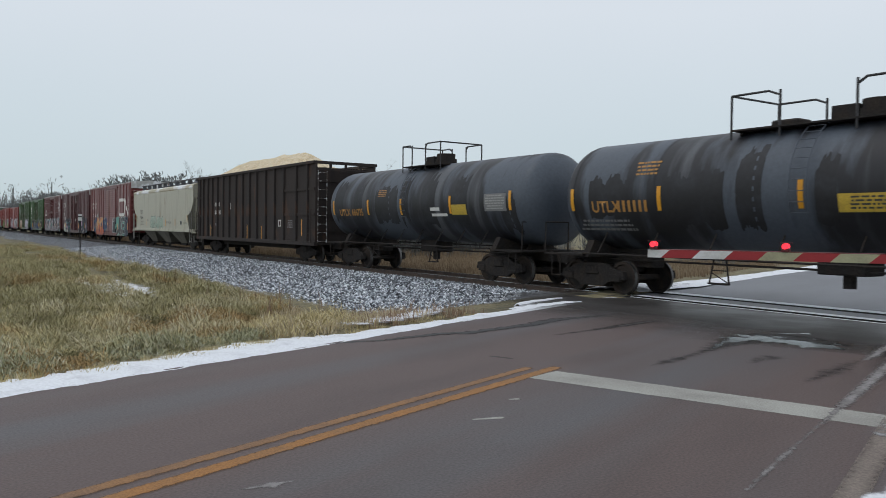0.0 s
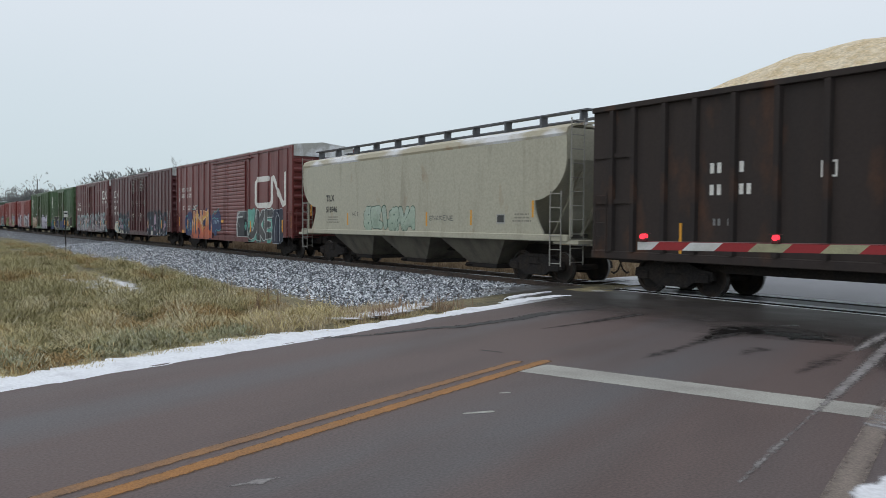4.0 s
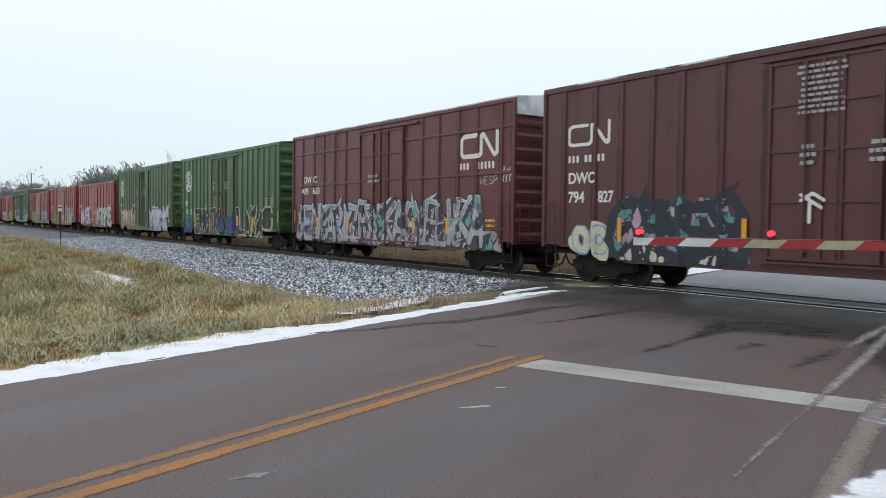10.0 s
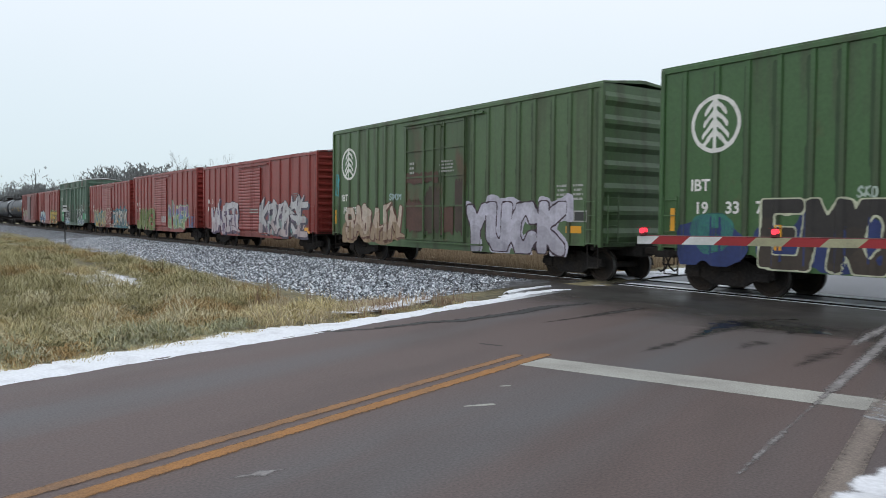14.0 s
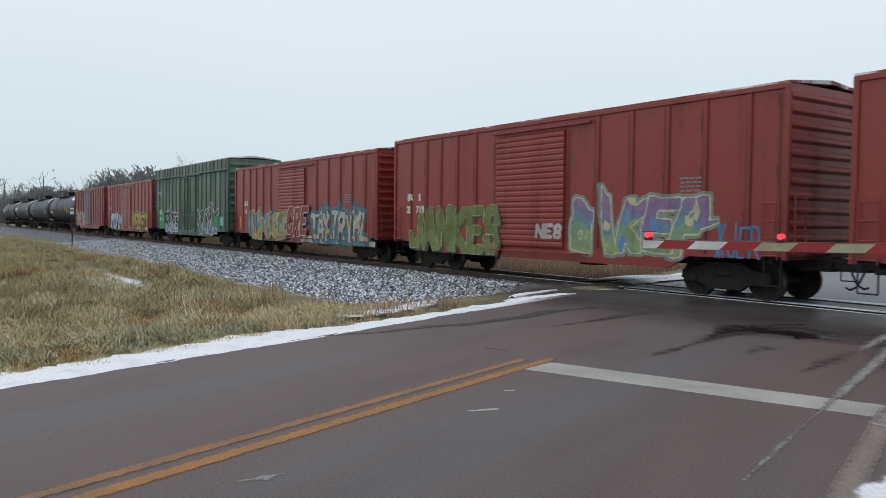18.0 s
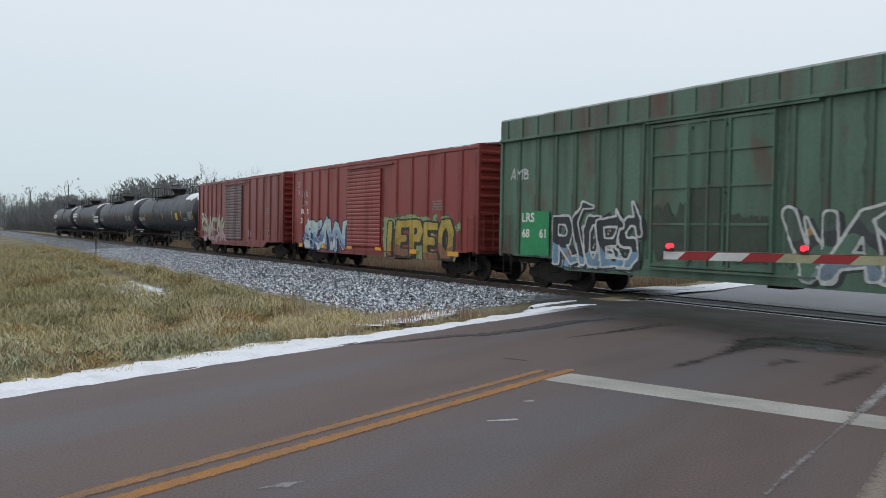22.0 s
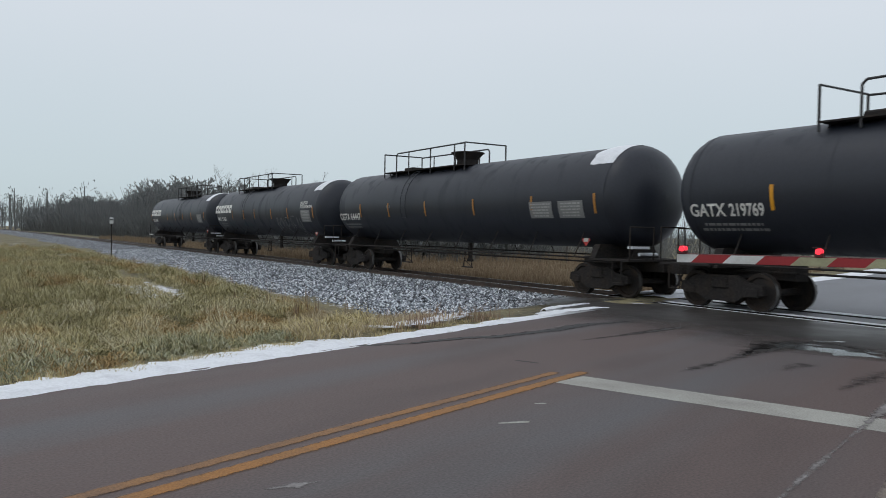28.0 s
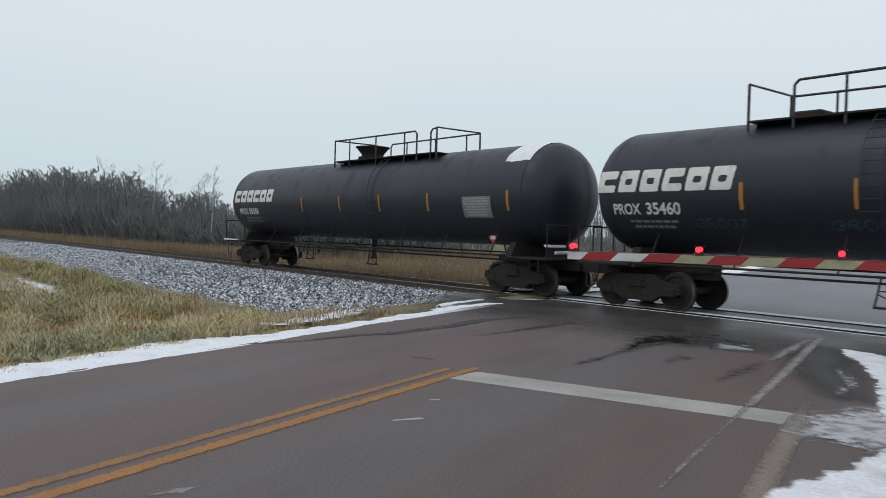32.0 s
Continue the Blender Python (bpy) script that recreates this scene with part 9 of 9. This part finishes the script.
def blades(name, spots, heights, per, spread, lean, width, material, seed, label, category, dome=0.0):
    """Tufts of bent blades at the given places, as one mesh; a dome lifts the middle of each tuft."""
    rng = np.random.RandomState(seed)
    n = len(spots)
    c = np.repeat(np.asarray(spots), per, axis=0)
    size = np.repeat(np.asarray(heights), per)
    h = size * (0.45 + 0.75 * rng.rand(n * per))
    m = len(c)
    r = spread * np.sqrt(rng.rand(m))
    a = rng.rand(m) * 2 * math.pi
    bx, by, bz = c[:, 0] + r * np.cos(a), c[:, 1] + r * np.sin(a), c[:, 2] - 0.03
    if dome:
        bz = bz + dome * size * (1 - (r / spread) ** 2) * rng.rand(m)
        la = rng.rand(m) * 2 * math.pi
    else:
        la = a + 0.7 * (rng.rand(m) - 0.5)
    ln = lean * h * (0.2 + rng.rand(m) ** 1.5)
    wa = rng.rand(m) * math.pi
    w = width * (0.5 + 1.0 * rng.rand(m))
    wx, wy = np.cos(wa) * w, np.sin(wa) * w
    dx, dy = np.cos(la) * ln, np.sin(la) * ln
    v = np.empty((m, 5, 3))
    v[:, 0] = np.stack([bx - wx, by - wy, bz], 1)
    v[:, 1] = np.stack([bx + wx, by + wy, bz], 1)
    mx, my, mz = bx + dx * 0.35, by + dy * 0.35, bz + h * 0.6
    v[:, 2] = np.stack([mx - wx * 0.8, my - wy * 0.8, mz], 1)
    v[:, 3] = np.stack([mx + wx * 0.8, my + wy * 0.8, mz], 1)
    sag = np.clip(ln / np.maximum(h, 0.01), 0, 2.2)
    v[:, 4] = np.stack([bx + dx, by + dy, bz + h * (1 - (0.45 if dome else 0.25) * sag)], 1)
    t = np.array([0, 1, 2, 1, 3, 2, 2, 3, 4])
    loops = (t[None] + (np.arange(m) * 5)[:, None]).ravel()
    me = fast_mesh(name, v.reshape(-1, 3), loops, 3, material)
    return tagged(mesh_part(name, me), label, category, kind="stuff")


def build_grass():
    rng = np.random.RandomState(11)
    # hummocks of tangled grass in patches of three tints, straw and stalks towards the ballast
    tint = {"dark": ([], []), "pale": ([], []), "olive": ([], []), "tan": ([], []), "rust": ([], []), "frost": ([], []), "straw": ([], [])}
    count = 0
    while count < 8200:
        x, y = rng.uniform(-66, -7), rng.uniform(-19.5, -7.2)
        if rng.rand() > math.exp((x + 8) / 26):
            continue
        u, v = road_uv(x, y)
        edge = float(np.interp(u, [3, 4.2, 5.3, 6.7, 7.7, 8.3, 9, 10.5, 13], [-8.85, -8.88, -8.95, -9.05, -9.2, -9.0, -8.75, -8.85, -8.65])) + 0.12 * noise.noise((u * 2.2, 0.0, 7.0)) - 0.05 * rng.rand()
        if v > edge or u < 2.0:
            continue
        lim = -8.6 + 0.9 * noise.noise((x * 0.25, 3.0, 0.0)) - 0.6 * sstep(-17, -24, x)
        if y > lim:
            continue
        # bare snowy gaps
        gap = noise.noise((x * 0.23, y * 0.55, 9.0))
        if gap > 0.33 and y > -12.6 and v < -13:
            continue
        if ((x + 24.2) / 2.8) ** 2 + ((y + 11.75) / 0.35) ** 2 < 1 + 0.6 * noise.noise((x, y * 2, 31.0)):
            continue
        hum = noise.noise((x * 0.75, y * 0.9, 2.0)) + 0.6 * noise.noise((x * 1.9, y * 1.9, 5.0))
        soft = 0.45 + 0.55 * sstep(0.0, 1.2, edge - v)
        if y > -10.3 and v > -14.5:
            if noise.noise((x * 0.9, y * 1.2, 21.0)) > 0.2 or u > 13.9 or rng.rand() < 0.15:
                continue
            if 10.3 < u < 13.9 and v > -9.75 and rng.rand() < 0.8:
                continue
            if 10.0 < u < 14.0 and abs(v + 9.1 + (u - 10.2) * 0.33) < 0.3 + 0.3 * noise.noise((x * 2, y * 2, 3.0)):
                continue
            key, h = "straw", 0.17 + 0.12 * rng.rand()
        elif y > -12.3 + 0.5 * noise.noise((x * 0.8, 1.0, 5.0)) and v > -13.2:
            key, h = ("straw" if rng.rand() < 0.75 else "tan"), 0.15 + 0.12 * rng.rand()
        else:
            rust = math.exp(-((x + 16.3) / 1.6) ** 2 - ((y + 11.5) / 0.9) ** 2)
            k = noise.noise((x * 0.33, y * 0.5, 14.0)) + 0.5 * (rng.rand() - 0.5) - 1.1 * rust + 0.15 * sstep(-16, -24, x) - 0.15 + 0.16 * sstep(-12.6, -14.5, y) - 0.4 * math.exp(-((x + 14.5) / 3.2) ** 2 - ((y + 12.2) / 1.2) ** 2)
            key = "olive" if k > 0.04 else "tan" if k > -0.32 else "rust"
            # tint follows the relief: painted shade in hollows, lightened frosted tops
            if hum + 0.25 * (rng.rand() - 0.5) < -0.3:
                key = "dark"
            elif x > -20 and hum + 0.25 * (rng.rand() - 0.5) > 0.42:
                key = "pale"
            gold = math.exp(-((x + 15.8) / 2.6) ** 2 - ((y + 12.7) / 1.3) ** 2)
            if gold > 0.35 + 0.4 * rng.rand() and key == "olive":
                key = "tan"
            if key in ("olive", "tan", "pale") and edge - v < 0.6 + 2.2 * rng.rand() and u < 8.3 and rng.rand() < 0.75:
                key = "frost"
            if key == "tan" and x < -18 and rng.rand() < 0.6:
                key = "olive"
            h = max(0.06, (0.14 + 0.14 * hum + 0.05 * rng.rand() + 0.10 * rust) * soft)
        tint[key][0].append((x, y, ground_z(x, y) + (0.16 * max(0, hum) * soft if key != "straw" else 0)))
        tint[key][1].append(h)
        count += 1
    looks = {"dark": (M_DARKGRASS, "dark grass between the hummocks, hollow shade put into its colour"), "pale": (M_PALEGRASS, "frosted pale tops of grass hummocks, lightened by height"), "olive": (M_GRASS, "matted hummocks of olive green and tan dead grass"), "tan": (M_TAN, "matted hummocks of tan dead grass, lightly frosted"),
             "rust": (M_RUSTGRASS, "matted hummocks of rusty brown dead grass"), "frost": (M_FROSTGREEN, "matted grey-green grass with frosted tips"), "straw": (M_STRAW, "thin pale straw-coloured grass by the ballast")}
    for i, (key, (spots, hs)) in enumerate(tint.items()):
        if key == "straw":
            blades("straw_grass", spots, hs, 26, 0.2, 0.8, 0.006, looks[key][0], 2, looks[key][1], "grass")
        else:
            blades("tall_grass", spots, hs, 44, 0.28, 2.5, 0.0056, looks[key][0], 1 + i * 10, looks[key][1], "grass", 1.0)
    weed, weed_h = [], []
    while len(weed) < 110:
        x, y = rng.uniform(-17.5, -11.0), rng.uniform(-10.6, -4.2)
        u, v = road_uv(x, y)
        if not -10.2 < v < -8.65 or u > 13.6 or noise.noise((x * 1.3, y * 1.3, 4.0)) < -0.05:
            continue
        weed.append((x, y, max(ground_z(x, y), -0.5)))
        weed_h.append(0.14 + 0.30 * rng.rand() ** 2.5)
    blades("weeds", weed, weed_h, 9, 0.09, 0.5, 0.0055, M_WEED, 3, "thin red-brown weed stalks at the edge of the ballast", "weeds")
    tufts, hs = [], []
    for i in range(40):
        x, y = rng.uniform(-50, -14), rng.uniform(-10.4, -8.4)
        if road_uv(x, y)[1] > -9.5:
            continue
        tufts.append((x, y, ground_z(x, y)))
        hs.append(0.4 + 0.4 * rng.rand())
    blades("tall_weeds", tufts, hs, 6, 0.05, 0.2, 0.006, M_WEED, 4, "dark dry weed stalks standing at the edge of the ballast", "weeds")
    # blades poking through the snow of the verge
    vg, vh = [], []
    while len(vg) < 420:
        u, v = rng.uniform(2.5, 13), -8.3 - 0.6 * rng.rand() ** 0.6
        x, y = on_road(u, v)
        if noise.noise((x * 2.0, y * 2.0, 6.0)) < 0.05:
            continue
        vg.append((x, y, ground_z(x, y) + 0.03))
        vh.append(0.03 + 0.07 * rng.rand())
    blades("verge_grass", vg, vh, 7, 0.05, 1.2, 0.005, M_TAN, 8, "single grass blades poking through the verge snow", "grass")
    # brush beyond the rails
    br, bh = [], []
    while len(br) < 5200:
        y = 4.6 + 26 * rng.rand() ** 1.8
        x = rng.uniform(-150, 30) if rng.rand() < 0.5 else rng.uniform(-60, -8)
        u, v = road_uv(x, y)
        if -9.6 < v < 3.2:
            continue
        if v > -11.5 and rng.rand() < 0.7:
            continue
        br.append((x, y, ground_z(x, y)))
        bh.append((0.42 if x > -45 else 0.8) * (0.7 + 0.5 * rng.rand()))
    blades("dry_brush", br, bh, 22, 0.3, 0.4, 0.010, M_BRUSH, 5, "brown dry brush and grass beyond the railway", "brush")


def stick_mesh(name, segs, material):
    """Three-sided tapering sticks from rows (p0, p1, r0, r1)."""
    s = np.asarray(segs, dtype=float)
    p0, p1, r0, r1 = s[:, 0:3], s[:, 3:6], s[:, 6], s[:, 7]
    d = p1 - p0
    d /= np.linalg.norm(d, axis=1)[:, None] + 1e-9
    ref = np.where(np.abs(d[:, 2:3]) < 0.9, np.array([[0, 0, 1.0]]), np.array([[1.0, 0, 0]]))
    a = np.cross(d, ref)
    a /= np.linalg.norm(a, axis=1)[:, None] + 1e-9
    b = np.cross(d, a)
    n = len(s)
    v = np.empty((n, 6, 3))
    for k in range(3):
        t = 2 * math.pi * k / 3
        o = a * math.cos(t) + b * math.sin(t)
        v[:, k] = p0 + o * r0[:, None]
        v[:, 3 + k] = p1 + o * r1[:, None]
    q = np.array([0, 1, 4, 3, 1, 2, 5, 4, 2, 0, 3, 5])
    loops = (q[None] + (np.arange(n) * 6)[:, None]).ravel()
    return fast_mesh(name, v.reshape(-1, 3), loops, 4, material)


def tree_segs(rnd, base, h, r, spread, depth=4, crown_from=0.25):
    """Trunk and branch sticks of one leafless tree."""
    trunk, twigs = [], []
    p = Vector(base)
    d = Vector((rnd.uniform(-0.06, 0.06), rnd.uniform(-0.06, 0.06), 1)).normalized()
    n = 7
    step = h / n
    def grow(q, dirv, ln, rad, lev):
        k = 2 if lev > 1 else 1
        for _ in range(k):
            e = q + dirv * ln / k
            twigs.append((*q, *e, rad, rad * 0.7))
            q = e
            rad *= 0.7
            dirv = (dirv + Vector((rnd.uniform(-0.2, 0.2), rnd.uniform(-0.2, 0.2), rnd.uniform(-0.05, 0.25)))).normalized()
            if lev > 0:
                for _ in range(2 if lev > 1 else 3):
                    side = Vector((rnd.uniform(-1, 1), rnd.uniform(-1, 1), rnd.uniform(-0.1, 0.9))).normalized()
                    grow(q, (dirv * 0.8 + side * 0.75).normalized(), ln * rnd.uniform(0.45, 0.7), max(0.006, rad * 0.7), lev - 1)
    for i in range(n):
        e = p + d * step
        rr = r * (1 - i / n) + 0.012
        trunk.append((*p, *e, rr, r * (1 - (i + 1) / n) + 0.01))
        if i / n >= crown_from:
            for _ in range(3):
                an = rnd.uniform(0, 6.283)
                up = rnd.uniform(0.35, 1.1)
                side = Vector((math.cos(an), math.sin(an), up)).normalized()
                grow(p + d * step * rnd.random(), side, spread * (1.15 - 0.7 * i / n) * rnd.uniform(0.6, 1.0), rr * 0.45, depth - 2)
        p = e
        d = (d + Vector((rnd.uniform(-0.08, 0.08), rnd.uniform(-0.08, 0.08), 0.1))).normalized()
    return trunk, twigs


def build_trees():
    rnd = random.Random(21)
    # single trees that stand out at the edge of the wood
    singles = [(-64.5, 10.5, 6.9, True), (-70, 13, 6.2, False), (-75, 9.5, 6.4, False), (-84, 12, 8.4, True), (-79, 16, 7.2, False), (-92, 11, 7.6, False), (-97, 15, 8.8, False),
               (-60, 16, 6.4, False), (-54, 20, 6.6, True), (-47, 24, 6.5, False), (-68, 22, 7.8, False), (-104, 13, 9.2, False), (-112, 16, 9.6, False)]
    for x, y, h, birch in singles:
        z = ground_z(x, y)
        tr, tw = tree_segs(rnd, (0, 0, 0), h, 0.05 + 0.012 * h * (0.8 if birch else 1), h * (0.16 if birch else 0.26), 4, 0.35 if birch else 0.2)
        ob = new("bare_birch" if birch else "bare_tree")
        ob.location = (x, y, z)
        tagged(ob, "slender leafless birch with a pale trunk" if birch else "leafless grey tree at the edge of the wood", "tree", "bare trees beyond the railway")
        mesh_part("trunk", stick_mesh("trunk", tr, M_BIRCH if birch else M_BARK), None, ob)
        mesh_part("crown", stick_mesh("crown", tw, M_TWIG), None, ob)
    # the wood behind, one mass of bare trees and shrubs, grown from a few patterns
    def place(kinds, spots, thick):
        out = []
        for x, y, h in spots:
            k = kinds[rnd.randrange(len(kinds))]
            a = rnd.uniform(0, 6.283)
            c, s = math.cos(a), math.sin(a)
            q = k.copy()
            for o in (0, 3):
                px, py = k[:, o] * c - k[:, o + 1] * s, k[:, o] * s + k[:, o + 1] * c
                q[:, o], q[:, o + 1], q[:, o + 2] = x + px * h, y + py * h, ground_z(x, y) + k[:, o + 2] * h
            q[:, 6] = np.maximum(k[:, 6] * h, thick)
            q[:, 7] = np.maximum(k[:, 7] * h, thick * 0.7)
            out.append(q)
        return np.concatenate(out)
    kinds = []
    for i in range(9):
        tr, tw = tree_segs(rnd, (0, 0, 0), 1.0, 0.018, 0.26, 4, 0.12)
        kinds.append(np.array(tr + rnd.sample(tw, min(len(tw), 190))))
    slim = [np.concatenate([k[:7], k[7::3]]) for k in kinds]
    shrubs = []
    for i in range(8):
        segs = []
        for k in range(22):
            a = rnd.uniform(0, 6.283)
            sp = rnd.uniform(0.05, 0.5)
            q = Vector((rnd.uniform(-0.22, 0.22), rnd.uniform(-0.22, 0.22), 0))
            e = Vector((q[0] + sp * math.cos(a), q[1] + sp * math.sin(a), rnd.uniform(0.5, 1.0)))
            m = q.lerp(e, 0.55) + Vector((0, 0, 0.06))
            segs += [(*q, *m, 0.008, 0.006), (*m, *e, 0.006, 0.003)]
            t = m + Vector((rnd.uniform(-0.2, 0.2), rnd.uniform(-0.2, 0.2), rnd.uniform(0.1, 0.3)))
            segs.append((*m, *t, 0.004, 0.002))
        shrubs.append(np.array(segs))
    def top_at(x, y):
        # the wood's top, higher and lower along the railway
        k = (y + 17) / 28
        return 1.7 + k * (float(np.interp(-x / k, [40, 60, 75, 82, 88, 97, 107, 120, 143, 152, 162, 185, 209, 300, 420], [4.0, 4.6, 5.2, 5.7, 7.2, 7.8, 8.9, 9.0, 9.6, 8.4, 7.2, 8.2, 9.3, 11.4, 13.5])) - 1.7)
    big = []
    for i in range(330):
        x = -50 - 330 * rnd.random() ** 1.45
        y = 11 + 16 * rnd.random() + max(0, -x - 90) * 0.03
        big.append((x, y, top_at(x, y) * rnd.uniform(0.72, 1.0)))
    low = []
    for i in range(1500):
        x = -48 - 330 * rnd.random() ** 1.45
        y = 9.5 + 14 * rnd.random() ** 1.4 + max(0, -x - 90) * 0.03
        low.append((x, y, rnd.uniform(0.25, 0.8) * top_at(x, y)))
    for i in range(420):
        x = -170 - 260 * rnd.random()
        y = 10 + 22 * rnd.random()
        low.append((x, y, rnd.uniform(0.45, 0.98) * top_at(x, y)))
    near_low = [(rnd.uniform(-66, -30), rnd.uniform(26, 60), rnd.uniform(1.5, 4)) for i in range(120)]
    rows = np.concatenate([place(kinds, big, 0.034), place(shrubs, low, 0.045), place(shrubs, near_low, 0.02)])
    me = stick_mesh("far_wood", rows, M_TWIG)
    tagged(mesh_part("far_wood", me), "dense hazy belt of leafless trees and scrub along the railway", "woods", kind="stuff")
    far = []
    for i in range(260):
        x = rnd.uniform(-420, 200)
        far.append((x, 120 + 50 * rnd.random() + max(0, -x - 60) * 0.35, rnd.uniform(7, 12)))
    left = [(-420 - 500 * rnd.random(), -60 + 200 * rnd.random(), rnd.uniform(14, 24)) for i in range(380)]
    me = stick_mesh("distant_tree_line", np.concatenate([place(slim, far, 0.06), place(slim, left, 0.14)]), M_TWIG)
    tagged(mesh_part("distant_tree_line", me), "distant line of leafless trees across the fields", "woods", kind="stuff")


def build_post():
    post = new("marker_post")
    x, y = -50.8, -9.0
    post.location = (x, y, ground_z(x, y))
    tagged(post, "thin trackside marker post with a small white sign", "sign post")
    h = 2.25 - ground_z(x, y)
    bm = bmesh.new()
    rod(bm, (0, 0, -0.2), (0, 0, h), 0.03, 8)
    part("pole", bm, M_STEEL_BLACK, post)
    bm = bmesh.new()
    yaw = math.atan2(EYE[1] - y, EYE[0] - x)
    box(bm, -0.11, 0.11, -0.012, 0.012, h - 0.36, h + 0.02, 0.008)
    bmesh.ops.rotate(bm, verts=bm.verts[:], cent=(0, 0, 0), matrix=Matrix.Rotation(yaw + math.pi / 2, 3, "Z"))
    bmesh.ops.translate(bm, verts=bm.verts[:], vec=(0.05 * math.cos(yaw), 0.05 * math.sin(yaw), 0))
    sign = part("sign_plate", bm, M_GATE_WHITE, post, "small white sign plate")
    bm = bmesh.new()
    box(bm, -0.10, 0.10, -0.003, 0.003, h - 0.16, h - 0.08)
    bmesh.ops.rotate(bm, verts=bm.verts[:], cent=(0, 0, 0), matrix=Matrix.Rotation(yaw + math.pi / 2, 3, "Z"))
    bmesh.ops.translate(bm, verts=bm.verts[:], vec=(0.07 * math.cos(yaw), 0.07 * math.sin(yaw), 0))
    part("sign_bar", bm, M_DARKTXT, sign)


build_grass()
build_trees()
build_post()


def train_at(t):
    """How far the train has run, in metres, on its own clock."""
    return 9.757 * (t - 12) + 0.0234 * (t - 12) ** 2


def motions():
    for car, mid in CARS:
        walk(car, [(float(t), pose(train_at(t) - mid, 0, RAIL)) for t in range(0, 33, 2)])
    turn = []
    steps = 30 * 32
    for k in range(steps + 1):
        t = k / 30
        turn.append((t, math.degrees(train_at(t) / 0.42)))
    for w in WHEELSETS:
        at = w.location.copy()
        walk(w, [(t, pose(at.x, at.y, at.z, 0, a, 0)) for t, a in turn])


motions()
